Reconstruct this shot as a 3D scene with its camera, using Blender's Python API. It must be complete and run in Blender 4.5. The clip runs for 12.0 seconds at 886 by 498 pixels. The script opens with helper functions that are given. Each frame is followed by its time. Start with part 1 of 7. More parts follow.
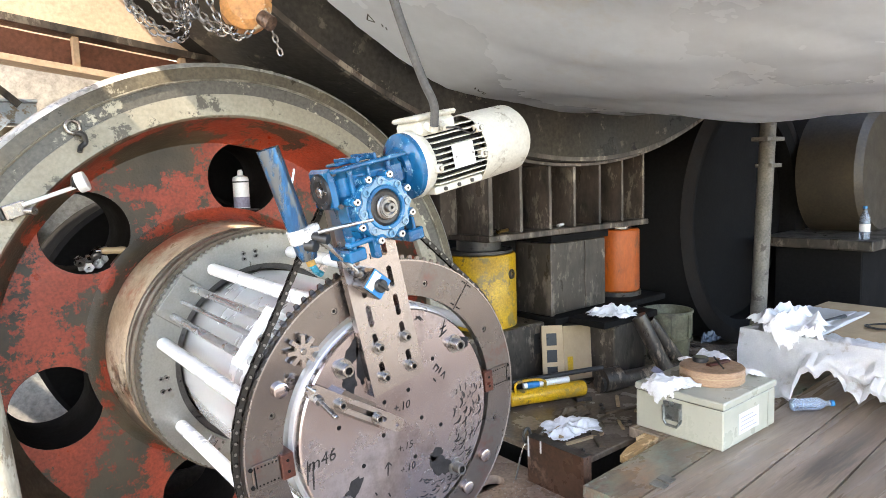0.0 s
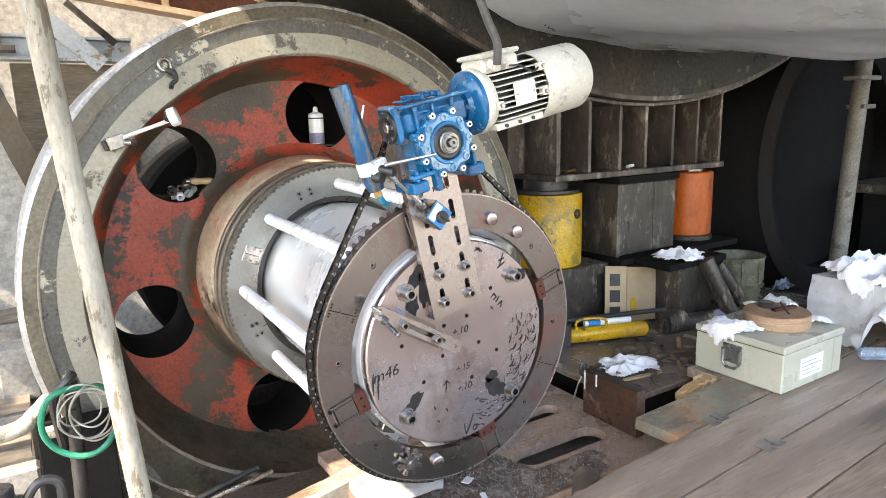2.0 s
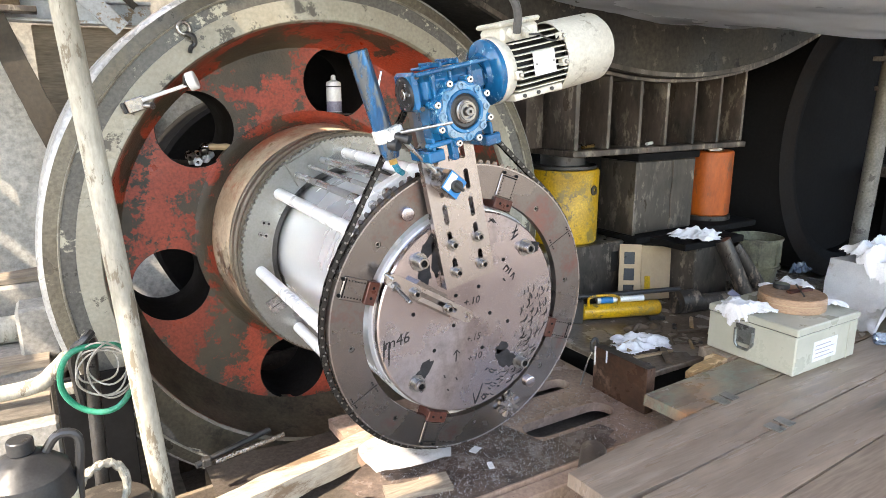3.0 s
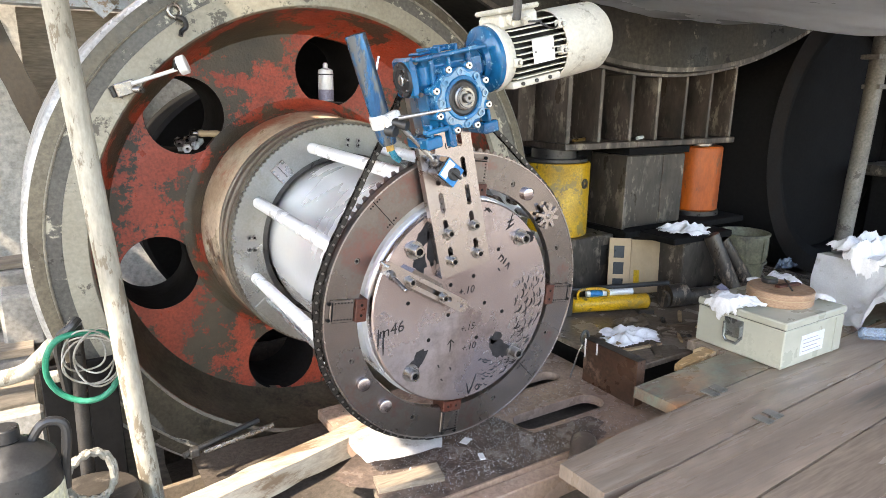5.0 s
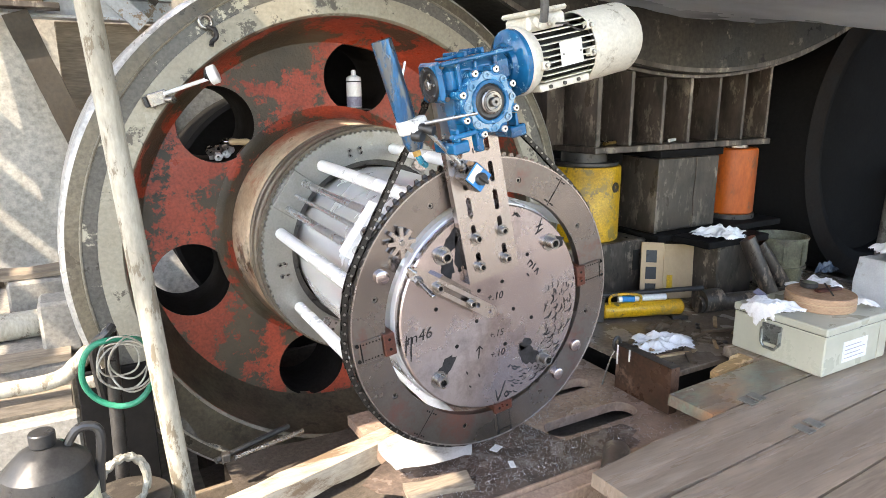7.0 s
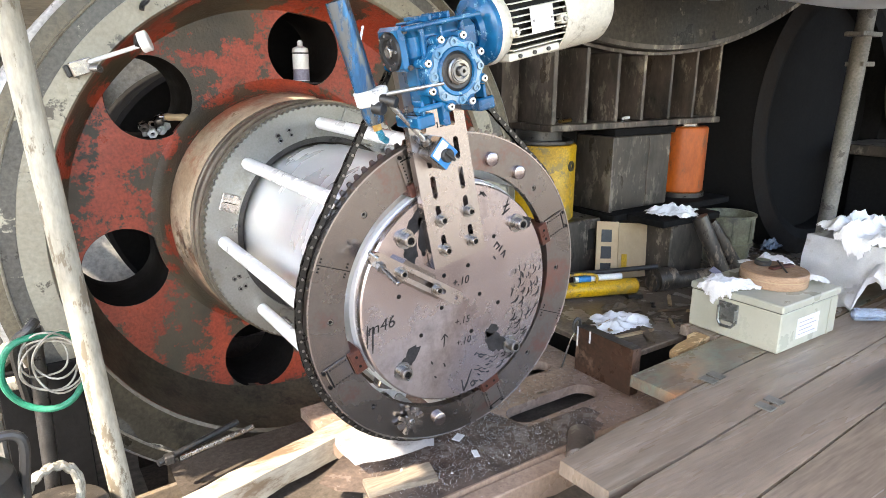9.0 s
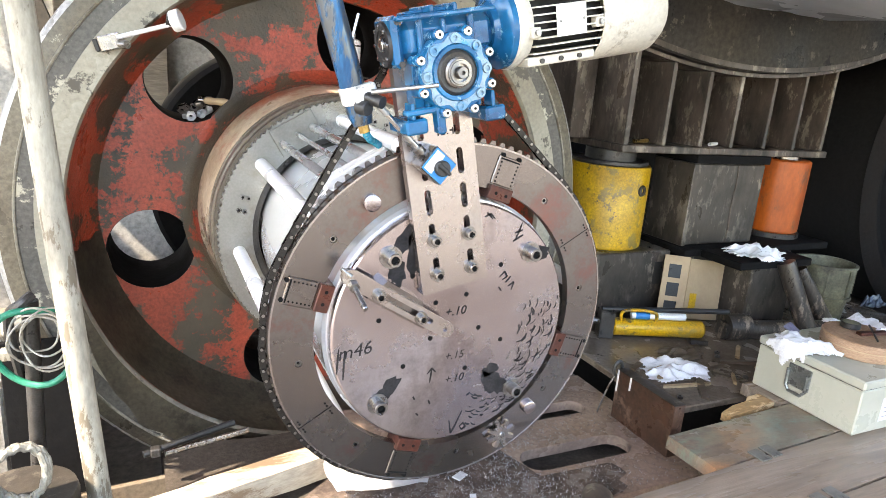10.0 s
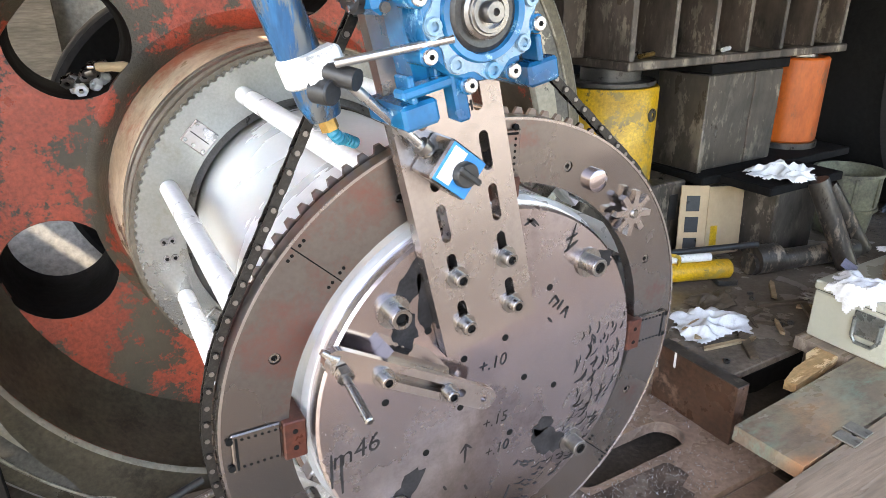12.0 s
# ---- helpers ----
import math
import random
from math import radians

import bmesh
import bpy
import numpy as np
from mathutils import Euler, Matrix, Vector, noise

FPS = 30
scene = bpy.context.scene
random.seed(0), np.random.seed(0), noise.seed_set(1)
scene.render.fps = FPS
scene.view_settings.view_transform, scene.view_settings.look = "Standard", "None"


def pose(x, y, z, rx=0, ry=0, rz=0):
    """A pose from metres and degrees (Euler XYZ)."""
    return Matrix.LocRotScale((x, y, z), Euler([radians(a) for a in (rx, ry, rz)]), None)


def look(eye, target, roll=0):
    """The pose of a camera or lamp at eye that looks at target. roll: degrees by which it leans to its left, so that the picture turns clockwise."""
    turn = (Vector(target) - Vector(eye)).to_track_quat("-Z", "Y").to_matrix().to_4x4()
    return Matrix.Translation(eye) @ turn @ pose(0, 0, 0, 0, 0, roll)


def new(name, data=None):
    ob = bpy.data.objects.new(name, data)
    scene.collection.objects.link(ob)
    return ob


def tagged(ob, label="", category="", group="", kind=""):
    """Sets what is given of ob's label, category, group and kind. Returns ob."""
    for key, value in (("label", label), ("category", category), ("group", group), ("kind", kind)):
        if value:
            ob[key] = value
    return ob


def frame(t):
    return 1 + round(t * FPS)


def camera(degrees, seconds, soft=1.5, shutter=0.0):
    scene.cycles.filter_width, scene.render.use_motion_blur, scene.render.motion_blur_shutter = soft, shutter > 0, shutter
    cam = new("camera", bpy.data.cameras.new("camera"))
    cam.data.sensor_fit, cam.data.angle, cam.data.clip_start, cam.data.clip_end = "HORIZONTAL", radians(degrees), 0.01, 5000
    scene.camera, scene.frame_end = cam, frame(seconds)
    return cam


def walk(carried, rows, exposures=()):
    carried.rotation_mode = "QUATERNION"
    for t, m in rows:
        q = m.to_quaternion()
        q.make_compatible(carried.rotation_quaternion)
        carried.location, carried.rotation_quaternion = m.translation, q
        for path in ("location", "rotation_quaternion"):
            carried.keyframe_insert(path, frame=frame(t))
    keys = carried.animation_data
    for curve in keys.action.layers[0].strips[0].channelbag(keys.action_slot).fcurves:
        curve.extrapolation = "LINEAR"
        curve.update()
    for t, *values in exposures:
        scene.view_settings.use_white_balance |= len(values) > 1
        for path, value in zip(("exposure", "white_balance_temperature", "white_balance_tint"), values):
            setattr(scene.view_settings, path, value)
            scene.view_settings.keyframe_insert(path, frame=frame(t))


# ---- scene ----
cam = camera(69.1, 12.0, soft=0.5)
PATH = [
    (0, (-0.928, -1.347, 1.311), (0.314, 0.206, 1.094), -2.0),
    (0.5, (-0.949, -1.344, 1.311), (0.231, 0.257, 1.1), -2.0),
    (1, (-0.944, -1.338, 1.3), (0.177, 0.288, 0.988), -1.9),
    (1.5, (-0.946, -1.375, 1.296), (0.206, 0.22, 0.936), -1.3),
    (2, (-0.96, -1.442, 1.303), (0.081, 0.22, 0.912), -1.5),
    (2.5, (-0.955, -1.446, 1.298), (0.039, 0.235, 0.869), -0.5),
    (3, (-0.96, -1.449, 1.288), (0.032, 0.224, 0.824), -0.2),
    (3.2, (-0.945, -1.454, 1.302), (0.024, 0.228, 0.822), -0.2),
    (4.8, (-0.978, -1.429, 1.273), (0.031, 0.233, 0.803), 0.2),
    (5, (-0.978, -1.426, 1.269), (0.051, 0.22, 0.789), 0.7),
    (5.5, (-0.98, -1.426, 1.266), (0.053, 0.225, 0.81), 1.0),
    (6, (-0.974, -1.418, 1.266), (0.041, 0.254, 0.851), 1.1),
    (6.5, (-0.969, -1.422, 1.266), (0.001, 0.278, 0.854), 0.3),
    (7, (-0.966, -1.418, 1.265), (-0.015, 0.28, 0.802), -0.3),
    (7.2, (-0.964, -1.414, 1.262), (-0.036, 0.29, 0.775), -0.9),
    (8.8, (-0.962, -1.324, 1.251), (0.076, 0.316, 0.768), 0.8),
    (9, (-0.946, -1.296, 1.242), (0.141, 0.3, 0.721), 0.2),
    (9.5, (-0.852, -1.252, 1.235), (0.159, 0.377, 0.664), 0.2),
    (10, (-0.652, -1.237, 1.244), (0.19, 0.501, 0.724), 4.6),
    (10.5, (-0.564, -1.22, 1.251), (0.19, 0.534, 0.657), 2.3),
    (11, (-0.521, -1.057, 1.245), (0.29, 0.673, 0.654), 1.7),
    (11.1, (-0.499, -1.059, 1.26), (0.324, 0.69, 0.747), 0.6),
    (11.5, (-0.504, -0.803, 1.266), (0.383, 0.879, 0.645), -1.5),
    (12, (-0.502, -0.725, 1.274), (0.406, 0.89, 0.523), -0.8),
]
EXPOSURE = [(0, 2.98), (1.5, 2.88), (2.5, 2.8), (7, 2.77), (9, 2.9), (10.5, 3.08), (12, 3.12)]
walk(cam, [(t, look(eye, target, roll)) for t, eye, target, roll in PATH], EXPOSURE)

# ---- light ----
world = bpy.data.worlds.new("sky")
scene.world = world
world.use_nodes = True
wn = world.node_tree.nodes
sky = wn.new("ShaderNodeTexSky")
sky.sky_type, sky.sun_disc = "NISHITA", False
SUN_DIR = Vector((-0.62, -0.20, 0.74)).normalized()
sky.sun_elevation = math.asin(SUN_DIR.z)
sky.sun_rotation = math.atan2(SUN_DIR.x, SUN_DIR.y)
wn["Background"].inputs["Strength"].default_value = 0.15
world.node_tree.links.new(sky.outputs[0], wn["Background"].inputs[0])
sun = new("sun", bpy.data.lights.new("sun", "SUN"))
sun.data.energy, sun.data.angle, sun.data.color = 2.2, radians(0.5), (1.0, 0.94, 0.84)
sun.matrix_world = look(SUN_DIR * 20, (0, 0, 0))
scene.view_settings.use_white_balance = True
scene.view_settings.white_balance_temperature = 7350
scene.view_settings.white_balance_tint = 13


# ---- materials ----
def mat(name, base, second=None, rough=0.6, metal=0.0, scale=6.0, amount=0.5, fine=90.0, bump=0.15, wear=None,
        wear_scale=5.0, wear_edge=0.55, wear_rough=None, wear_metal=None, streak=(1, 1, 1), random_tint=0.0, coat=0.0, grain_mix=0.8, wear2=None, turned=0.0, wear_soft=0.015):
    """Base and second colour mixed by broad noise, fine grain in colour and bump, and worn patches of another colour."""
    m = bpy.data.materials.new(name)
    m.use_nodes = True
    n, ln = m.node_tree.nodes, m.node_tree.links
    b = n["Principled BSDF"]
    tc = n.new("ShaderNodeTexCoord")
    mp = n.new("ShaderNodeMapping")
    mp.inputs["Scale"].default_value = streak
    ln.new(tc.outputs["Object"], mp.inputs[0])

    def noise_tex(s, detail=6.0, rough_=0.6):
        t = n.new("ShaderNodeTexNoise")
        t.inputs["Scale"].default_value, t.inputs["Detail"].default_value, t.inputs["Roughness"].default_value = s, detail, rough_
        ln.new(mp.outputs[0], t.inputs["Vector"])
        return t.outputs["Fac"]

    def ramp(fac, lo, hi):
        r = n.new("ShaderNodeMapRange")
        r.inputs["From Min"].default_value, r.inputs["From Max"].default_value = lo, hi
        ln.new(fac, r.inputs["Value"])
        return r.outputs[0]

    def mix(fac, a, c):
        x = n.new("ShaderNodeMix")
        x.data_type = "RGBA"
        if isinstance(fac, float):
            x.inputs[0].default_value = fac
        else:
            ln.new(fac, x.inputs[0])
        for sock, v in ((x.inputs[6], a), (x.inputs[7], c)):
            if isinstance(v, tuple):
                sock.default_value = (*v, 1)
            else:
                ln.new(v, sock)
        return x.outputs[2]

    second = second or tuple(v * (1 - 0.45 * amount) for v in base)
    broad = ramp(noise_tex(scale), 0.35, 0.65)
    grain = noise_tex(fine, 4.0)
    col = mix(broad, base, second)
    dark = mix(ramp(grain, 0.3, 0.75), (0.5, 0.5, 0.5), (1.2, 1.2, 1.2))
    mul = n.new("ShaderNodeMix")
    mul.data_type, mul.blend_type = "RGBA", "MULTIPLY"
    mul.inputs[0].default_value = grain_mix
    ln.new(col, mul.inputs[6])
    ln.new(dark, mul.inputs[7])
    col = mul.outputs[2]
    rough_out = ramp(grain, -0.6, 1.6)
    rr = n.new("ShaderNodeMapRange")
    rr.inputs["To Min"].default_value, rr.inputs["To Max"].default_value = max(0.03, rough - 0.15), min(1.0, rough + 0.15)
    ln.new(broad, rr.inputs["Value"])
    rough_out = rr.outputs[0]
    if wear:
        patch = ramp(noise_tex(wear_scale, 10.0, 0.74), wear_edge - wear_soft, wear_edge + wear_soft)
        if wear2:
            wear = mix(ramp(noise_tex(wear_scale * 0.45, 5.0), 0.38, 0.62), wear, wear2)
        col = mix(patch, col, wear)
        if wear_rough is not None:
            x = n.new("ShaderNodeMix")
            ln.new(patch, x.inputs[0])
            ln.new(rough_out, x.inputs[2])
            x.inputs[3].default_value = wear_rough
            rough_out = x.outputs[0]
        if wear_metal is not None:
            x = n.new("ShaderNodeMix")
            ln.new(patch, x.inputs[0])
            x.inputs[2].default_value, x.inputs[3].default_value = metal, wear_metal
            ln.new(x.outputs[0], b.inputs["Metallic"])
    if random_tint:
        oi = n.new("ShaderNodeObjectInfo")
        hs = n.new("ShaderNodeHueSaturation")
        r = n.new("ShaderNodeMapRange")
        r.inputs["To Min"].default_value, r.inputs["To Max"].default_value = 1 - random_tint, 1 + random_tint
        ln.new(oi.outputs["Random"], r.inputs["Value"])
        ln.new(r.outputs[0], hs.inputs["Value"])
        ln.new(col, hs.inputs["Color"])
        col = hs.outputs[0]
    ln.new(col, b.inputs["Base Color"])
    ln.new(rough_out, b.inputs["Roughness"])
    if wear_metal is None or not wear:
        b.inputs["Metallic"].default_value = metal
    b.inputs["Coat Weight"].default_value = coat
    if turned:
        tg = n.new("ShaderNodeTangent")
        tg.direction_type, tg.axis = "RADIAL", "Y"
        ln.new(tg.outputs[0], b.inputs["Tangent"])
        b.inputs["Anisotropic"].default_value = turned
    bp = n.new("ShaderNodeBump")
    bp.inputs["Strength"].default_value, bp.inputs["Distance"].default_value = bump, 0.004
    ln.new(grain, bp.inputs["Height"])
    ln.new(bp.outputs[0], b.inputs["Normal"])
    return m


M = {}
M["red_web"] = mat("red_lead_paint", (0.43, 0.066, 0.031), (0.27, 0.048, 0.025), 0.42, 0, 4, 0.5, 90, 0.75, (0.030, 0.026, 0.020), 4.2, 0.503, 0.45, wear2=(0.095, 0.074, 0.047))
M["rim"] = mat("greasy_cream_paint", (0.37, 0.35, 0.285), (0.22, 0.192, 0.14), 0.35, 0, 1.4, 0.5, 70, 0.15, (0.075, 0.067, 0.053), 9.0, 0.59, 0.3, grain_mix=0.5)
M["rim_dark"] = mat("oiled_steel_rim", (0.10, 0.086, 0.064), (0.155, 0.132, 0.092), 0.4, 0.3, 5, 0.5, 80, 0.25, (0.34, 0.31, 0.235), 8.0, 0.63)
M["rim_flaked"] = mat("flaking_rim_paint", (0.085, 0.082, 0.076), (0.125, 0.118, 0.102), 0.4, 0.2, 5, 0.5, 80, 0.25, (0.42, 0.39, 0.31), 7.0, 0.585)
# lighter copy of the ring steel; sun glare is put into its colour
M["rear_ring"] = mat("sun_glare_ring_steel", (0.36, 0.352, 0.33), (0.25, 0.243, 0.222), 0.36, 0.75, 3, 0.4, 140, 0.01, (0.22, 0.20, 0.165), 5.0, 0.62, grain_mix=0.3, wear_soft=0.06)
M["pale_steel"] = mat("pale_blue_white_paint", (0.62, 0.66, 0.70), (0.48, 0.52, 0.56), 0.5, 0, 4, 0.3, 70, 0.1, (0.28, 0.21, 0.15), 7.0, 0.60, grain_mix=0.4)
M["wet_oil"] = mat("wet_black_oil", (0.075, 0.058, 0.050), (0.20, 0.148, 0.118), 0.2, 0, 9, 0.5, 60, 0.35)
M["latch_grey"] = mat("dull_zinc_latch", (0.30, 0.31, 0.29), (0.20, 0.21, 0.20), 0.35, 0.7, 20, 0.4, 120, 0.05)
M["cover_worn"] = mat("worn_pale_cover_paint", (0.28, 0.38, 0.46), (0.09, 0.23, 0.37), 0.3, 0.3, 14, 0.3, 120, 0.08, (0.03, 0.22, 0.42), 22.0, 0.58, grain_mix=0.4, wear_soft=0.04)
# worn steel made paler to show the sunlight on the tread edge
M["tread"] = mat("sunlit_worn_tread", (0.58, 0.57, 0.55), (0.38, 0.375, 0.36), 0.36, 0.4, 5, 0.4, 60, 0.1)
M["ridge"] = mat("greasy_worn_ridge", (0.38, 0.355, 0.30), (0.18, 0.157, 0.115), 0.4, 0.35, 1.6, 0.4, 60, 0.1, (0.10, 0.085, 0.062), 5.0, 0.55, wear_soft=0.05)
# near-black that stands for shade in the holes and on the far roller
M["rim_inside"] = mat("shade_black", (0.009, 0.008, 0.0075), (0.018, 0.014, 0.012), 0.8, 0, 6, 0.5, 60, 0.3)
M["hub"] = mat("rubbed_hub_paint", (0.60, 0.50, 0.37), (0.40, 0.29, 0.19), 0.34, 0, 4.5, 0.5, 70, 0.2, (0.42, 0.125, 0.06), 4.0, 0.545, wear2=(0.11, 0.085, 0.058), grain_mix=0.5, wear_soft=0.04)
M["rim_grease"] = mat("brown_grease_and_shade", (0.19, 0.157, 0.105), (0.075, 0.061, 0.043), 0.45, 0, 2.5, 0.5, 60, 0.3, (0.05, 0.041, 0.03), 8.0, 0.6, wear_soft=0.05)
M["slide"] = mat("grey_slide_rod", (0.52, 0.53, 0.54), (0.40, 0.41, 0.42), 0.28, 0.7, 6, 0.3, 140, 0.03, grain_mix=0.4)
M["chrome"] = mat("dull_chrome", (0.60, 0.60, 0.60), (0.50, 0.50, 0.50), 0.24, 0.9, 8, 0.2, 140, 0.01, grain_mix=0.2)
M["teal"] = mat("teal_hose_plastic", (0.008, 0.20, 0.30), (0.006, 0.15, 0.24), 0.3, 0, 20, 0.2, 120, 0.02, grain_mix=0.2)
M["clamp"] = mat("chipped_white_clamp", (0.70, 0.70, 0.69), (0.58, 0.58, 0.57), 0.35, 0.2, 12, 0.2, 100, 0.05, (0.30, 0.30, 0.30), 40.0, 0.60, grain_mix=0.2)
# near-black colour for the shade down in sockets and drilled holes
M["hole"] = mat("hole_shade_black", (0.006, 0.006, 0.006), (0.010, 0.010, 0.010), 0.85, 0, 20, 0.3)
M["collar"] = mat("oiled_collar", (0.20, 0.17, 0.13), (0.11, 0.09, 0.07), 0.45, 0.4, 6, 0.5, 90, 0.2)
# whitened, less metallic steel: blown-out sky reflection put into the colour
M["journal"] = mat("glare_pale_journal", (0.86, 0.87, 0.88), (0.80, 0.81, 0.82), 0.26, 0.6, 2, 0.2, 160, 0.006, streak=(0.5, 1.2, 0.5), grain_mix=0.1)
M["ring"] = mat("machined_steel_ring", (0.26, 0.233, 0.22), (0.165, 0.147, 0.138), 0.25, 0.93, 3, 0.4, 140, 0.008, (0.22, 0.115, 0.10), 3.0, 0.60, grain_mix=0.2, turned=0.4, wear_soft=0.05)
M["plate"] = mat("brushed_end_plate", (0.46, 0.405, 0.41), (0.35, 0.305, 0.31), 0.22, 0.97, 2.5, 0.3, 160, 0.006, (0.18, 0.15, 0.152), 4.5, 0.60, 0.40, grain_mix=0.15, turned=0.8, wear_soft=0.09)
# rod steel whitened the same way to carry the glare
M["rod"] = mat("glare_white_rod", (0.88, 0.885, 0.885), (0.80, 0.80, 0.81), 0.32, 0.25, 5, 0.15, 120, 0.03, grain_mix=0.2)
M["steel"] = mat("clean_bolt_steel", (0.36, 0.34, 0.325), (0.24, 0.225, 0.215), 0.27, 0.95, 20, 0.4, 200, 0.02, grain_mix=0.4)
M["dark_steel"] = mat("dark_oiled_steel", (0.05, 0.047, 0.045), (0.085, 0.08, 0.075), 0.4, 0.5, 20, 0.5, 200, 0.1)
M["chain"] = mat("oiled_chain_steel", (0.022, 0.02, 0.019), (0.045, 0.041, 0.037), 0.3, 0.6, 40, 0.5, 300, 0.02)
M["redblock"] = mat("red_brown_bronze_shoe", (0.10, 0.028, 0.017), (0.068, 0.022, 0.015), 0.42, 0.2, 20, 0.4, 150, 0.1)
M["bracket"] = mat("ground_steel_plate", (0.48, 0.435, 0.415), (0.38, 0.338, 0.32), 0.26, 0.95, 4, 0.3, 150, 0.008, (0.30, 0.262, 0.245), 6.0, 0.6, 0.42, grain_mix=0.15, wear_soft=0.09)
M["blue"] = mat("blue_cast_paint", (0.006, 0.16, 0.365), (0.002, 0.062, 0.165), 0.18, 0, 15, 0.3, 120, 0.12, (0.24, 0.46, 0.58), 26.0, 0.615, grain_mix=0.5, wear_soft=0.03)
M["motor"] = mat("cream_motor_paint", (0.66, 0.63, 0.55), (0.58, 0.55, 0.47), 0.4, 0, 9, 0.3, 120, 0.08, (0.27, 0.24, 0.19), 12.0, 0.625, grain_mix=0.35, wear_soft=0.05)
# shade between the motor fins, given as a near-black body colour
M["motor_gap"] = mat("fin_gap_shade", (0.02, 0.019, 0.018), (0.012, 0.012, 0.012), 0.6, 0, 20, 0.4)
M["black"] = mat("black_plastic", (0.018, 0.018, 0.02), (0.03, 0.03, 0.03), 0.4, 0, 20, 0.3, 150, 0.05)
M["white"] = mat("white_enamel", (0.78, 0.78, 0.77), (0.66, 0.66, 0.65), 0.35, 0, 12, 0.2, 100, 0.05, grain_mix=0.25)
M["saddle"] = mat("grimy_brown_steel", (0.125, 0.094, 0.074), (0.042, 0.033, 0.027), 0.42, 0.1, 5, 0.5, 30, 0.5, (0.31, 0.26, 0.205), 11.0, 0.545, wear2=(0.018, 0.015, 0.012), streak=(1.2, 1.2, 0.5), grain_mix=0.65, wear_soft=0.025)
M["block"] = mat("oily_dark_steel_block", (0.085, 0.071, 0.058), (0.030, 0.026, 0.022), 0.4, 0.15, 3.5, 0.5, 26, 0.45, (0.25, 0.215, 0.175), 9, 0.55, wear2=(0.016, 0.013, 0.011), streak=(1.2, 1.2, 0.6), grain_mix=0.6, wear_soft=0.025)
M["yellow"] = mat("chipped_yellow_paint", (0.70, 0.41, 0.008), (0.46, 0.26, 0.012), 0.42, 0, 5, 0.4, 90, 0.2, (0.10, 0.07, 0.028), 13.0, 0.555, wear2=(0.30, 0.20, 0.04))
M["orange"] = mat("orange_paint", (0.52, 0.105, 0.007), (0.33, 0.062, 0.007), 0.55, 0, 5, 0.3, 60, 0.15, (0.16, 0.06, 0.025), 11.0, 0.59, streak=(1, 1, 0.4), grain_mix=0.5, wear_soft=0.04)
M["shell"] = mat("black_kiln_shell", (0.038, 0.036, 0.035), (0.074, 0.066, 0.055), 0.42, 0.1, 2.2, 0.5, 40, 0.6, (0.18, 0.16, 0.13), 9.0, 0.595, wear2=(0.022, 0.02, 0.02), streak=(1, 0.5, 1))
# near-black: the shade of the enclosed parts is put into the colour
M["dark"] = mat("shade_dark_steel", (0.0065, 0.0062, 0.0064), (0.012, 0.0115, 0.0115), 0.85, 0.0, 2, 0.5, 40, 0.3)
M["sheet"] = mat("dirty_white_sheet", (0.88, 0.92, 0.96), (0.81, 0.86, 0.92), 0.3, 0, 0.8, 0.15, 14, 0.02, (0.74, 0.73, 0.70), 1.2, 0.66, grain_mix=0.1, wear_soft=0.08)
M["deck"] = mat("oily_timber_deck", (0.325, 0.243, 0.18), (0.18, 0.134, 0.10), 0.30, 0, 2.2, 0.5, 40, 0.25, (0.48, 0.375, 0.285), 3.0, 0.57, streak=(0.2, 2.4, 1), random_tint=0.15, wear2=(0.09, 0.07, 0.056), grain_mix=0.6, wear_soft=0.04)
M["base"] = mat("oily_base_plate", (0.50, 0.355, 0.27), (0.27, 0.185, 0.14), 0.22, 0.15, 3, 0.5, 60, 0.3, (0.60, 0.57, 0.54), 60.0, 0.66, wear2=(0.06, 0.049, 0.042), grain_mix=0.6)
M["rust"] = mat("rusted_flat_plate", (0.115, 0.058, 0.036), (0.062, 0.036, 0.026), 0.34, 0.3, 5, 0.4, 70, 0.25, (0.22, 0.14, 0.10), 9.0, 0.60, wear_soft=0.05)
M["wood"] = mat("splintered_pine", (0.52, 0.38, 0.22), (0.40, 0.28, 0.16), 0.65, 0, 6, 0.4, 60, 0.3, (0.14, 0.09, 0.05), 6.0, 0.62, streak=(0.3, 2, 2))
M["box"] = mat("beige_enamel", (0.45, 0.44, 0.36), (0.40, 0.39, 0.315), 0.35, 0, 5, 0.15, 80, 0.03, (0.36, 0.33, 0.26), 9.0, 0.70, grain_mix=0.12)
M["cloth"] = mat("white_cotton_rag", (0.88, 0.88, 0.89), (0.78, 0.78, 0.80), 0.85, 0, 9, 0.2, 150, 0.15, (0.52, 0.48, 0.44), 8.0, 0.63, grain_mix=0.2, wear_soft=0.05)
M["pad_cloth"] = mat("oily_white_pad_cloth", (0.66, 0.64, 0.63), (0.54, 0.52, 0.51), 0.85, 0, 7, 0.3, 120, 0.2, (0.28, 0.25, 0.22), 7.0, 0.62, grain_mix=0.3, wear_soft=0.05)
M["card"] = mat("brown_cardboard", (0.44, 0.32, 0.195), (0.38, 0.27, 0.165), 0.8, 0, 4, 0.2, 60, 0.05, grain_mix=0.15)
M["ground"] = mat("dusty_concrete_ground", (0.34, 0.31, 0.26), (0.25, 0.225, 0.19), 0.85, 0, 1.5, 0.4, 30, 0.4)
M["pit"] = mat("black_oil_dirt", (0.075, 0.062, 0.052), (0.135, 0.112, 0.09), 0.5, 0, 3, 0.5, 60, 0.6, (0.40, 0.37, 0.34), 55.0, 0.66, wear2=(0.05, 0.042, 0.035))
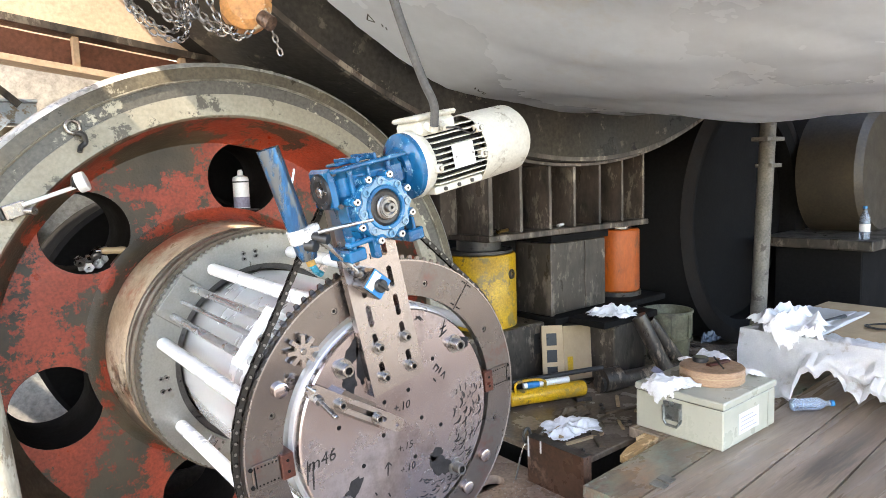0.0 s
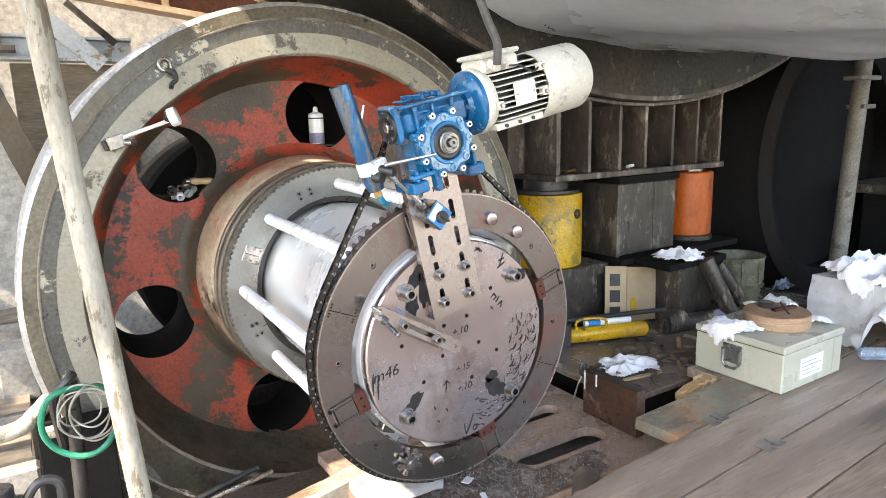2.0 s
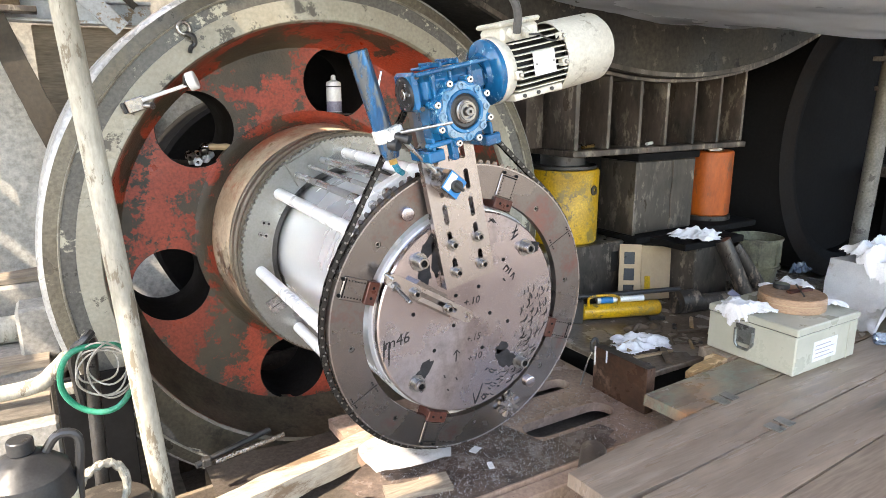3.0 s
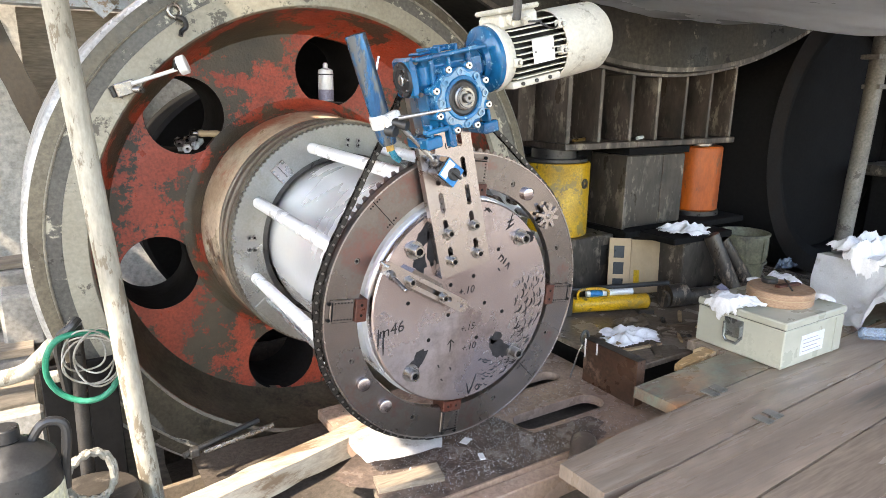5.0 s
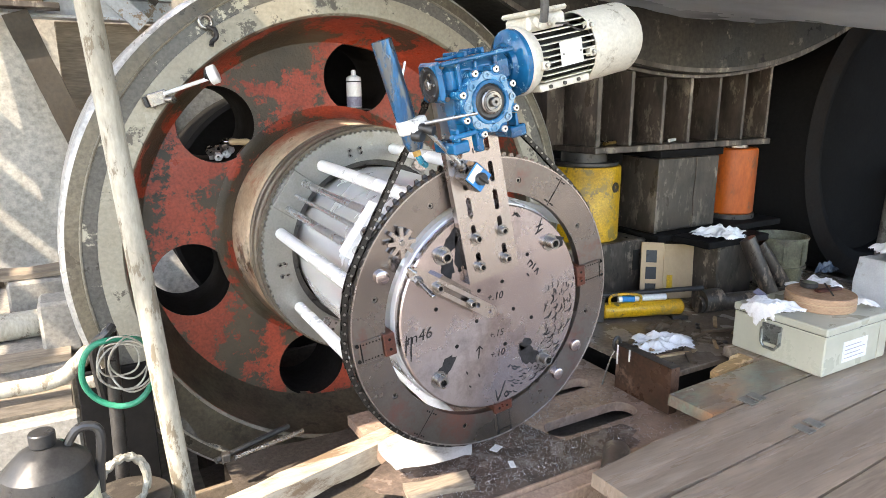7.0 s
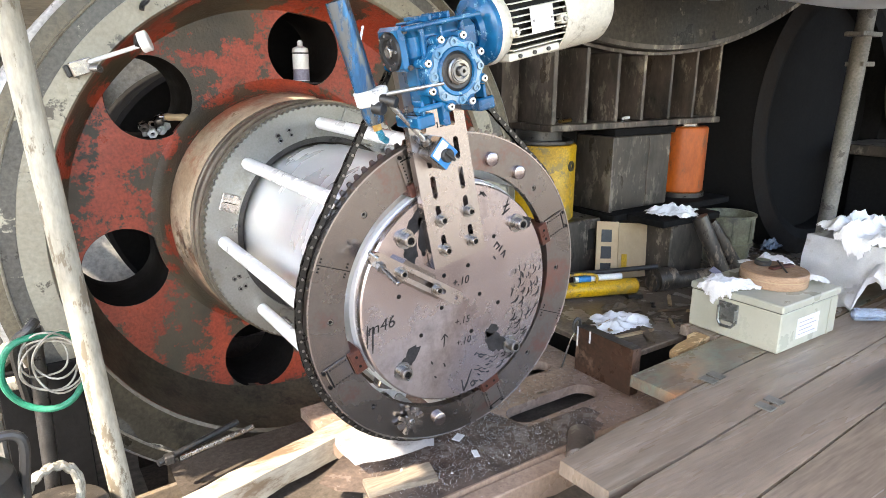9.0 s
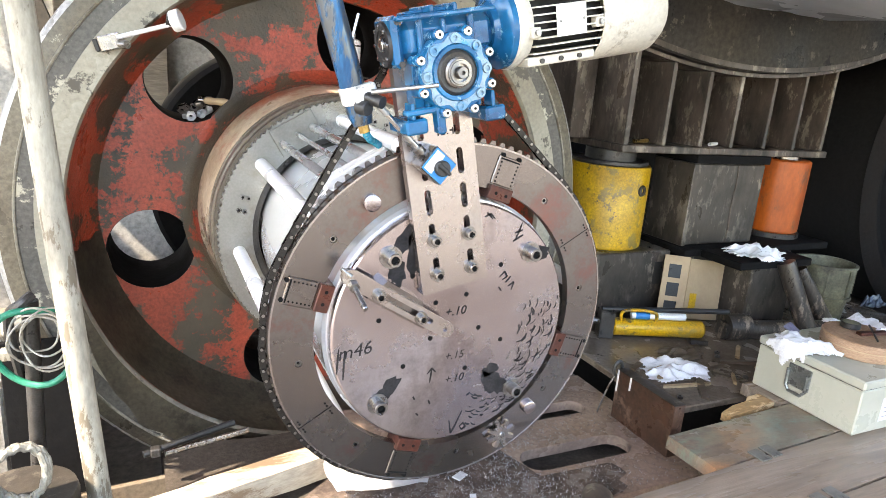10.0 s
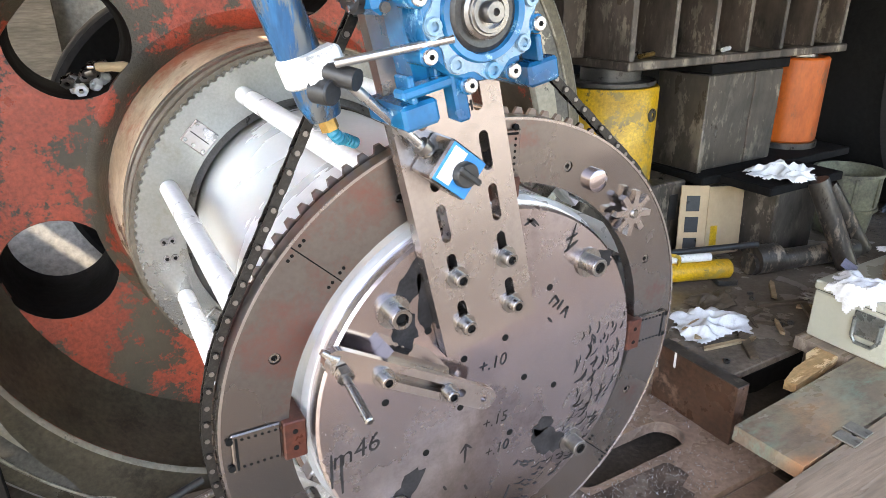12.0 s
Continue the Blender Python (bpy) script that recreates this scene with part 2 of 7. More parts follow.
M["render_wall"] = mat("rough_render_wall", (0.56, 0.535, 0.48), (0.46, 0.435, 0.385), 0.9, 0, 3, 0.3, 45, 0.6)
M["pole"] = mat("scuffed_painted_pole", (0.47, 0.445, 0.37), (0.33, 0.30, 0.24), 0.6, 0, 5, 0.4, 90, 0.25, (0.17, 0.14, 0.10), 16.0, 0.575, streak=(1, 1, 0.3), grain_mix=0.6)
M["concrete"] = mat("grey_concrete", (0.33, 0.305, 0.265), (0.24, 0.22, 0.19), 0.85, 0, 4, 0.4, 60, 0.5)
M["dye"] = mat("black_marker_dye", (0.016, 0.015, 0.016), (0.04, 0.037, 0.038), 0.7, 0, 40, 0.5, 200, 0.02)
M["cable"] = mat("grey_rubber_cable", (0.10, 0.098, 0.095), (0.07, 0.068, 0.066), 0.55, 0, 15, 0.3, 120, 0.1)
M["blue_flat"] = mat("bright_blue_plastic", (0.015, 0.22, 0.55), (0.012, 0.18, 0.45), 0.4, 0, 20, 0.2, 120, 0.05, grain_mix=0.3)
M["worn_blue"] = mat("scuffed_blue_tube", (0.018, 0.16, 0.36), (0.012, 0.08, 0.20), 0.26, 0.3, 22, 0.4, 120, 0.1, (0.13, 0.15, 0.17), 34.0, 0.49, 0.28, 0.85, streak=(1, 1, 0.16), wear_soft=0.03)
M["brass"] = mat("brass_fitting", (0.55, 0.36, 0.12), (0.42, 0.27, 0.09), 0.35, 0.9, 30, 0.3)
M["label_purple"] = mat("purple_grey_print", (0.25, 0.24, 0.32), (0.2, 0.19, 0.26), 0.5, 0, 20, 0.2)
M["label_pale"] = mat("pale_yellow_label", (0.7, 0.66, 0.42), (0.62, 0.62, 0.55), 0.55, 0, 20, 0.2)
M["bucket"] = mat("dirty_olive_plastic", (0.20, 0.195, 0.125), (0.125, 0.12, 0.08), 0.55, 0, 8, 0.4, 70, 0.2, (0.055, 0.05, 0.04), 6, 0.57, wear_soft=0.06)
M["dark_oil"] = mat("oily_black_plate", (0.19, 0.155, 0.125), (0.30, 0.245, 0.195), 0.22, 0.2, 5, 0.5, 50, 0.35, (0.32, 0.265, 0.205), 12, 0.60, wear2=(0.05, 0.041, 0.034), grain_mix=0.6)
M["deck_teal"] = mat("worn_teal_plank", (0.24, 0.175, 0.125), (0.13, 0.10, 0.075), 0.33, 0, 2.6, 0.5, 40, 0.25, (0.13, 0.27, 0.225), 4.5, 0.52, streak=(0.7, 1.4, 1), wear2=(0.40, 0.20, 0.10), grain_mix=0.6, wear_soft=0.07)
M["disc_wood"] = mat("varnished_wood_disc", (0.43, 0.27, 0.165), (0.35, 0.21, 0.13), 0.4, 0, 8, 0.3, 80, 0.1, streak=(1, 1, 6))
M["chips"] = mat("bright_steel_chips", (0.66, 0.645, 0.63), (0.34, 0.325, 0.31), 0.25, 0.8, 60, 0.4, 300, 0.0, grain_mix=0.1)
M["wood_dark"] = mat("oil_stained_wood", (0.14, 0.10, 0.065), (0.09, 0.065, 0.043), 0.55, 0, 6, 0.4, 60, 0.3, streak=(0.3, 2, 2))
M["wood_pale"] = mat("bleached_pine", (0.48, 0.42, 0.335), (0.37, 0.31, 0.235), 0.65, 0, 5, 0.4, 50, 0.3, (0.17, 0.115, 0.07), 6.0, 0.55, streak=(0.4, 2, 2), grain_mix=0.6, wear_soft=0.04)
M["split_wood"] = mat("fresh_split_wood", (0.58, 0.36, 0.16), (0.42, 0.24, 0.10), 0.6, 0, 9, 0.5, 50, 0.4, (0.75, 0.55, 0.32), 12.0, 0.56, streak=(0.5, 2, 2))
M["wood_grey"] = mat("weathered_grey_wood", (0.30, 0.245, 0.18), (0.20, 0.16, 0.12), 0.8, 0, 5, 0.4, 60, 0.3, streak=(0.3, 2, 2))
M["panel_brown"] = mat("brown_dusty_panel", (0.20, 0.14, 0.085), (0.16, 0.115, 0.07), 0.7, 0, 4, 0.3, 50, 0.15)
M["panel_red"] = mat("red_brown_primer", (0.24, 0.085, 0.05), (0.19, 0.075, 0.045), 0.65, 0, 4, 0.3, 50, 0.15)
M["panel_tan"] = mat("tan_dusty_paint", (0.62, 0.45, 0.31), (0.53, 0.38, 0.255), 0.75, 0, 2, 0.3, 40, 0.1, grain_mix=0.5)
M["green"] = mat("green_rubber_hose", (0.015, 0.26, 0.15), (0.012, 0.2, 0.115), 0.4, 0, 15, 0.3, 120, 0.05)
M["wire"] = mat("pale_grey_wire", (0.42, 0.40, 0.34), (0.3, 0.28, 0.24), 0.5, 0.3, 20, 0.3)
M["rust_orange"] = mat("orange_rust_sheet", (0.26, 0.20, 0.14), (0.20, 0.16, 0.12), 0.6, 0.1, 4, 0.4, 60, 0.2, (0.42, 0.19, 0.05), 3.0, 0.55)
M["hoist_orange"] = mat("worn_orange_hoist", (0.62, 0.28, 0.09), (0.5, 0.24, 0.09), 0.5, 0, 9, 0.4, 90, 0.15, (0.6, 0.5, 0.36), 10, 0.58)
M["prop"] = mat("scuffed_grey_prop", (0.22, 0.20, 0.17), (0.15, 0.14, 0.12), 0.6, 0.1, 5, 0.4, 70, 0.2, (0.07, 0.06, 0.05), 9, 0.6)
M["brown_dark"] = mat("dark_brown_casting", (0.06, 0.045, 0.028), (0.045, 0.034, 0.022), 0.6, 0, 3, 0.4, 50, 0.2)
M["film"] = mat("dull_blue_plastic_film", (0.10, 0.13, 0.18), (0.05, 0.065, 0.09), 0.25, 0, 10, 0.4, 60, 0.1)
M["pipe"] = mat("greasy_scuffed_pipe", (0.085, 0.072, 0.06), (0.045, 0.04, 0.036), 0.4, 0.35, 8, 0.5, 90, 0.25, (0.27, 0.215, 0.165), 12.0, 0.565, streak=(1, 1, 0.4), wear_soft=0.04)
M["bottle"] = mat("clear_blue_plastic", (0.55, 0.68, 0.85), (0.6, 0.7, 0.85), 0.12, 0, 10, 0.1, 60, 0.02)
M["bottle"].node_tree.nodes["Principled BSDF"].inputs["Transmission Weight"].default_value = 0.75

# low specular keeps sky sheen off the darkest colours
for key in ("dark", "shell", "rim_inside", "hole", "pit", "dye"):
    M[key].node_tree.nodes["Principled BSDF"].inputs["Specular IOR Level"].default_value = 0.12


# ---- mesh helpers ----
ORIGIN = {}


def empty_thing(name, at, label, category, group="", kind=""):
    ob = new(name)
    ob.location = at
    ORIGIN[ob] = Vector(at)
    return tagged(ob, label, category, group, kind)


def finish(bm, name, material, smooth=True):
    bmesh.ops.recalc_face_normals(bm, faces=bm.faces)
    me = bpy.data.meshes.new(name)
    bm.to_mesh(me)
    bm.free()
    me.materials.append(material)
    if smooth:
        for p in me.polygons:
            p.use_smooth = True
        me.set_sharp_from_angle(angle=radians(35))
    return me


def part(name, bm, material, parent, label=""):
    """One mesh under a thing or part; bm is in world space at the thing's first pose."""
    root = ORIGIN[parent]
    bmesh.ops.translate(bm, verts=bm.verts, vec=-root)
    ob = new(name, finish(bm, name, material))
    ob.parent = parent
    ORIGIN[ob] = root
    return tagged(ob, label)


def solo(name, bm, material, label, category, at=None, group="", kind=""):
    """A top-level thing of one mesh."""
    at = Vector(at) if at is not None else sum((v.co for v in bm.verts), Vector()) / len(bm.verts)
    bmesh.ops.translate(bm, verts=bm.verts, vec=-at)
    ob = new(name, finish(bm, name, material))
    ob.location = at
    ORIGIN[ob] = at
    return tagged(ob, label, category, group, kind)


def box(x0, x1, y0, y1, z0, z1, bevel=0.004, bm=None, m=None):
    bm2 = bmesh.new()
    bmesh.ops.create_cube(bm2, size=1)
    for v in bm2.verts:
        v.co = Vector((x0 + (v.co.x + 0.5) * (x1 - x0), y0 + (v.co.y + 0.5) * (y1 - y0), z0 + (v.co.z + 0.5) * (z1 - z0)))
    if bevel:
        bmesh.ops.bevel(bm2, geom=bm2.edges[:], offset=bevel, segments=1, affect="EDGES")
    if m is not None:
        bmesh.ops.transform(bm2, matrix=m, verts=bm2.verts)
    return merged(bm, bm2)


def merged(bm, bm2):
    if bm is None:
        return bm2
    me = bpy.data.meshes.new("join")
    bm2.to_mesh(me)
    bm2.free()
    bm.from_mesh(me)
    bpy.data.meshes.remove(me)
    return bm


def lathe(profile, at=(0, 0, 0), axis=(0, 1, 0), seg=64, closed=False, bm=None):
    """Turns (radius, height) pairs round an axis through at."""
    bm2 = bmesh.new()
    q = Vector((0, 0, 1)).rotation_difference(Vector(axis).normalized()).to_matrix().to_4x4()
    m = Matrix.Translation(at) @ q
    rings = []
    for r, h in profile:
        if r < 1e-6:
            rings.append([bm2.verts.new(m @ Vector((0, 0, h)))])
        else:
            rings.append([bm2.verts.new(m @ Vector((r * math.cos(2 * math.pi * k / seg), r * math.sin(2 * math.pi * k / seg), h))) for k in range(seg)])
    pairs = list(zip(rings, rings[1:])) + ([(rings[-1], rings[0])] if closed else [])
    for a, b in pairs:
        for k in range(seg):
            j = (k + 1) % seg
            if len(a) == 1 and len(b) == 1:
                continue
            if len(a) == 1:
                bm2.faces.new((a[0], b[k], b[j]))
            elif len(b) == 1:
                bm2.faces.new((a[k], b[0], a[j]))
            else:
                bm2.faces.new((a[k], b[k], b[j], a[j]))
    return merged(bm, bm2)


def rod(a, b, r, seg=16, bm=None, chamfer=0.0, r2=None):
    a, b = Vector(a), Vector(b)
    n = (b - a).length
    r2 = r if r2 is None else r2
    c = chamfer
    prof = [(0, 0), (r - c, 0), (r, c), (r2, n - c), (r2 - c, n), (0, n)] if c else [(0, 0), (r, 0), (r2, n), (0, n)]
    return lathe(prof, a, b - a, seg, bm=bm)


def tube(points, r, seg=8, bm=None, closed=False):
    """A round tube along points."""
    bm2 = bmesh.new()
    pts = [Vector(p) for p in points]
    n = len(pts)
    rings = []
    side = None
    for i, p in enumerate(pts):
        d = (pts[(i + 1) % n] - pts[i - 1]) if closed else (pts[min(i + 1, n - 1)] - pts[max(i - 1, 0)])
        d.normalize()
        if side is None:
            side = d.orthogonal().normalized()
        side = (side - d * side.dot(d)).normalized()
        up = d.cross(side)
        rings.append([bm2.verts.new(p + r * (math.cos(2 * math.pi * k / seg) * side + math.sin(2 * math.pi * k / seg) * up)) for k in range(seg)])
    for a, b in list(zip(rings, rings[1:])) + ([(rings[-1], rings[0])] if closed else []):
        for k in range(seg):
            j = (k + 1) % seg
            bm2.faces.new((a[k], a[j], b[j], b[k]))
    if not closed:
        bm2.faces.new(rings[0])
        bm2.faces.new(list(reversed(rings[-1])))
    return merged(bm, bm2)


def spline(points, steps=8):
    """Catmull-Rom through points."""
    p = [Vector(q) for q in points]
    p = [2 * p[0] - p[1]] + p + [2 * p[-1] - p[-2]]
    out = []
    for i in range(1, len(p) - 2):
        for s in range(steps):
            t = s / steps
            out.append(0.5 * (2 * p[i] + (p[i + 1] - p[i - 1]) * t + (2 * p[i - 1] - 5 * p[i] + 4 * p[i + 1] - p[i + 2]) * t * t + (3 * p[i] - p[i - 1] - 3 * p[i + 1] + p[i + 2]) * t ** 3))
    return out + [p[-2]]


def oval(cx, cy, r, seg=24):
    return [(cx + r * math.cos(2 * math.pi * k / seg), cy + r * math.sin(2 * math.pi * k / seg)) for k in range(seg)]


def slot(cx, cy, length, width, angle=0.0, seg=8):
    """A slot with round ends; length along its own axis."""
    r, h = width / 2, length / 2 - width / 2
    pts = [(h + r * math.cos(a), r * math.sin(a)) for a in [-math.pi / 2 + math.pi * k / seg for k in range(seg + 1)]]
    pts += [(-x, -y) for x, y in pts]
    c, s = math.cos(angle), math.sin(angle)
    return [(cx + c * x - s * y, cy + s * x + c * y) for x, y in pts]


def sheet_plate(outer, holes, thick, m, bm=None):
    """A flat plate in its own xy plane from z=0 to z=thick, with holes through it, placed by m."""
    bm2 = bmesh.new()
    for loop in [outer] + holes:
        vs = [bm2.verts.new((x, y, 0)) for x, y in loop]
        for k in range(len(vs)):
            bm2.edges.new((vs[k], vs[(k + 1) % len(vs)]))
    bmesh.ops.triangle_fill(bm2, use_beauty=True, edges=bm2.edges[:])
    top = bmesh.ops.extrude_face_region(bm2, geom=bm2.faces[:])
    bmesh.ops.translate(bm2, verts=[g for g in top["geom"] if isinstance(g, bmesh.types.BMVert)], vec=(0, 0, thick))
    bmesh.ops.transform(bm2, matrix=m, verts=bm2.verts)
    return merged(bm, bm2)


def front(x, y, z, turn=0.0):
    """Plate space (x right, y up, z towards the viewer) set upright at a place facing -y."""
    return pose(x, y, z, 90, 0, 0) @ pose(0, 0, 0, 0, 0, turn)

# ---- setting ----
AX, AZ, RISE = -0.007, 0.687, 0.026  # the machine's axis, along y, and its rise
RZ = 0.70                       # the roller rim's centre
KX, KZ, KR = 2.17, 4.745, 3.365  # the kiln's axis and radius
RODS = (25.7, 72, 115.6, 159.5, 206, 252.2, 295.3, 340.5)  # the tie rods, degrees past the star wheel
TURN0, SPEED = 138.7, 51.9      # the star wheel's first angle, degrees a second


def shell_z(x):
    return KZ - math.sqrt(max(0.0, KR * KR - (x - KX) ** 2))


def grid_sheet(x0, x1, y0, y1, nx, ny, height):
    bm = bmesh.new()
    vs = [[bm.verts.new((x0 + (x1 - x0) * i / nx, y0 + (y1 - y0) * j / ny, 0)) for j in range(ny + 1)] for i in range(nx + 1)]
    for row in vs:
        for v in row:
            v.co.z = height(v.co.x, v.co.y)
    for i in range(nx):
        for j in range(ny):
            bm.faces.new((vs[i][j], vs[i + 1][j], vs[i + 1][j + 1], vs[i][j + 1]))
    return bm


def build_setting():
    bm = grid_sheet(-80, 80, -80, 80, 40, 40, lambda x, y: -0.62)
    solo("ground", bm, M["ground"], "dusty grey concrete ground round the machine", "ground", (0, 0, -0.62), kind="structure")
    bm = grid_sheet(-0.62, 8, -3, 5.5, 110, 110, lambda x, y: -0.10 + 0.02 * noise.noise((x * 3, y * 3, 0)) + 0.014 * noise.noise((x * 11, y * 11, 3)) - (0.5 if (-1.1 < x < 1.15 and 0.98 < y < 1.8) else 0))
    solo("floor", bm, M["pit"], "black oil-soaked floor strewn with metal chips", "floor", (0, 0, -0.1), kind="structure")
    # both walls carry the covered area's shade in their colour
    solo("wall_back", box(1.0, 12, 5.6, 5.9, -0.62, 9, 0), M["dark"], "wall behind the kiln, shade put into its near-black colour", "wall", kind="structure")
    solo("wall_side", box(7.9, 8.2, -3, 5.59, -0.62, 9, 0), M["dark"], "wall beside the kiln, shade put into its near-black colour", "wall", kind="structure")
    solo("wall_yard", box(-7.0, 0.9, 2.6, 2.8, -0.62, 2.05, 0.01), M["render_wall"], "sunlit rough rendered yard wall", "wall", kind="structure")
    solo("ledge", box(-5.0, -3.21, 1.95, 2.59, -0.62, 0.46, 0.02), M["concrete"], "dusty concrete ledge along the yard wall", "ledge", kind="structure")
    # unseen blocker added overhead; its gaps leave sun on rim, hub and pad
    w = empty_thing("walkway", (-1.8, 0.5, 2.6), "unseen overhead plates and bars added to block the sun", "walkway", kind="structure")
    part("deck_plate", box(-2.149, -1.29, -1.6, 1.75, 2.6, 2.66, 0.005), M["saddle"], w)
    part("deck_plate", box(-2.85, -2.15, 0.05, 1.75, 2.6, 2.66, 0.005), M["saddle"], w)
    part("deck_plate", box(-2.85, -2.15, -1.6, -0.5, 2.6, 2.66, 0.005), M["saddle"], w)
    part("landing_plate", box(-1.289, -0.24, -1.6, 0.45, 2.6, 2.66, 0.005), M["saddle"], w)
    part("landing_plate", box(-1.0, -0.24, 0.451, 1.13, 2.6, 2.66, 0.005), M["saddle"], w)
    part("landing_plate", box(-1.0, -0.43, 1.131, 1.75, 2.6, 2.66, 0.005), M["saddle"], w)
    # unseen bars added to cast shadow stripes on the yard wall
    for x in (-2.55, -2.82, -3.09, -3.36, -3.63):
        part("joist", box(x, x + 0.10, 0.6, 2.55, 2.45, 2.58, 0.004), M["saddle"], w)


def build_kiln():
    shell = empty_thing("kiln_shell", (KX, 2.0, KZ), "black sooty kiln shell with a wide tyre and grease runs", "kiln shell")
    part("shell", lathe([(3.02, -1.3), (3.05, -1.3), (3.05, 1.145), (3.02, 1.145)], (KX, 0, KZ), seg=200, closed=True), M["shell"], shell)
    part("tyre", lathe([(3.0, 1.15), (KR - 0.01, 1.15), (KR, 1.16), (KR, 1.95), (3.0, 1.95)], (KX, 0, KZ), seg=200, closed=True), M["shell"], shell, "black greasy kiln tyre")
    part("tyre_edge", lathe([(KR - 0.03, 1.146), (KR - 0.006, 1.146), (KR - 0.006, 1.1495), (KR - 0.03, 1.1495)], (KX, 0, KZ), seg=200, closed=True), M["saddle"], shell, "worn brown tyre edge")
    part("rear_shell", lathe([(3.06, 1.955), (3.09, 1.955), (3.09, 5.55), (3.06, 5.55)], (KX, 0, KZ), seg=160, closed=True), M["dark"], shell, "shell behind the tyre, darkened with its shade")


def ramp_at(table, x):
    """Straight-line reading of a table of pairs."""
    for (x0, v0), (x1, v1) in zip(table, table[1:]):
        if x <= x1:
            return v0 + (v1 - v0) * max(0.0, x - x0) / (x1 - x0)
    return table[-1][1]


def build_sheet():
    bm = bmesh.new()
    nu, nv = 190, 80
    far = [(-190, 3.22), (-111, 3.22), (-102, 3.128), (-91, 3.088), (-71, 3.13), (-66, 3.20), (-50, 3.26)]
    rows = []
    for i in range(nv + 1):
        row = []
        for j in range(nu + 1):
            d = -186 + 136 * j / nu
            last = 1.03 + 0.025 * noise.noise((d * 0.35, 3, 0)) + 0.012 * noise.noise((d * 1.4, 3, 4))
            y = -1.28 + (last + 1.28) * i / nv
            a = radians(d)
            # taut at the tyre, sagging in long slantwise creases towards the open end
            k = min(1.0, max(0.0, y))
            k = k * k * (3 - 2 * k)
            w = 0.035 * noise.noise((d * 0.13 + y * 0.9, y * 0.5, 0)) + 0.030 * abs(noise.noise((d * 0.10 + y * 2.6, d * 0.03 - y * 0.7, 5))) + 0.009 * abs(noise.noise((d * 0.3 + y * 5.0, y * 1.3, 8))) + 0.003 * noise.noise((d * 1.1, y * 6.0, 5))
            r = 3.195 * (1 - k) + ramp_at(far, d) * k + w * (1 - 0.8 * k)
            row.append(bm.verts.new((KX + r * math.cos(a), y, KZ + r * math.sin(a))))
        rows.append(row)
    for a, b in zip(rows, rows[1:]):
        for j in range(nu):
            bm.faces.new((a[j], a[j + 1], b[j + 1], b[j]))
    bmesh.ops.solidify(bm, geom=bm.faces[:], thickness=0.004)
    ob = solo("plastic_sheet", bm, M["sheet"], "dirty white plastic sheet wrapped under the kiln shell", "plastic sheet")

    def mark(deg, y, pts, w):
        b2 = bmesh.new()
        for (u0, v0), (u1, v1) in pts:
            q = []
            n = Vector((u1 - u0, v1 - v0))
            s = Vector((-n.y, n.x)).normalized() * w
            for u, v in ((u0 + s.x, v0 + s.y), (u1 + s.x, v1 + s.y), (u1 - s.x, v1 - s.y), (u0 - s.x, v0 - s.y)):
                a = radians(deg) + u / 3.26
                r = 3.262
                q.append(b2.verts.new((KX + r * math.cos(a), y + v, KZ + r * math.sin(a))))
            b2.faces.new(q)
        part("print_mark", b2, M["black"], ob, "black printed mark on the sheet")

    mark(-121.2, 0.83, [((0, 0), (0.045, 0.012)), ((0.045, 0.012), (0.022, 0.035)), ((0.022, 0.035), (0, 0)), ((0.065, -0.01), (0.08, 0.0)), ((0.085, -0.012), (0.10, -0.002))], 0.003)
    mark(-111.1, 0.79, [((0, 0), (0.012, 0.02)), ((0.02, 0.0), (0.032, 0.02)), ((0.035, 0.02), (0.045, 0.0)), ((0.05, 0.0), (0.06, 0.02)), ((0.065, 0.02), (0.065, 0.0))], 0.003)


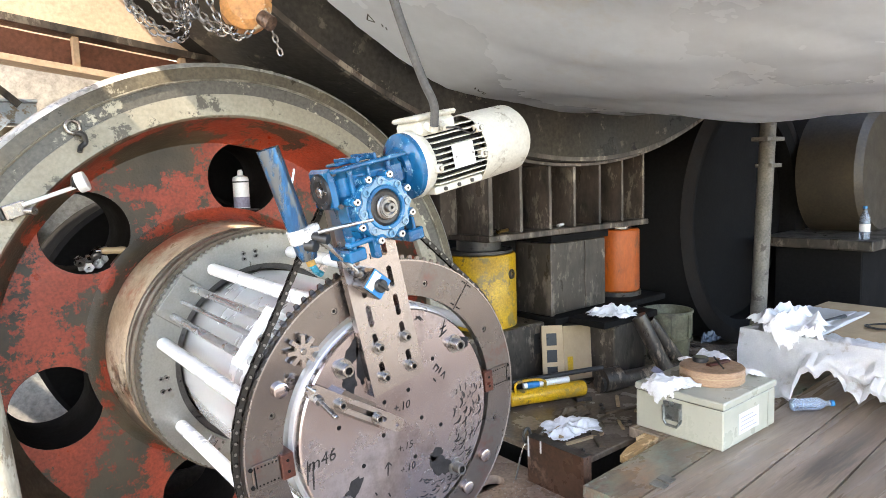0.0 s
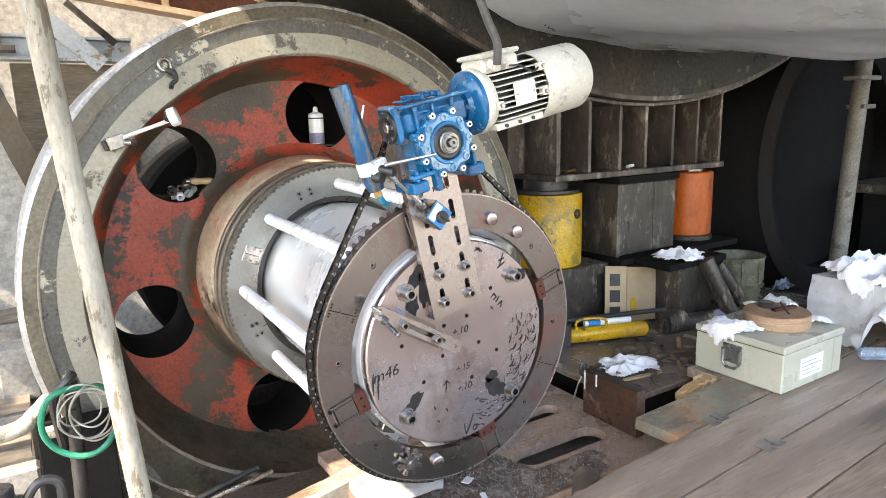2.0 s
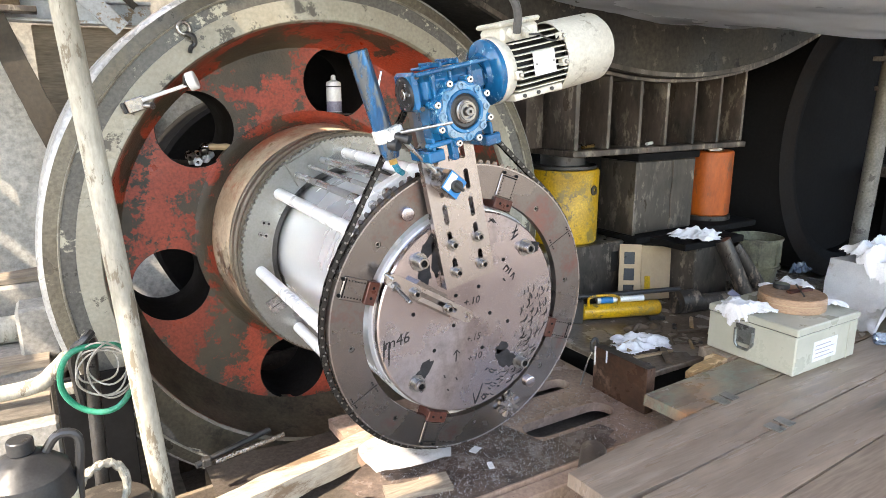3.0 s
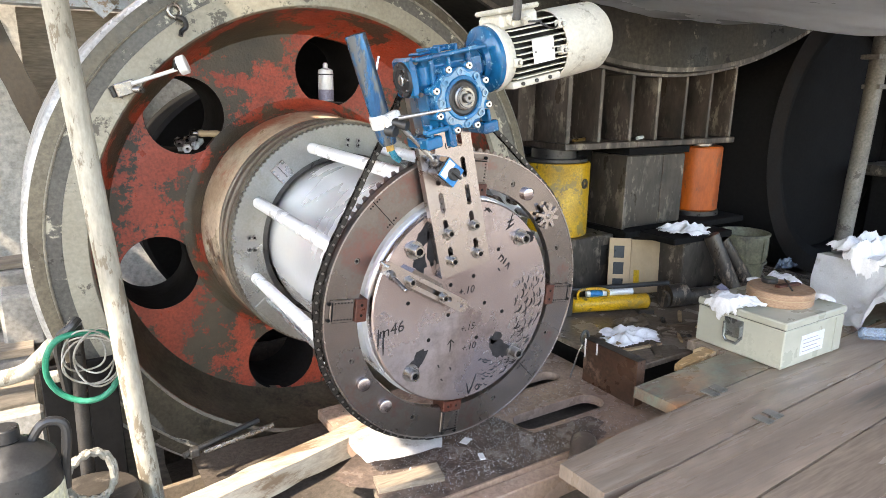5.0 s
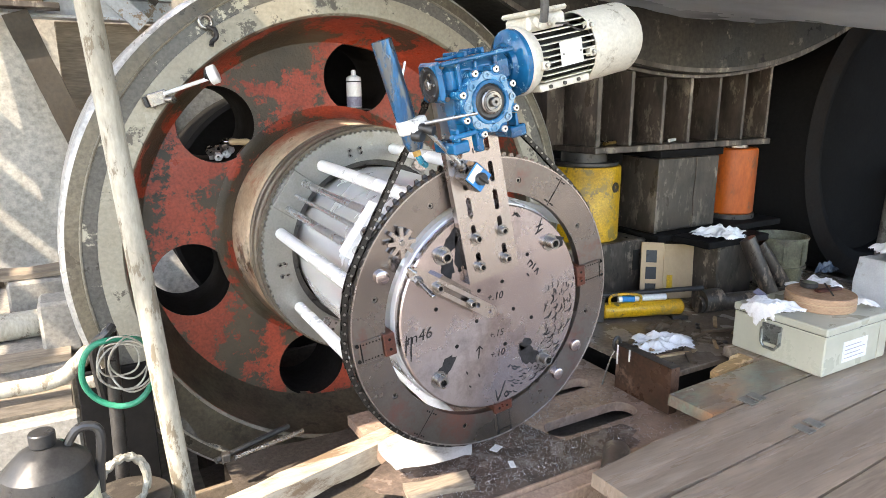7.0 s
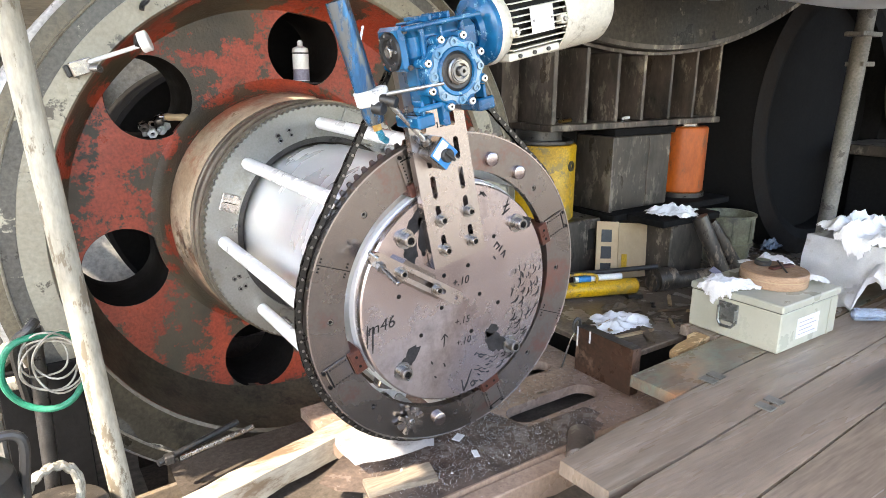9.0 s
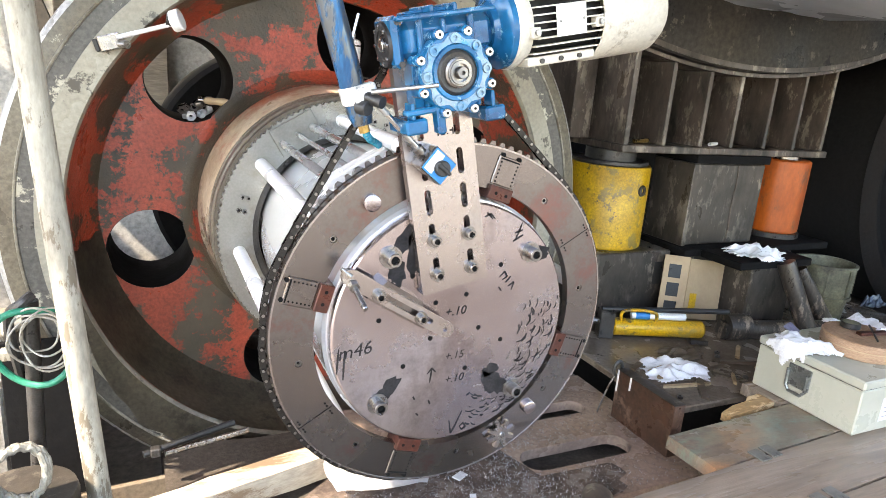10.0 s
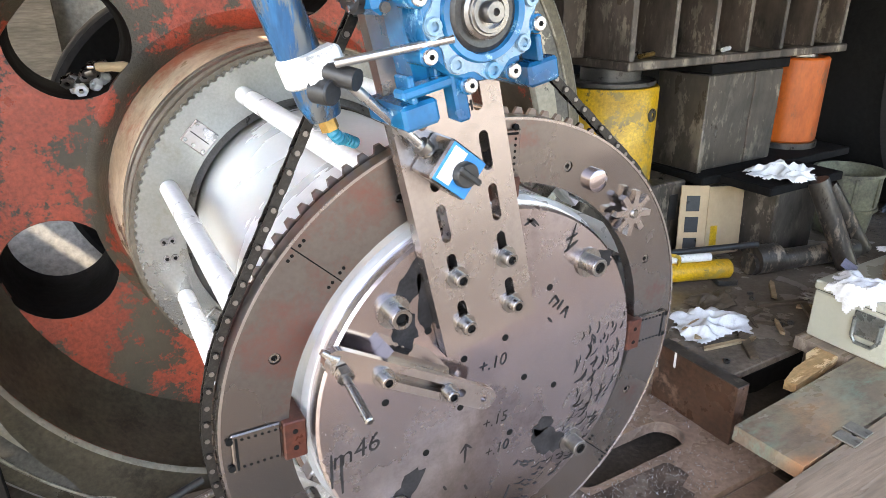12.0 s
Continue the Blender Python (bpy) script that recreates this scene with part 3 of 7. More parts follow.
def build_roller():
    r = empty_thing("support_roller", (AX, 1.3, RZ - 1.06), "large red and cream painted kiln support roller with six holes", "roller")
    c = (AX, 0, RZ)
    part("rim", lathe([(0.863, 1.015), (0.871, 1.0), (0.945, 1.0), (0.945, 1.20), (0.863, 1.20)], c, seg=160, closed=True), M["rim"], r, "cream painted rim face with grease patches")
    part("flaked_band", lathe([(0.9455, 1.0015), (0.991, 1.0015), (0.991, 1.20), (0.9455, 1.20)], c, seg=160, closed=True), M["rim_flaked"], r, "dark rim band with flaking cream paint")
    part("edge_line", lathe([(0.9915, 0.998), (0.994, 0.9965), (0.998, 0.9965), (1.0, 0.999), (1.0, 1.05), (0.9915, 1.05)], c, seg=160, closed=True), M["ridge"], r, "bright worn ridge")
    part("tread", lathe([(1.0005, 1.003), (1.042, 1.010), (1.042, 1.60), (0.92, 1.60), (0.92, 1.205), (1.0005, 1.205)], c, seg=160, closed=True), M["rim_dark"], r, "dark oiled bevel and tread")
    part("edge_band", lathe([(1.0425, 1.012), (1.053, 1.02), (1.062, 1.045), (1.064, 1.60), (1.0425, 1.60)], c, seg=160, closed=True), M["tread"], r, "worn steel edge, sunlight put into its pale colour")
    part("inner_band", lathe([(0.785, 1.2685), (0.802, 1.248), (0.82, 1.208), (0.838, 1.152), (0.852, 1.09), (0.8625, 1.02), (0.8625, 1.30), (0.785, 1.30)], c, seg=160, closed=True), M["red_web"], r, "red and dark slope inside the rim")
    # skins of brown grease run onto the lower rim and slope, with painted-in shade
    bm = bmesh.new()
    slope = [(0.783, 1.2665), (0.800, 1.245), (0.818, 1.205), (0.836, 1.150), (0.850, 1.088), (0.8605, 1.018)]
    rows = []
    for k in range(121):
        row = []
        for i, (q, y) in enumerate(slope):
            th = radians(186 + 168 * k / 120 + 4 * noise.noise((k * 0.35, i * 0.9, 2)) * (1 if k in (0, 120) else 0.2))
            row.append(bm.verts.new((AX + q * math.cos(th), y, RZ + q * math.sin(th))))
        rows.append(row)
    for p, q in zip(rows, rows[1:]):
        for i in range(5):
            bm.faces.new((p[i], p[i + 1], q[i + 1], q[i]))
    bmesh.ops.solidify(bm, geom=bm.faces[:], thickness=0.001)
    part("grease_skin", bm, M["rim_grease"], r, "dried brown grease inside the rim, darkened with shade")
    bm = bmesh.new()
    rows = []
    for k in range(121):
        th = radians(196 + 150 * k / 120)
        edge = min(1.0, (k + 2) / 26, (122 - k) / 26)
        lo, hi = 0.8705, 0.8705 + (0.111 + 0.016 * noise.noise((k * 0.22, 4, 0))) * max(0.03, edge)
        rows.append([bm.verts.new((AX + q * math.cos(th), 0.9985 - 0.001 * noise.noise((k * 0.4, q * 40, 0)), RZ + q * math.sin(th))) for q in (lo, (lo + hi) / 2, hi)])
    for p, q in zip(rows, rows[1:]):
        for i in range(2):
            bm.faces.new((p[i], p[i + 1], q[i + 1], q[i]))
    bmesh.ops.solidify(bm, geom=bm.faces[:], thickness=0.001)
    part("grease_skin", bm, M["rim_grease"], r, "dried brown grease on the lower rim, darkened with shade")
    holes = [(18, 0.65), (79, 0.655), (136, 0.662), (194.2, 0.64), (257, 0.64), (316, 0.64)]
    at = [(AX + q * math.cos(radians(a)), RZ + q * math.sin(radians(a))) for a, q in holes]
    web = sheet_plate(oval(0, 0, 0.861, 96), [oval(x - AX, z - RZ, 0.150, 40) for x, z in at] + [oval(0, 0, 0.42, 64)], 0.16, front(AX, 1.43, RZ))
    part("web", web, M["red_web"], r, "red paint flaking off dark metal")
    # sleeves painted near-black to hold the depth shade of the holes
    for x, z in at:
        part("hole_sleeve", lathe([(0.1470, 1.281), (0.1470, 1.62), (0.1496, 1.62), (0.1496, 1.2715), (0.1488, 1.2715)], (x, 0, z), seg=40, closed=True), M["rim_inside"], r, "hole sleeve, coloured near-black for the shade inside")
    c, ax = (AX, 0, AZ), (0, 1, RISE)
    h = (AX, 0, RZ + 0.012)
    part("hub", lathe([(0.38, 0.977), (0.436, 0.979), (0.443, 0.99), (0.446, 1.04), (0.450, 1.10), (0.456, 1.15), (0.464, 1.19), (0.44, 1.30), (0.38, 1.30)], h, seg=128, closed=True), M["hub"], r, "rubbed tan and rust red hub")
    part("hub_fillet", lathe([(0.4643, 1.1905), (0.472, 1.218), (0.483, 1.242), (0.497, 1.259), (0.515, 1.2685), (0.515, 1.30), (0.44, 1.302)], h, seg=128, closed=True), M["red_web"], r)
    part("collar", lathe([(0.30, 0.890), (0.440, 0.890), (0.448, 0.90), (0.448, 0.935), (0.440, 0.941), (0.440, 0.951), (0.447, 0.957), (0.447, 0.975), (0.30, 0.975)], c, ax, 96, closed=True), M["collar"], r, "oily brown collar")
    part("journal", lathe([(0, 0.032), (0.296, 0.032), (0.303, 0.04), (0.303, 0.80), (0.295, 0.81), (0.295, 0.889), (0.0, 0.889)], c, ax, 160), M["journal"], r, "machined journal with sky glare in its pale colour")
    # blocker added behind the roller, sized so the holes look dark
    b = empty_thing("hole_blocker", (AX, 2.1, -0.62), "near-black blocker added behind the roller holes in place of shade", "bearing pedestal")
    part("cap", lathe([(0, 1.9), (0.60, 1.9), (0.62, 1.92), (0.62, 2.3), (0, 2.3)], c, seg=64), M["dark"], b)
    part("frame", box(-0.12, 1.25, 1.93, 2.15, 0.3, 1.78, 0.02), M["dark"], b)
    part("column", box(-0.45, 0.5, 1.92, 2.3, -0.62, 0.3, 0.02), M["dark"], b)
    # second roller: deep shade under the kiln painted in as near-black
    s = empty_thing("support_roller", (4.28, 1.3, -0.1), "second support roller with a worn rim, coloured near-black for shade", "roller")
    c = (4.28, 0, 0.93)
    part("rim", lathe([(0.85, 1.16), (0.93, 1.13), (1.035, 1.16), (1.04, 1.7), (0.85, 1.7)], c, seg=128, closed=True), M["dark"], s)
    part("edge_band", lathe([(0.925, 1.128), (0.95, 1.126), (1.045, 1.152), (1.036, 1.158)], c, seg=128, closed=True), M["rim_inside"], s, "worn edge, coloured near-black for shade")
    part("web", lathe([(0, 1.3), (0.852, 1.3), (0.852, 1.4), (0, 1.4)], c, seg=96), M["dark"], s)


LIFT = math.degrees(math.atan(RISE))


def polar(r, deg, y):
    return Vector((AX + r * math.cos(radians(deg)), y, AZ + r * math.sin(radians(deg))))


def radial(deg, r, y):
    """Plate space at a place on a ring: x outward, y along the turn, z towards the viewer."""
    return Matrix.Translation(polar(r, deg, y)) @ front(0, 0, 0, deg)


def pbox(x0, x1, y0, y1, z0, z1, m, bevel=0.002, bm=None):
    return box(x0, x1, y0, y1, z0, z1, bevel, bm, m)


def screw(m, r, h, name, parent, washer=0.0):
    """A socket-head screw standing on the plate space m, with a washer and a dark socket."""
    at = m.to_translation()
    ax = (m.to_3x3() @ Vector((0, 0, 1))).normalized()
    prof = [(0.62 * r, h - 0.5 * r), (0.62 * r, h), (r - 0.001, h), (r, h - 0.001), (r, 0), (0, 0)]
    base = 0.0
    if washer:
        base = 0.004
        prof = [(p, q + base) for p, q in prof[:-2]] + [(r, base), (washer, base), (washer, 0), (0, 0)]
    s = part(name, lathe(prof, at, ax, 20), M["steel"], parent, "bright socket-head bolt")
    part("socket", lathe([(0, base + h - 0.5 * r + 0.0005), (0.615 * r, base + h - 0.5 * r + 0.0005), (0.615 * r, base + h - 0.5 * r - 0.001), (0, base + h - 0.5 * r - 0.001)], at, ax, 6), M["hole"], s)
    return s


def build_turning_frame():
    f = empty_thing("turning_frame", (AX, 0, AZ), "rotating steel ring frame with tie rods round the journal", "lathe frame")
    holes = []
    for a in RODS:
        th = radians(TURN0 + a)
        holes.append(oval(0.361 * math.cos(th), 0.361 * math.sin(th), 0.0085, 14))
    ring = sheet_plate(oval(0, 0, 0.421, 144), [oval(0, 0, 0.326, 144)] + holes, 0.022, front(AX, 0.042, AZ))
    part("front_ring", ring, M["ring"], f, "machined steel ring with drilled holes")
    part("rim_line", lathe([(0.417, 0.0185), (0.4205, 0.0185), (0.4205, 0.0215), (0.417, 0.0215)], (AX, 0, AZ), seg=144, closed=True), M["bracket"], f, "bright turned edge")
    for a in RODS:
        so = part("sunk_screw", lathe([(0.0042, 0.0225), (0.0072, 0.0225), (0.0080, 0.0235), (0.0080, 0.034), (0.0042, 0.034)], polar(0.361, TURN0 + a, 0), seg=16, closed=True), M["steel"], f, "sunk socket-head screw")
        part("socket", lathe([(0, 0.027), (0.0041, 0.027), (0.0041, 0.030), (0, 0.030)], polar(0.361, TURN0 + a, 0), seg=6), M["hole"], so)

    def sprocket(y0, y1, r0, r1, n, inner):
        bm = bmesh.new()
        pts = []
        for k in range(n):
            for q, rr in ((0.0, r0), (0.32, r0), (0.50, r1), (0.82, r1)):
                a = 2 * math.pi * (k + q) / n
                pts.append((rr * math.cos(a), rr * math.sin(a)))
        bm.free()
        return sheet_plate(pts, [oval(0, 0, inner, 96)], y1 - y0, front(AX, y1, AZ))

    part("sprocket", sprocket(0.0465, 0.0525, 0.420, 0.430, 106, 0.34), M["ring"], f, "toothed chain sprocket")
    part("spacer", lathe([(0.34, 0.0422), (0.405, 0.0422), (0.405, 0.0463), (0.34, 0.0463)], (AX, 0, AZ), seg=96, closed=True), M["ring"], f)
    part("rear_ring", sprocket(0.835, 0.86, 0.4295, 0.434, 132, 0.326), M["rear_ring"], f, "toothed rear ring, its grey lightened with sun glare")
    part("rear_lip", lathe([(0.41, 0.861), (0.443, 0.861), (0.443, 0.885), (0.41, 0.885)], (AX, 0, AZ), seg=96, closed=True), M["collar"], f)
    # dark ring added in the bore gap to act as its shadow
    part("bore_shadow_ring", lathe([(0.306, 0.845), (0.325, 0.845), (0.325, 0.875), (0.306, 0.875)], (AX, 0, AZ), seg=96, closed=True), M["dark_steel"], f, "dark ring standing in for the shaded bore gap")
    for a in RODS:
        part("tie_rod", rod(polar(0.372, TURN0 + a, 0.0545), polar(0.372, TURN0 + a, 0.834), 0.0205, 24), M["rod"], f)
    # four clamp tabs with bronze shoes
    for k in range(4):
        a = TURN0 + 46.5 + 90 * k
        m = radial(a, 0.37, 0.0195)
        t = part("clamp_tab", pbox(-0.032, 0.034, -0.031, 0.031, 0.0, 0.004, m), M["ring"], f, "drilled steel clamp tab")
        for i in range(6):
            for s in (-1, 1):
                part("tapped_hole", lathe([(0, 0), (0.0022, 0), (0.0022, 0.001), (0, 0.001)], m @ Vector((-0.025 + 0.009 * i, 0.022 * s, 0.0036)), (0, -1, 0), 8), M["hole"], t)
        part("tab_groove", pbox(0.026, 0.0295, -0.026, 0.026, 0.0, 0.0046, m, 0.0), M["hole"], t)
        for s in (-1, 1):
            part("tab_screw", lathe([(0, 0), (0.005, 0), (0.005, 0.004), (0, 0.004)], m @ Vector((0.036, 0.022 * s, 0.0)), (0, -1, 0), 10), M["hole"], t)
        shoe = part("shoe", pbox(-0.066, -0.034, -0.031, 0.031, -0.05, 0.011, m), M["redblock"], f, "red brown bronze shoe")
        for s in (-0.6, 0.5):
            part("shoe_hole", lathe([(0, 0), (0.004, 0), (0.004, 0.001), (0, 0.001)], m @ Vector((-0.050, 0.025 * s, 0.0108)), (0, -1, 0), 8), M["hole"], shoe)
    for a in (94, 274.5):
        rm = radial(TURN0 + a, 0.366, 0.8345)
        cl = part("rear_clamp", pbox(-0.034, 0.030, -0.030, 0.030, 0, 0.007, rm), M["bracket"], f, "small bolted clamp plate")
        part("clamp_seam", pbox(-0.026, 0.024, -0.0012, 0.0012, 0.0068, 0.0073, rm, 0.0), M["hole"], cl)
        for u in (-0.026, 0.0, 0.022):
            for v in (-0.022, 0.022):
                cs = part("clamp_screw", lathe([(0, 0.003), (0.0048, 0.003), (0.0052, 0.002), (0.0052, 0), (0, 0)], rm @ Vector((u, v, 0.0071)), (0, -1, 0), 12), M["steel"], cl)
    for k in range(2):
        # butt joint across the front ring with its dowel holes
        m = radial(TURN0 + 94 + 180.5 * k, 0.372, 0.0195)
        part("ring_joint", pbox(-0.044, 0.046, -0.0009, 0.0009, 0.0002, 0.0006, m, 0.0), M["hole"], f, "fine dark joint line")
        for u in (-0.034, 0.036):
            for v in (-0.016, -0.008, 0.008, 0.016):
                part("dowel_hole", lathe([(0, 0), (0.0024, 0), (0.0024, 0.001), (0, 0.001)], m @ Vector((u, v, 0)), (0, -1, 0), 8), M["hole"], f)
    for a in (47, 139, 227.5, 319.5):
        for da in (-3.3, 3.3):
            for rr in (0.357, 0.3755):
                m = radial(TURN0 + a + da * (1 if rr > 0.37 else 1.06), rr, 0.8345)
                part("rear_bolt", lathe([(0, 0), (0.0085, 0), (0.0085, 0.006), (0.0045, 0.006), (0.0045, 0.003), (0, 0.003)], m.to_translation(), (0, -1, 0), 14), M["steel"], f)
                part("bolt_socket", lathe([(0, 0.0045), (0.0044, 0.0045), (0.0044, 0.0032), (0, 0.0032)], m.to_translation(), (0, -1, 0), 8), M["hole"], f)
    # two tool slides, with knobs; one carries the feed star
    for side in (0, 180):
        for a, r in ((-5.3, 0.0125), (11.5, 0.0125), (3.0, 0.0075)):
            part("slide_rod", rod(polar(0.372, TURN0 + side + a, 0.0545), polar(0.372, TURN0 + side + a, 0.834), r, 16), M["slide"], f)
        m = radial(TURN0 + side + 3, 0.372, 0.23)
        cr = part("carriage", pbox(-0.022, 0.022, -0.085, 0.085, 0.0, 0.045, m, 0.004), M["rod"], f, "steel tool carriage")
        part("tool_holder", pbox(-0.062, -0.018, -0.02, 0.03, 0.004, 0.04, m, 0.003), M["bracket"], cr)
        part("carriage_nut", lathe([(0, 0), (0.017, 0), (0.017, 0.03), (0, 0.03)], m @ Vector((0.0, 0.0, 0.045)), (0, -1, 0), 12), M["steel"], cr)
        part("slide_mount", pbox(-0.05, 0.045, -0.075, 0.075, 0.0, 0.008, radial(TURN0 + side + 3, 0.378, 0.8345)), M["rear_ring"], f, "dark edged slide mount")
        for a in ((16,) if side == 0 else (-8, 8.5)):
            kn = part("knob", lathe([(0, 0.013), (0.015, 0.013), (0.0185, 0.011), (0.0185, 0), (0, 0)], polar(0.361, TURN0 + side + a, 0.02), (0, -1, 0), 28), M["plate"], f, "turned steel knob")
    star = []
    for k in range(8):
        for q, rr in ((-0.16, 0.039), (0.16, 0.039), (0.36, 0.019), (0.64, 0.019)):
            th = 2 * math.pi * (k + q) / 8
            star.append((rr * math.cos(th), rr * math.sin(th)))
    sp = polar(0.361, TURN0, 0.012)
    part("star_wheel", sheet_plate(star, [], 0.012, front(sp.x, sp.y, sp.z)), M["bracket"], f, "bright eight-pointed feed star wheel")
    part("star_hub", lathe([(0, 0.022), (0.006, 0.022), (0.008, 0.02), (0.008, 0), (0, 0)], sp + Vector((0, 0.006, 0)), (0, -1, 0), 16), M["steel"], f)
    f.matrix_basis = pose(AX, 0, AZ, LIFT, 0, 0)
    return f


CHAIN_Y, BIG, SMALL = 0.0495, 0.430, 0.070
GEAR = Vector((-0.112, 0.0, 1.251))
N_LINKS = 116


def chain_track():
    """Length of the loop, and a function from length to place and heading in the chain's plane."""
    c0, c1 = Vector((AX, AZ)), Vector((GEAR.x, GEAR.z))
    d = c1 - c0
    base, off = math.atan2(d.y, d.x), math.acos((BIG - SMALL) / d.length)
    left, right = base + off, base - off
    arc0, span, arc1 = BIG * (2 * math.pi - 2 * off), math.sqrt(d.length ** 2 - (BIG - SMALL) ** 2), SMALL * 2 * off
    total = arc0 + arc1 + 2 * span

    def at(s):
        s %= total
        if s < arc0:
            a = left + s / BIG
            return c0 + BIG * Vector((math.cos(a), math.sin(a))), a + math.pi / 2
        s -= arc0
        if s < span:
            p, q = c0 + BIG * Vector((math.cos(right), math.sin(right))), c1 + SMALL * Vector((math.cos(right), math.sin(right)))
            return p.lerp(q, s / span), right + math.pi / 2
        s -= span
        if s < arc1:
            a = right + s / SMALL
            return c1 + SMALL * Vector((math.cos(a), math.sin(a))), a + math.pi / 2
        s -= arc1
        p, q = c1 + SMALL * Vector((math.cos(left), math.sin(left))), c0 + BIG * Vector((math.cos(left), math.sin(left)))
        return p.lerp(q, s / span), left + math.pi / 2

    return total, at


TRACK, TRACK_AT = chain_track()


def link_pose(k, t):
    p, h = TRACK_AT(TRACK * k / N_LINKS + BIG * radians(SPEED) * t)
    return pose(p.x, 0, p.y, 0, -math.degrees(h), 0)


def build_chain():
    ch = empty_thing("drive_chain", (0, CHAIN_Y, 0), "black oiled roller chain driving the ring", "chain")
    pitch = TRACK / N_LINKS
    meshes = []
    for wide in (0.0048, 0.0072):
        bm = bmesh.new()
        for s in (-1, 1):
            sheet_plate(slot(0, 0, pitch + 0.0105, 0.0125), [], 0.002, pose(0, s * wide, 0, 90, 0, 0), bm)
        for x in (-pitch / 2, pitch / 2):
            rod((x, -wide - 0.0032, 0), (x, wide + 0.0032, 0), 0.0036, 8, bm)
        me = finish(bm, "chain_link", M["chain"])
        me.materials.append(M["steel"])
        for p in me.polygons:
            if all(abs(me.vertices[i].co.y) > wide + 0.0021 for i in p.vertices):
                p.material_index = 1
        meshes.append(me)
    links = []
    for k in range(N_LINKS):
        ob = new("chain_link", meshes[k % 2])
        ob.parent = ch
        ob.matrix_basis = link_pose(k, 0)
        links.append(ob)
    ch.matrix_basis = pose(AX, 0, AZ, LIFT, 0, 0) @ pose(-AX, CHAIN_Y, -AZ)
    return links


def build_end_plate():
    e = empty_thing("end_plate", (AX, 0, AZ), "brushed steel end plate with black marker notes", "end plate")
    part("disc", lathe([(0, 0), (0.289, 0), (0.293, 0.004), (0.293, 0.03), (0, 0.03)], (AX, 0, AZ), seg=160), M["plate"], e)
    for x, z in ((-0.175, 0.861), (0.176, 0.857), (-0.187, 0.516), (0.166, 0.506)):
        screw(front(x, 0, z), 0.0155, 0.026, "bolt", e, 0.025)
    for x, z in ((-0.121, 0.815), (-0.06, 0.748), (0.016, 0.763), (-0.194, 0.717), (0.056, 0.677), (0.03, 0.576), (-0.067, 0.662), (0.10, 0.83), (-0.13, 0.60), (0.12, 0.64)):
        part("drilled_hole", lathe([(0, -0.0006), (0.0058, -0.0006), (0.0058, 0.001), (0, 0.001)], (x, 0, z), seg=14), M["hole"], e)

    def ribbon(pts, w, name, bm=None, y=-0.0007):
        bm = bm or bmesh.new()
        p = [Vector(q) for q in pts]
        rows = []
        for i, q in enumerate(p):
            d = (p[min(i + 1, len(p) - 1)] - p[max(i - 1, 0)]).normalized()
            s = Vector((-d.y, d.x)) * w * (0.35 + 0.65 * math.sin(math.pi * (i + 0.5) / len(p)))
            rows.append((bm.verts.new((q.x + s.x, y, q.y + s.y)), bm.verts.new((q.x - s.x, y, q.y - s.y))))
        for a, b in zip(rows, rows[1:]):
            bm.faces.new((a[0], b[0], b[1], a[1]))
        return bm

    rng = random.Random(5)
    # smeared dye beside the bolts
    for cx, cz, ang, ln_, wd in ((-0.150, 0.89, 62, 0.085, 0.017), (-0.16, 0.83, 100, 0.07, 0.020), (-0.125, 0.86, 95, 0.09, 0.012), (0.205, 0.853, 15, 0.05, 0.018), (-0.165, 0.545, 45, 0.075, 0.019), (0.115, 0.525, 140, 0.085, 0.026), (0.10, 0.56, 20, 0.05, 0.015)):
        bm = bmesh.new()
        th = radians(ang)
        n = 26
        vs = []
        for k in range(n):
            a = 2 * math.pi * k / n
            rr = 1 + 0.45 * noise.noise((math.cos(a) * 2.2 + cx * 50, math.sin(a) * 2.2, cz * 40))
            u, v = 0.5 * ln_ * math.cos(a) * rr, 0.5 * 2 * wd * math.sin(a) * rr
            vs.append(bm.verts.new((cx + u * math.cos(th) - v * math.sin(th), -0.0005, cz + u * math.sin(th) + v * math.cos(th))))
        bm.faces.new(vs)
        part("dye_smear", bm, M["dye"], e, "dark dye smear")
    # scratched marking-out strokes
    bm = bmesh.new()
    for k in range(150):
        a, rr = radians(rng.uniform(-78, 12)), 0.288 * math.sqrt(rng.uniform(0.32, 0.97))
        if rr < 0.16 + 0.05 * abs(math.sin(a * 2)):
            continue
        x, z = AX + rr * math.cos(a), AZ + rr * math.sin(a)
        h = a + math.pi / 2 + rng.uniform(-0.9, 0.4)
        ln_ = rng.uniform(0.008, 0.03)
        ribbon([(x + math.cos(h + 0.3 * (q - 1)) * ln_ * (q - 1) * 0.5, z + math.sin(h + 0.3 * (q - 1)) * ln_ * (q - 1) * 0.5) for q in range(3)], rng.uniform(0.0006, 0.0024), "s", bm)
    part("marker_stroke", bm, M["dye"], e, "rubbed black marker strokes")
    bm = bmesh.new()
    for k in range(45):
        a, rr = radians(rng.uniform(-70, -5)), rng.uniform(0.17, 0.285)
        x, z = AX + rr * math.cos(a), AZ + rr * math.sin(a)
        h = a + math.pi / 2 + rng.uniform(-0.6, 0.2)
        ln_ = rng.uniform(0.01, 0.035)
        ribbon([(x + math.cos(h) * ln_ * (q - 1) * 0.5, z + math.sin(h) * ln_ * (q - 1) * 0.5) for q in range(3)], rng.uniform(0.001, 0.0035), "s", bm, -0.0004)
    part("wiped_stroke", bm, M["bracket"], e, "bright wiped streaks")
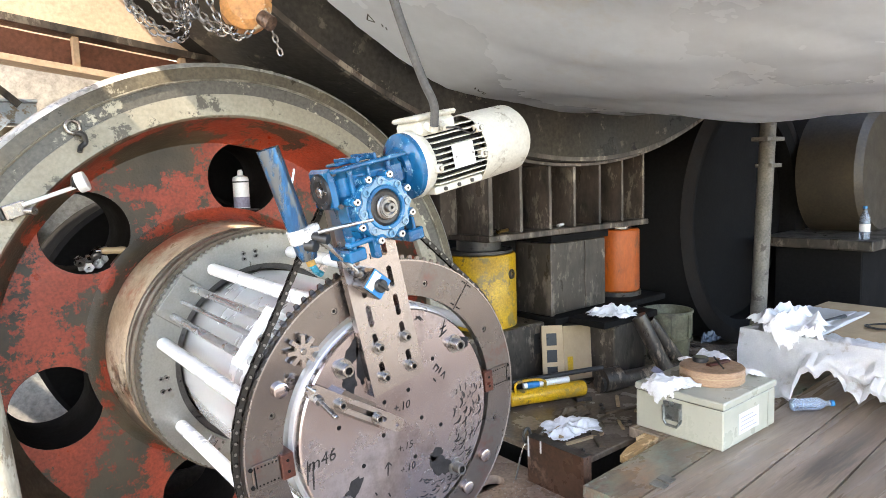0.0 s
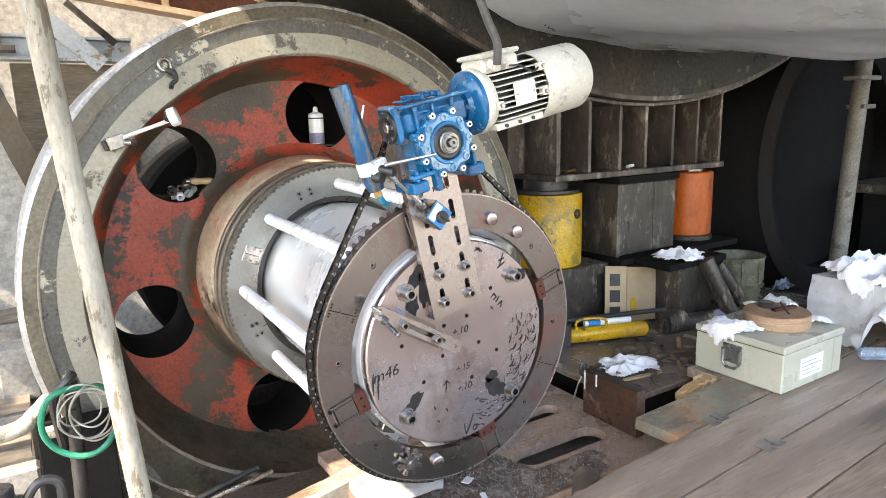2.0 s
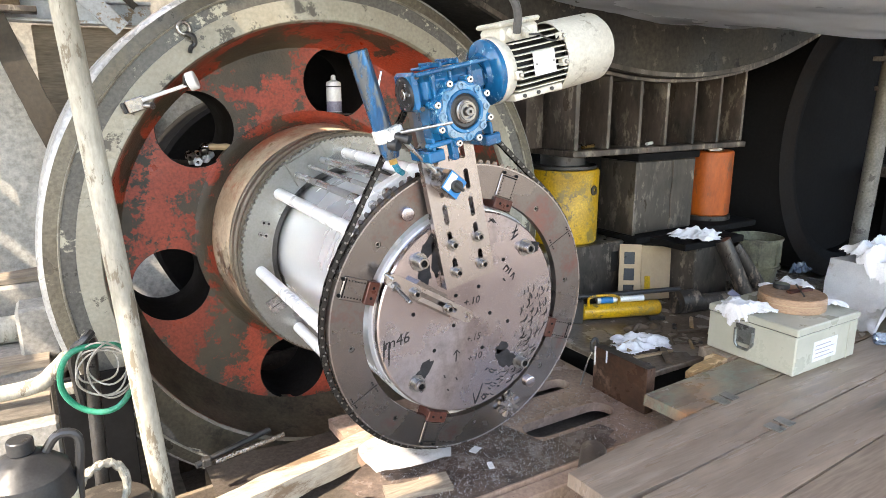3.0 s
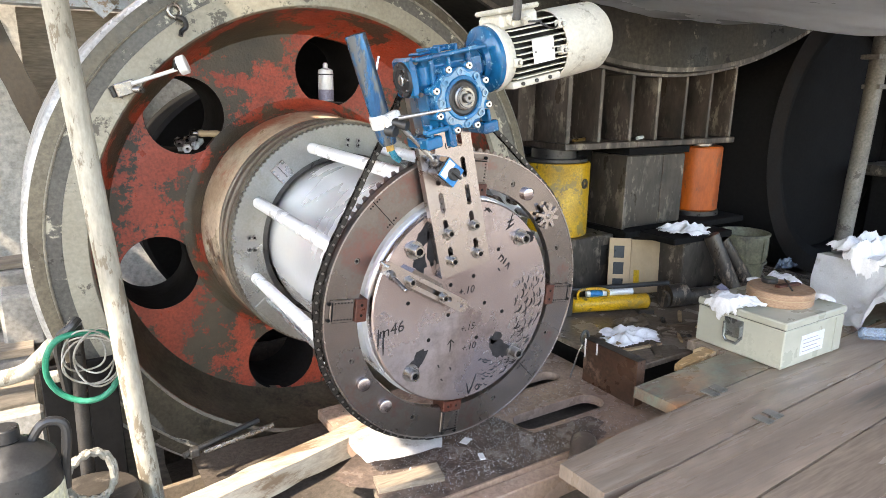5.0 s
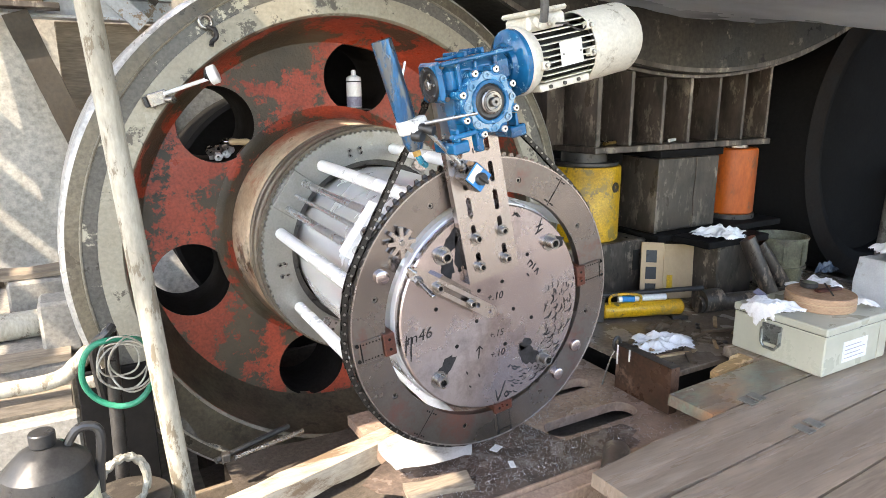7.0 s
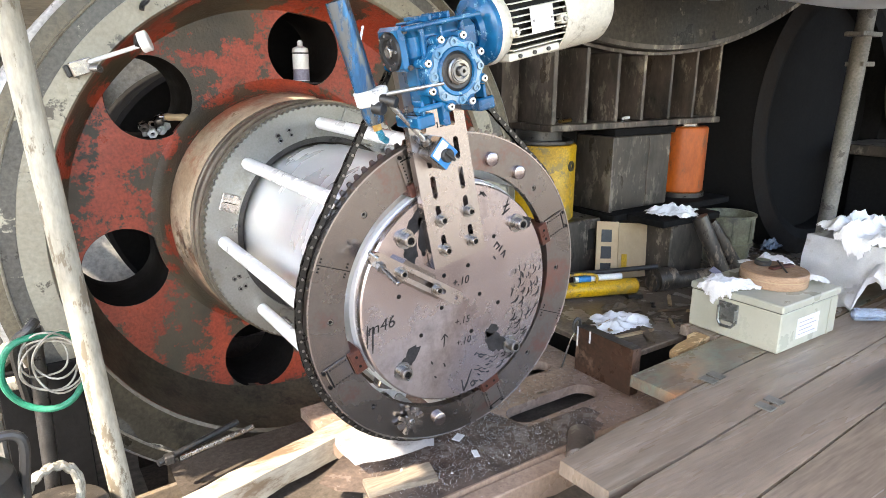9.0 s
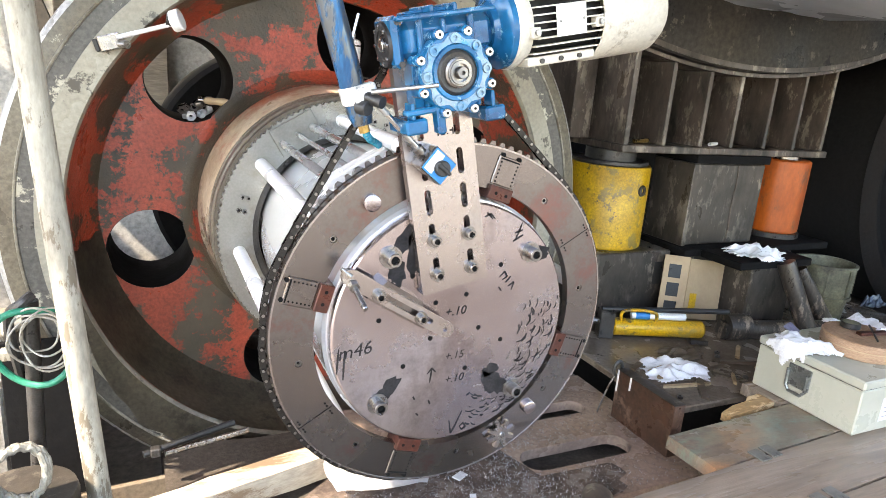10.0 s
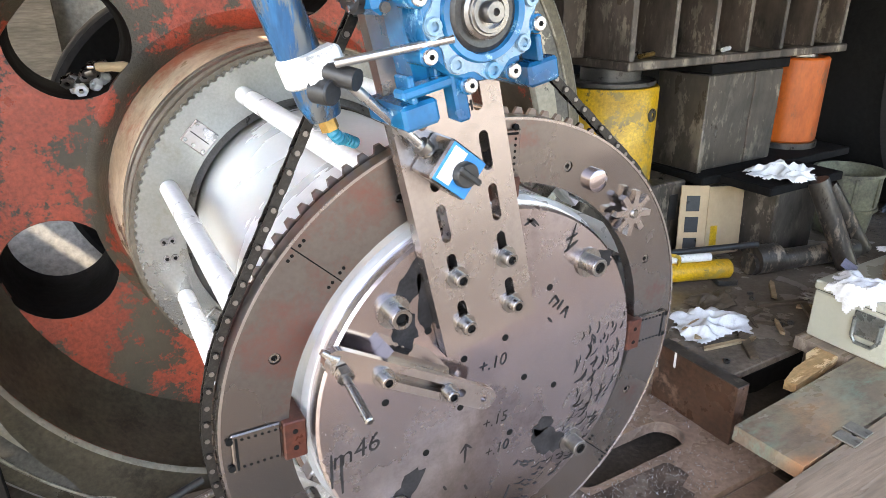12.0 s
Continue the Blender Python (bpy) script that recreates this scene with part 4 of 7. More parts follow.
    # notes
    for word, x, z, size, turn in (("+.10", -0.035, 0.712, 0.030, 4), ("+.15", -0.027, 0.602, 0.028, 4), ("+.10", -0.022, 0.542, 0.028, 4), ("m46", -0.283, 0.632, 0.044, 8)):
        cu = bpy.data.curves.new("note", "FONT")
        cu.body, cu.size, cu.resolution_u, cu.shear = word, size, 3, 0.25
        tmp = bpy.data.objects.new("note", cu)
        me = bpy.data.meshes.new_from_object(tmp)
        bm = bmesh.new()
        bm.from_mesh(me)
        bmesh.ops.transform(bm, matrix=front(x, -0.0007, z, turn), verts=bm.verts)
        part("note", bm, M["dye"], e, "handwritten black marker note")
        bpy.data.objects.remove(tmp)
    for pts in ([(-0.06, 0.55), (-0.057, 0.585)], [(-0.068, 0.573), (-0.057, 0.586), (-0.046, 0.575)], [(0.0, 0.44), (0.007, 0.405), (0.018, 0.425), (0.033, 0.462)], [(0.03, 0.42), (0.04, 0.428), (0.046, 0.416), (0.036, 0.41), (0.03, 0.42)],
                [(0.10, 0.80), (0.112, 0.812), (0.12, 0.80), (0.108, 0.792)], [(0.118, 0.785), (0.13, 0.80)], [(0.125, 0.775), (0.14, 0.785), (0.135, 0.765)], [(0.10, 0.775), (0.108, 0.765)],
                [(0.13, 0.885), (0.14, 0.91), (0.146, 0.93)], [(0.128, 0.905), (0.15, 0.912)], [(0.125, 0.885), (0.152, 0.90)], [(0.045, 0.945), (0.06, 0.952), (0.072, 0.94)], [(0.05, 0.955), (0.066, 0.94)],
                [(-0.285, 0.60), (-0.282, 0.66)], [(-0.27, 0.585), (-0.268, 0.655)], [(-0.09, 0.475), (-0.083, 0.468)], [(-0.06, 0.505), (-0.055, 0.493)], [(-0.10, 0.52), (-0.095, 0.51)]):
        part("marker_stroke", ribbon([Vector(a).lerp(Vector(b), q / 3) for a, b in zip(pts, pts[1:]) for q in range(4)], 0.0024, "s"), M["dye"], e)
    # slotted pointer arm
    arm = empty_thing("pointer_arm", (-0.16, -0.02, 0.77), "slotted steel arm with a pointed stud on the end plate", "arm")
    d = Vector((0.24, -0.144))
    th = math.degrees(math.atan2(d.y, d.x))
    m = front(-0.163, -0.032, 0.767, th)
    part("bar", sheet_plate(slot(0, 0, 0.30, 0.036, 0, 6), [slot(0.015, 0, 0.15, 0.013), oval(0.128, 0, 0.006, 12)], 0.014, m), M["bracket"], arm)
    part("spacer", sheet_plate([(-0.07, -0.024), (0.09, -0.024), (0.05, 0.028), (-0.05, 0.03)], [], 0.031, front(-0.163, -0.0005, 0.767, th)), M["ring"], arm, "wedge-shaped backing block")
    for x, z in ((-0.214, 0.793), (-0.115, 0.735)):
        screw(front(x, -0.046, z), 0.0095, 0.014, "bolt", arm, 0.015)
    part("stud", rod((-0.27, -0.02, 0.826), (-0.272, -0.135, 0.80), 0.006, 12, chamfer=0.002), M["steel"], arm, "threaded stud")
    part("stud_nut", rod((-0.2705, -0.046, 0.82), (-0.271, -0.060, 0.817), 0.012, 6), M["steel"], arm)
    part("tip", rod((-0.276, -0.04, 0.838), (-0.294, -0.04, 0.854), 0.010, 10, r2=0.004), M["steel"], arm)


TILT_DRIVE = 12.0


def drive(u, v, y, turn=0.0):
    """Plate space in the tilted drive's frame round its output shaft."""
    return front(GEAR.x, 0, GEAR.z, TILT_DRIVE) @ pose(u, v, -y, 0, 0, turn)


def build_bracket():
    b = empty_thing("mounting_bracket", (-0.05, -0.02, 0.78), "slotted steel bracket plate bolted to the end plate", "bracket")
    m = front(-0.103, -0.002, 0.776, 12.0)
    holes = [slot(u, v, 0.056, 0.0145, math.pi / 2) for u in (0.040, 0.123) for v in (0.052, 0.129, 0.203, 0.279, 0.362, 0.44)]
    part("bracket_plate", sheet_plate([(0.001, 0), (0.158, 0.0), (0.16, 0.002), (0.16, 0.50), (0.0, 0.50), (0, 0.001)], holes, 0.022, m), M["bracket"], b)
    for u, v in ((0.039, 0.041), (0.122, 0.037), (0.042, 0.12), (0.124, 0.116)):
        screw(m @ pose(u, v, 0.022), 0.0105, 0.015, "bolt", b, 0.0165)
    for u, v, w, h in ((0.078, 0.338, 0.003, 0.014), (0.086, 0.338, 0.009, 0.003), (0.089, 0.346, 0.006, 0.004), (0.099, 0.338, 0.003, 0.003), (0.106, 0.344, 0.009, 0.003), (0.112, 0.337, 0.003, 0.014)):
        part("marker_stroke", pbox(u, u + w, v, v + h, 0.0221, 0.0225, m, 0.0), M["dye"], b, "illegible black marker scribble")
    part("strut", pbox(0.165, 0.185, 0.27, 0.5, -0.06, -0.04, m), M["bracket"], b, "rear support strut")


def build_gearbox():
    g = empty_thing("worm_gearbox", (GEAR.x, -0.08, 1.15), "blue cast worm gearbox with a bolted output cover", "gearbox")
    D = drive(0, 0, 0)
    # housing: lower gear chamber and the worm tunnel above it
    part("housing", pbox(-0.068, 0.075, -0.072, 0.09, -0.026, 0.078, D, 0.012), M["blue"], g)
    part("worm_tunnel", pbox(-0.088, 0.11, 0.026, 0.102, -0.025, 0.085, D, 0.018), M["blue"], g)
    for u in (-0.05, 0.055):
        part("side_rib", pbox(u - 0.004, u + 0.004, -0.07, 0.10, 0.078, 0.094, D, 0.002), M["blue"], g)
    part("top_web", pbox(-0.06, 0.03, 0.109, 0.116, 0.0, 0.05, D, 0.003), M["blue"], g, "cast top pad")
    for u in (-0.02, 0.028):
        part("top_rib", pbox(u - 0.004, u + 0.004, 0.109, 0.123, -0.02, 0.085, D, 0.002), M["blue"], g)
    part("top_edge", pbox(-0.10, 0.10, 0.100, 0.110, 0.085, 0.108, D, 0.003), M["blue"], g)
    # feet
    for u in (-0.105, 0.065):
        f = part("foot", pbox(u, u + 0.045, -0.105, -0.076, 0.0, 0.10, D, 0.004), M["blue"], g)
        part("foot_web", pbox(u + 0.012, u + 0.02, -0.076, -0.045, 0.07, 0.105, D, 0.002), M["blue"], f)
    part("foot_bar", pbox(-0.105, -0.03, -0.068, -0.056, 0.085, 0.11, D, 0.003), M["blue"], g)
    part("foot_post", pbox(-0.045, -0.028, -0.11, -0.05, 0.085, 0.112, D, 0.003), M["blue"], g)
    # output cover with bosses
    ax = (0, -1, 0)
    c = D.to_translation()
    part("cover", lathe([(0, 0.118), (0.040, 0.118), (0.043, 0.128), (0.050, 0.129), (0.053, 0.122), (0.070, 0.120), (0.072, 0.116), (0.072, 0.079), (0, 0.079)], c, ax, 48), M["blue"], g, "round blue output cover")
    for k in range(8):
        th = radians(45 * k + 22)
        m = drive(0.076 * math.cos(th), 0.076 * math.sin(th), -0.094)
        bo = part("boss", lathe([(0, 0.027), (0.0085, 0.027), (0.0105, 0.025), (0.0105, -0.012), (0, -0.012)], m.to_translation(), ax, 14), M["blue"], g)
        part("screw", lathe([(0, 0.0325), (0.0072, 0.0325), (0.0085, 0.031), (0.0085, 0.0272), (0, 0.0272)], m.to_translation(), ax, 14), M["chrome"], bo, "bright cover screw")
        part("screw_socket", lathe([(0, 0.0331), (0.0030, 0.0331), (0.0030, 0.0326), (0, 0.0326)], m.to_translation(), ax, 6), M["hole"], bo)
    for k in range(8):
        th = radians(45 * k)
        m = drive(0.0615 * math.cos(th), 0.0615 * math.sin(th), -0.1195)
        lobe = part("lobe", lathe([(0.005, 0.009), (0.0088, 0.009), (0.0098, 0.006), (0.0098, 0), (0.005, 0)], m.to_translation(), ax, 14, closed=True), M["cover_worn"], g)
        part("cover_hole", lathe([(0, 0.003), (0.0049, 0.003), (0.0049, 0), (0, 0)], m.to_translation(), ax, 10), M["hole"], lobe)
    lobes = []
    for k in range(64):
        th = 2 * math.pi * k / 64
        rr = 0.0665 + 0.0055 * math.cos(8 * th)
        lobes.append((rr * math.cos(th), rr * math.sin(th)))
    part("cover_flange", sheet_plate(lobes, [oval(0, 0, 0.051, 40)], 0.0035, D @ pose(0, 0, 0.1205)), M["cover_worn"], g, "scalloped cover flange with paint worn pale")
    part("seal", lathe([(0.020, 0.124), (0.036, 0.126), (0.042, 0.122), (0.042, 0.1185), (0.02, 0.1185)], c, ax, 36, closed=True), M["dark_steel"], g, "dark shaft seal")
    part("shaft", lathe([(0, 0.139), (0.004, 0.139), (0.004, 0.149), (0.010, 0.149), (0.011, 0.147), (0.011, 0.133), (0.0165, 0.133), (0.0165, 0.140), (0.021, 0.140), (0.022, 0.137), (0.024, 0.137), (0.024, 0.133), (0.028, 0.131), (0.028, 0.1185), (0, 0.1185)], c, ax, 28), M["steel"], g, "bright output shaft end")
    # left worm bearing cap, facing along the worm
    left = (D.to_3x3() @ Vector((-1, 0, 0))).normalized()
    wc = (drive(-0.10, 0.062, -0.038)).to_translation()
    cap = part("bearing_cap", lathe([(0, 0.008), (0.026, 0.008), (0.028, 0.010), (0.040, 0.010), (0.042, 0.006), (0.042, 0), (0, 0)], wc, left, 32), M["black"], g, "black round bearing cap")
    part("cap_disc", lathe([(0, 0.0095), (0.014, 0.0095), (0.014, 0.0083), (0, 0.0083)], wc, left, 16), M["steel"], cap)
    for k in range(8):
        th = radians(45 * k)
        m = drive(-0.1105, 0.062 + 0.034 * math.sin(th), -0.038 + 0.034 * math.cos(th))
        part("cap_screw", lathe([(0, 0.003), (0.0035, 0.003), (0.0035, 0), (0, 0)], m.to_translation(), left, 8), M["chrome"], cap)
    part("cap_boss", lathe([(0, 0.0135), (0.011, 0.0135), (0.0125, 0.012), (0.0125, 0.0096), (0, 0.0096)], wc, left, 16), M["chrome"], cap)
    for u in (-0.055, -0.005, 0.05):
        part("tunnel_rib", pbox(u - 0.004, u + 0.004, 0.040, 0.098, 0.0855, 0.097, D, 0.002), M["blue"], g)
    for u, v in ((-0.094, 0.10), (-0.094, 0.026)):
        part("flange_bolt", lathe([(0, 0.006), (0.0055, 0.006), (0.0055, 0), (0, 0)], drive(u, v, -0.0885).to_translation(), (0, -1, 0), 8), M["dark_steel"], g)
    part("cap_flange", pbox(-0.104, -0.086, 0.018, 0.112, -0.012, 0.088, D, 0.008), M["blue"], g)
    # rear sprocket
    part("sprocket", lathe([(0, 0.0), (0.062, 0.0), (0.062, 0.012), (0, 0.012)], (GEAR.x, CHAIN_Y - 0.021, GEAR.z), (0, 1, 0), 32), M["ring"], g, "steel drive sprocket")


def build_motor():
    mo = empty_thing("electric_motor", (0.15, -0.04, 1.32), "cream finned electric motor with a fan cover", "motor")
    D = drive(0, 0, 0)
    right = (D.to_3x3() @ Vector((1, 0, 0))).normalized()
    V0 = 0.067
    YM = -0.038
    c = drive(0, V0, YM).to_translation()
    part("blue_flange", lathe([(0, 0.108), (0.045, 0.108), (0.052, 0.118), (0.078, 0.126), (0.082, 0.130), (0.082, 0.142), (0, 0.142)], c, right, 40), M["blue"], mo, "blue gearbox flange")
    part("flange", lathe([(0, 0.1425), (0.080, 0.1425), (0.085, 0.147), (0.085, 0.158), (0.080, 0.166), (0.076, 0.178), (0, 0.178)], c, right, 40), M["motor"], mo, "cream motor flange")
    body = part("body", lathe([(0, 0.178), (0.067, 0.178), (0.067, 0.345), (0, 0.345)], c, right, 36), M["motor_gap"], mo, "motor body, near-black for the shade between the fins")
    # level cooling fins on both flanks of the motor
    for k in range(-5, 6):
        dv = 0.0145 * k
        out = math.sqrt(0.0885 ** 2 - dv * dv)
        part("fin", pbox(0.0, 0.162, dv - 0.0014, dv + 0.0014, -out, out, drive(0.18, V0, YM), 0.0), M["motor"], mo)
    part("fan_cover", lathe([(0.06, 0.512), (0.080, 0.508), (0.0915, 0.49), (0.0925, 0.345), (0.0915, 0.335), (0.0885, 0.335), (0.0885, 0.48), (0.06, 0.50)], c, right, 48, closed=True), M["motor"], mo, "smooth cream fan cover")
    part("fan_grille", lathe([(0, 0.506), (0.0615, 0.506), (0.0615, 0.502), (0, 0.502)], c, right, 32), M["motor"], mo)
    part("terminal_box", pbox(0.165, 0.285, 0.130, 0.168, -0.012, 0.088, D, 0.008), M["motor"], mo, "cream terminal box")
    part("terminal_lid", pbox(0.160, 0.29, 0.1685, 0.181, -0.017, 0.093, D, 0.005), M["motor"], mo)
    for u in (0.19, 0.225):
        gl = part("cable_gland", rod(drive(u, 0.155, -0.089).to_translation(), drive(u, 0.145, -0.108).to_translation(), 0.012, 8), M["motor"], mo)
        part("gland_nut", rod(drive(u, 0.145, -0.1085).to_translation(), drive(u, 0.14, -0.117).to_translation(), 0.010, 6), M["motor"], gl)
    part("name_plate", pbox(0.222, 0.292, 0.037, 0.095, 0.1245, 0.1275, D, 0.001), M["white"], mo, "pale name plate")
    for u in (0.23, 0.285):
        part("plate_rivet", lathe([(0, 0.002), (0.0025, 0.002), (0.003, 0), (0, 0)], drive(u, 0.066, -0.1277).to_translation(), (0, -1, 0), 8), M["steel"], mo)
    for u, v in ((0.175, 0.05), (0.325, 0.055), (0.325, 0.12)):
        lug = part("lug", pbox(u - 0.01, u + 0.01, v - 0.01, v + 0.01, 0.108, 0.128, D, 0.002), M["motor"], mo)
        part("lug_bolt", lathe([(0, 0.006), (0.006, 0.006), (0.006, 0), (0, 0)], drive(u, v, -0.1285).to_translation(), (0, -1, 0), 6), M["steel"], lug)
    part("foot_rail", pbox(0.17, 0.33, -0.015, 0.003, 0.05, 0.098, D, 0.003), M["motor"], mo, "cream lower rail")
    for u in (0.20, 0.245, 0.29):
        part("rail_bolt", lathe([(0, 0.005), (0.005, 0.005), (0.005, 0), (0, 0)], drive(u, -0.006, -0.0985).to_translation(), (0, -1, 0), 8), M["dark_steel"], mo)
    p = drive(0.19, 0.15, -0.117).to_translation()
    solo("power_cable", tube(spline([p, p + Vector((-0.012, -0.015, 0.05)), (-0.005, -0.135, 1.55), (-0.065, -0.12, 1.72), (-0.11, -0.02, 2.1), (-0.05, 0.1, 2.6)], 10), 0.0105, 10), M["cable"], "grey rubber cable rising from the motor", "cable", p)
    lead = drive(0.225, 0.14, -0.117).to_translation()
    solo("lead_wire", tube(spline([lead, lead + Vector((0.02, -0.02, 0.0)), drive(0.26, 0.13, -0.125).to_translation(), drive(0.30, 0.112, -0.122).to_translation(), drive(0.33, 0.13, -0.12).to_translation()], 8), 0.0025, 6), M["black"], "thin black lead on the motor", "wire", lead)


def build_magnet_stand():
    s = empty_thing("magnetic_stand", (-0.12, -0.05, 1.03), "magnetic stand holding a blue tube on the bracket", "magnetic stand")
    m = front(-0.112, -0.024, 1.068, -38)
    part("base", pbox(-0.032, 0.028, -0.028, 0.028, 0.0, 0.052, m, 0.003), M["steel"], s, "ground steel magnet block")
    part("face", pbox(-0.030, 0.026, -0.026, 0.026, 0.0525, 0.0545, m, 0.001), M["blue_flat"], s, "blue label face")
    part("face_rim", pbox(-0.0265, -0.006, -0.0225, 0.0225, 0.0547, 0.0555, m, 0.0), M["white"], s, "white label strip")
    kn = part("switch_knob", lathe([(0, 0.012), (0.014, 0.012), (0.016, 0.009), (0.016, 0), (0, 0)], m @ Vector((0.004, 0, 0.0556)), (0, -1, 0), 20), M["black"], s, "black switch knob")
    part("knob_grip", pbox(-0.014, 0.022, -0.004, 0.004, 0.0676, 0.074, m, 0.002), M["black"], kn)
    a, b = Vector((-0.142, -0.052, 1.092)), Vector((-0.252, -0.062, 1.190))
    part("rod_socket", rod(a, a.lerp(b, 0.1), 0.011, 16), M["steel"], s)
    part("rod", rod(a, b, 0.0062, 14), M["chrome"], s, "chromed stand rod")
    part("swivel", rod(b + Vector((-0.012, 0.012, 0.004)), b + Vector((0.012, -0.02, -0.004)), 0.012, 14), M["black"], s)
    part("cross_rod", rod((-0.262, -0.078, 1.204), (-0.150, -0.128, 1.226), 0.0048, 12), M["chrome"], s, "thin bright cross rod")
    lo, hi = Vector((-0.256, -0.018, 1.140)), Vector((-0.341, -0.02, 1.388))
    part("tube", lathe([(0.021, (hi - lo).length), (0.0245, (hi - lo).length), (0.0245, 0.02), (0.019, 0), (0, 0), (0, 0.05), (0.021, 0.05)], lo, hi - lo, 32), M["worn_blue"], s, "scuffed blue steel tube")
    d = (hi - lo).normalized()
    q = lo + d * 0.058
    part("clamp", rod(q - d * 0.016, q + d * 0.018, 0.0285, 20, chamfer=0.003), M["clamp"], s, "white clamp block")
    part("clamp_block", pbox(-0.012, 0.034, -0.018, 0.018, 0.0, 0.03, front(q.x, q.y - 0.012, q.z, 20), 0.004), M["clamp"], s)
    part("clamp_knob", rod(q + Vector((0.012, -0.05, -0.022)), q + Vector((0.0, -0.026, -0.020)), 0.014, 16, chamfer=0.002), M["black"], s, "black clamp knob")
    part("brass_fitting", rod(lo - d * 0.016, lo, 0.011, 6), M["brass"], s, "brass hose fitting")
    pts = spline([lo - d * 0.016, lo - d * 0.03 + Vector((0.008, 0.008, 0)), (-0.222, 0.018, 1.104), (-0.202, 0.03, 1.094)], 3)
    for k in range(len(pts) - 1):
        part("hose_segment", lathe([(0, 0), (0.0045, 0), (0.0078, 0.004), (0.0078, 0.007), (0.0045, 0.0105), (0, 0.0105)], pts[k], pts[k + 1] - pts[k], 14), M["teal"], s, "teal jointed hose segment")
    # thin wire beside the tube
    solo("thin_wire", tube([(-0.275, 0.01, 1.205), (-0.272, 0.02, 1.30), (-0.262, 0.02, 1.345)], 0.003, 6), M["chrome"], "thin bright wire behind the blue tube", "wire")


def build_roller_clutter():
    c = empty_thing("spray_can", (0.118, 1.31, 1.212), "white spray can standing in a roller hole", "spray can")
    b = (0.118, 1.31, 1.2125)
    part("can", lathe([(0, 0), (0.0315, 0), (0.033, 0.003), (0.033, 0.125), (0.03, 0.135), (0.014, 0.142), (0, 0.142)], b, (0, 0, 1), 28), M["white"], c)
    part("label_band", lathe([(0.0332, 0.008), (0.0334, 0.008), (0.0334, 0.052), (0.0332, 0.052)], b, (0, 0, 1), 28, closed=True), M["label_purple"], c, "purple grey printed band")
    part("label_patch", lathe([(0.0332, 0.112), (0.0335, 0.112), (0.0335, 0.118), (0.0332, 0.118)], b, (0, 0, 1), 28, closed=True), M["black"], c, "black printed band")
    part("base_ring", lathe([(0.0332, 0.0), (0.0345, 0.0), (0.0345, 0.006), (0.0332, 0.006)], b, (0, 0, 1), 28, closed=True), M["black"], c, "dark base rim")
    part("nozzle", lathe([(0, 0.1422), (0.011, 0.1422), (0.011, 0.158), (0.007, 0.165), (0, 0.166)], b, (0, 0, 1), 16), M["white"], c, "white nozzle")
    tray = empty_thing("can_tray", (0.118, 1.31, 1.207), "flat steel strip under the spray can", "strip")
    part("strip", box(0.085, 0.20, 1.275, 1.345, 1.2065, 1.212, 0.002), M["dark_steel"], tray)
    # indicator magnet on the rim
    m = empty_thing("indicator_stand", (-0.70, 0.980, 1.26), "small magnetic indicator stand on the roller rim", "indicator stand")
    part("base", pbox(-0.032, 0.032, -0.022, 0.022, 0, 0.05, front(-0.716, 0.9995, 1.262, 18), 0.003), M["steel"], m)
    part("base_side", pbox(-0.046, -0.0325, -0.018, 0.018, 0.004, 0.04, front(-0.716, 0.9995, 1.262, 18), 0.003), M["black"], m)
    part("clamp", rod((-0.69, 0.945, 1.258), (-0.672, 0.920, 1.258), 0.012, 12), M["steel"], m)
    part("arm", rod((-0.70, 0.940, 1.276), (-0.555, 0.945, 1.326), 0.0068, 12), M["rod"], m, "bright arm")
    part("dial", rod((-0.548, 0.955, 1.335), (-0.522, 0.945, 1.345), 0.032, 28, chamfer=0.003), M["white"], m, "white dial case")
    part("dial_hub", rod((-0.565, 0.950, 1.34), (-0.549, 0.950, 1.338), 0.02, 16), M["black"], m)
    h = empty_thing("wire_hook", (-0.535, 0.990, 1.49), "small wired eye bolt on the roller rim", "hook")
    part("eye", tube([Vector((-0.54 + 0.02 * math.cos(a), 0.988, 1.515 + 0.02 * math.sin(a))) for a in [2 * math.pi * k / 16 for k in range(16)]], 0.006, 8, closed=True), M["steel"], h)
    part("wrap", tube(spline([(-0.535, 0.980, 1.497), (-0.515, 0.970, 1.488), (-0.51, 0.975, 1.465), (-0.525, 0.975, 1.45), (-0.53, 0.970, 1.435)], 6), 0.008, 8), M["black"], h)
    # nuts and a file handle in the hole
    rng = random.Random(2)
    for k in range(15):
        x, y = -0.51 + 0.10 * rng.random(), 1.30 + 0.10 * rng.random()
        z = 1.160 - math.sqrt(max(0, 0.147 ** 2 - (x + 0.483) ** 2)) + 0.017 + 0.022 * (k % 3)
        th = [rng.uniform(-1, 1) for _ in range(3)]
        bm = lathe([(0.008, -0.009), (0.017, -0.009), (0.019, -0.006), (0.019, 0.006), (0.017, 0.009), (0.008, 0.009)], (x, y, z), th, 6, closed=True)
        solo("loose_nut", bm, M["steel"] if k % 3 else M["rod"], "loose grey hexagon nut in a roller hole", "nut", group="loose nuts in the roller hole")
    fh = empty_thing("file_handle", (-0.40, 1.29, 1.06), "worn wooden file handle in a roller hole", "handle")
    part("grip", lathe([(0, 0), (0.011, 0.002), (0.015, 0.02), (0.012, 0.05), (0.014, 0.075), (0.010, 0.088), (0, 0.09)], (-0.345, 1.29, 1.085), (-1, 0.1, 0.05), 16), M["wood"], fh)
    part("ferrule", rod((-0.436, 1.299, 1.0895), (-0.452, 1.3005, 1.0903), 0.008, 12), M["steel"], fh)


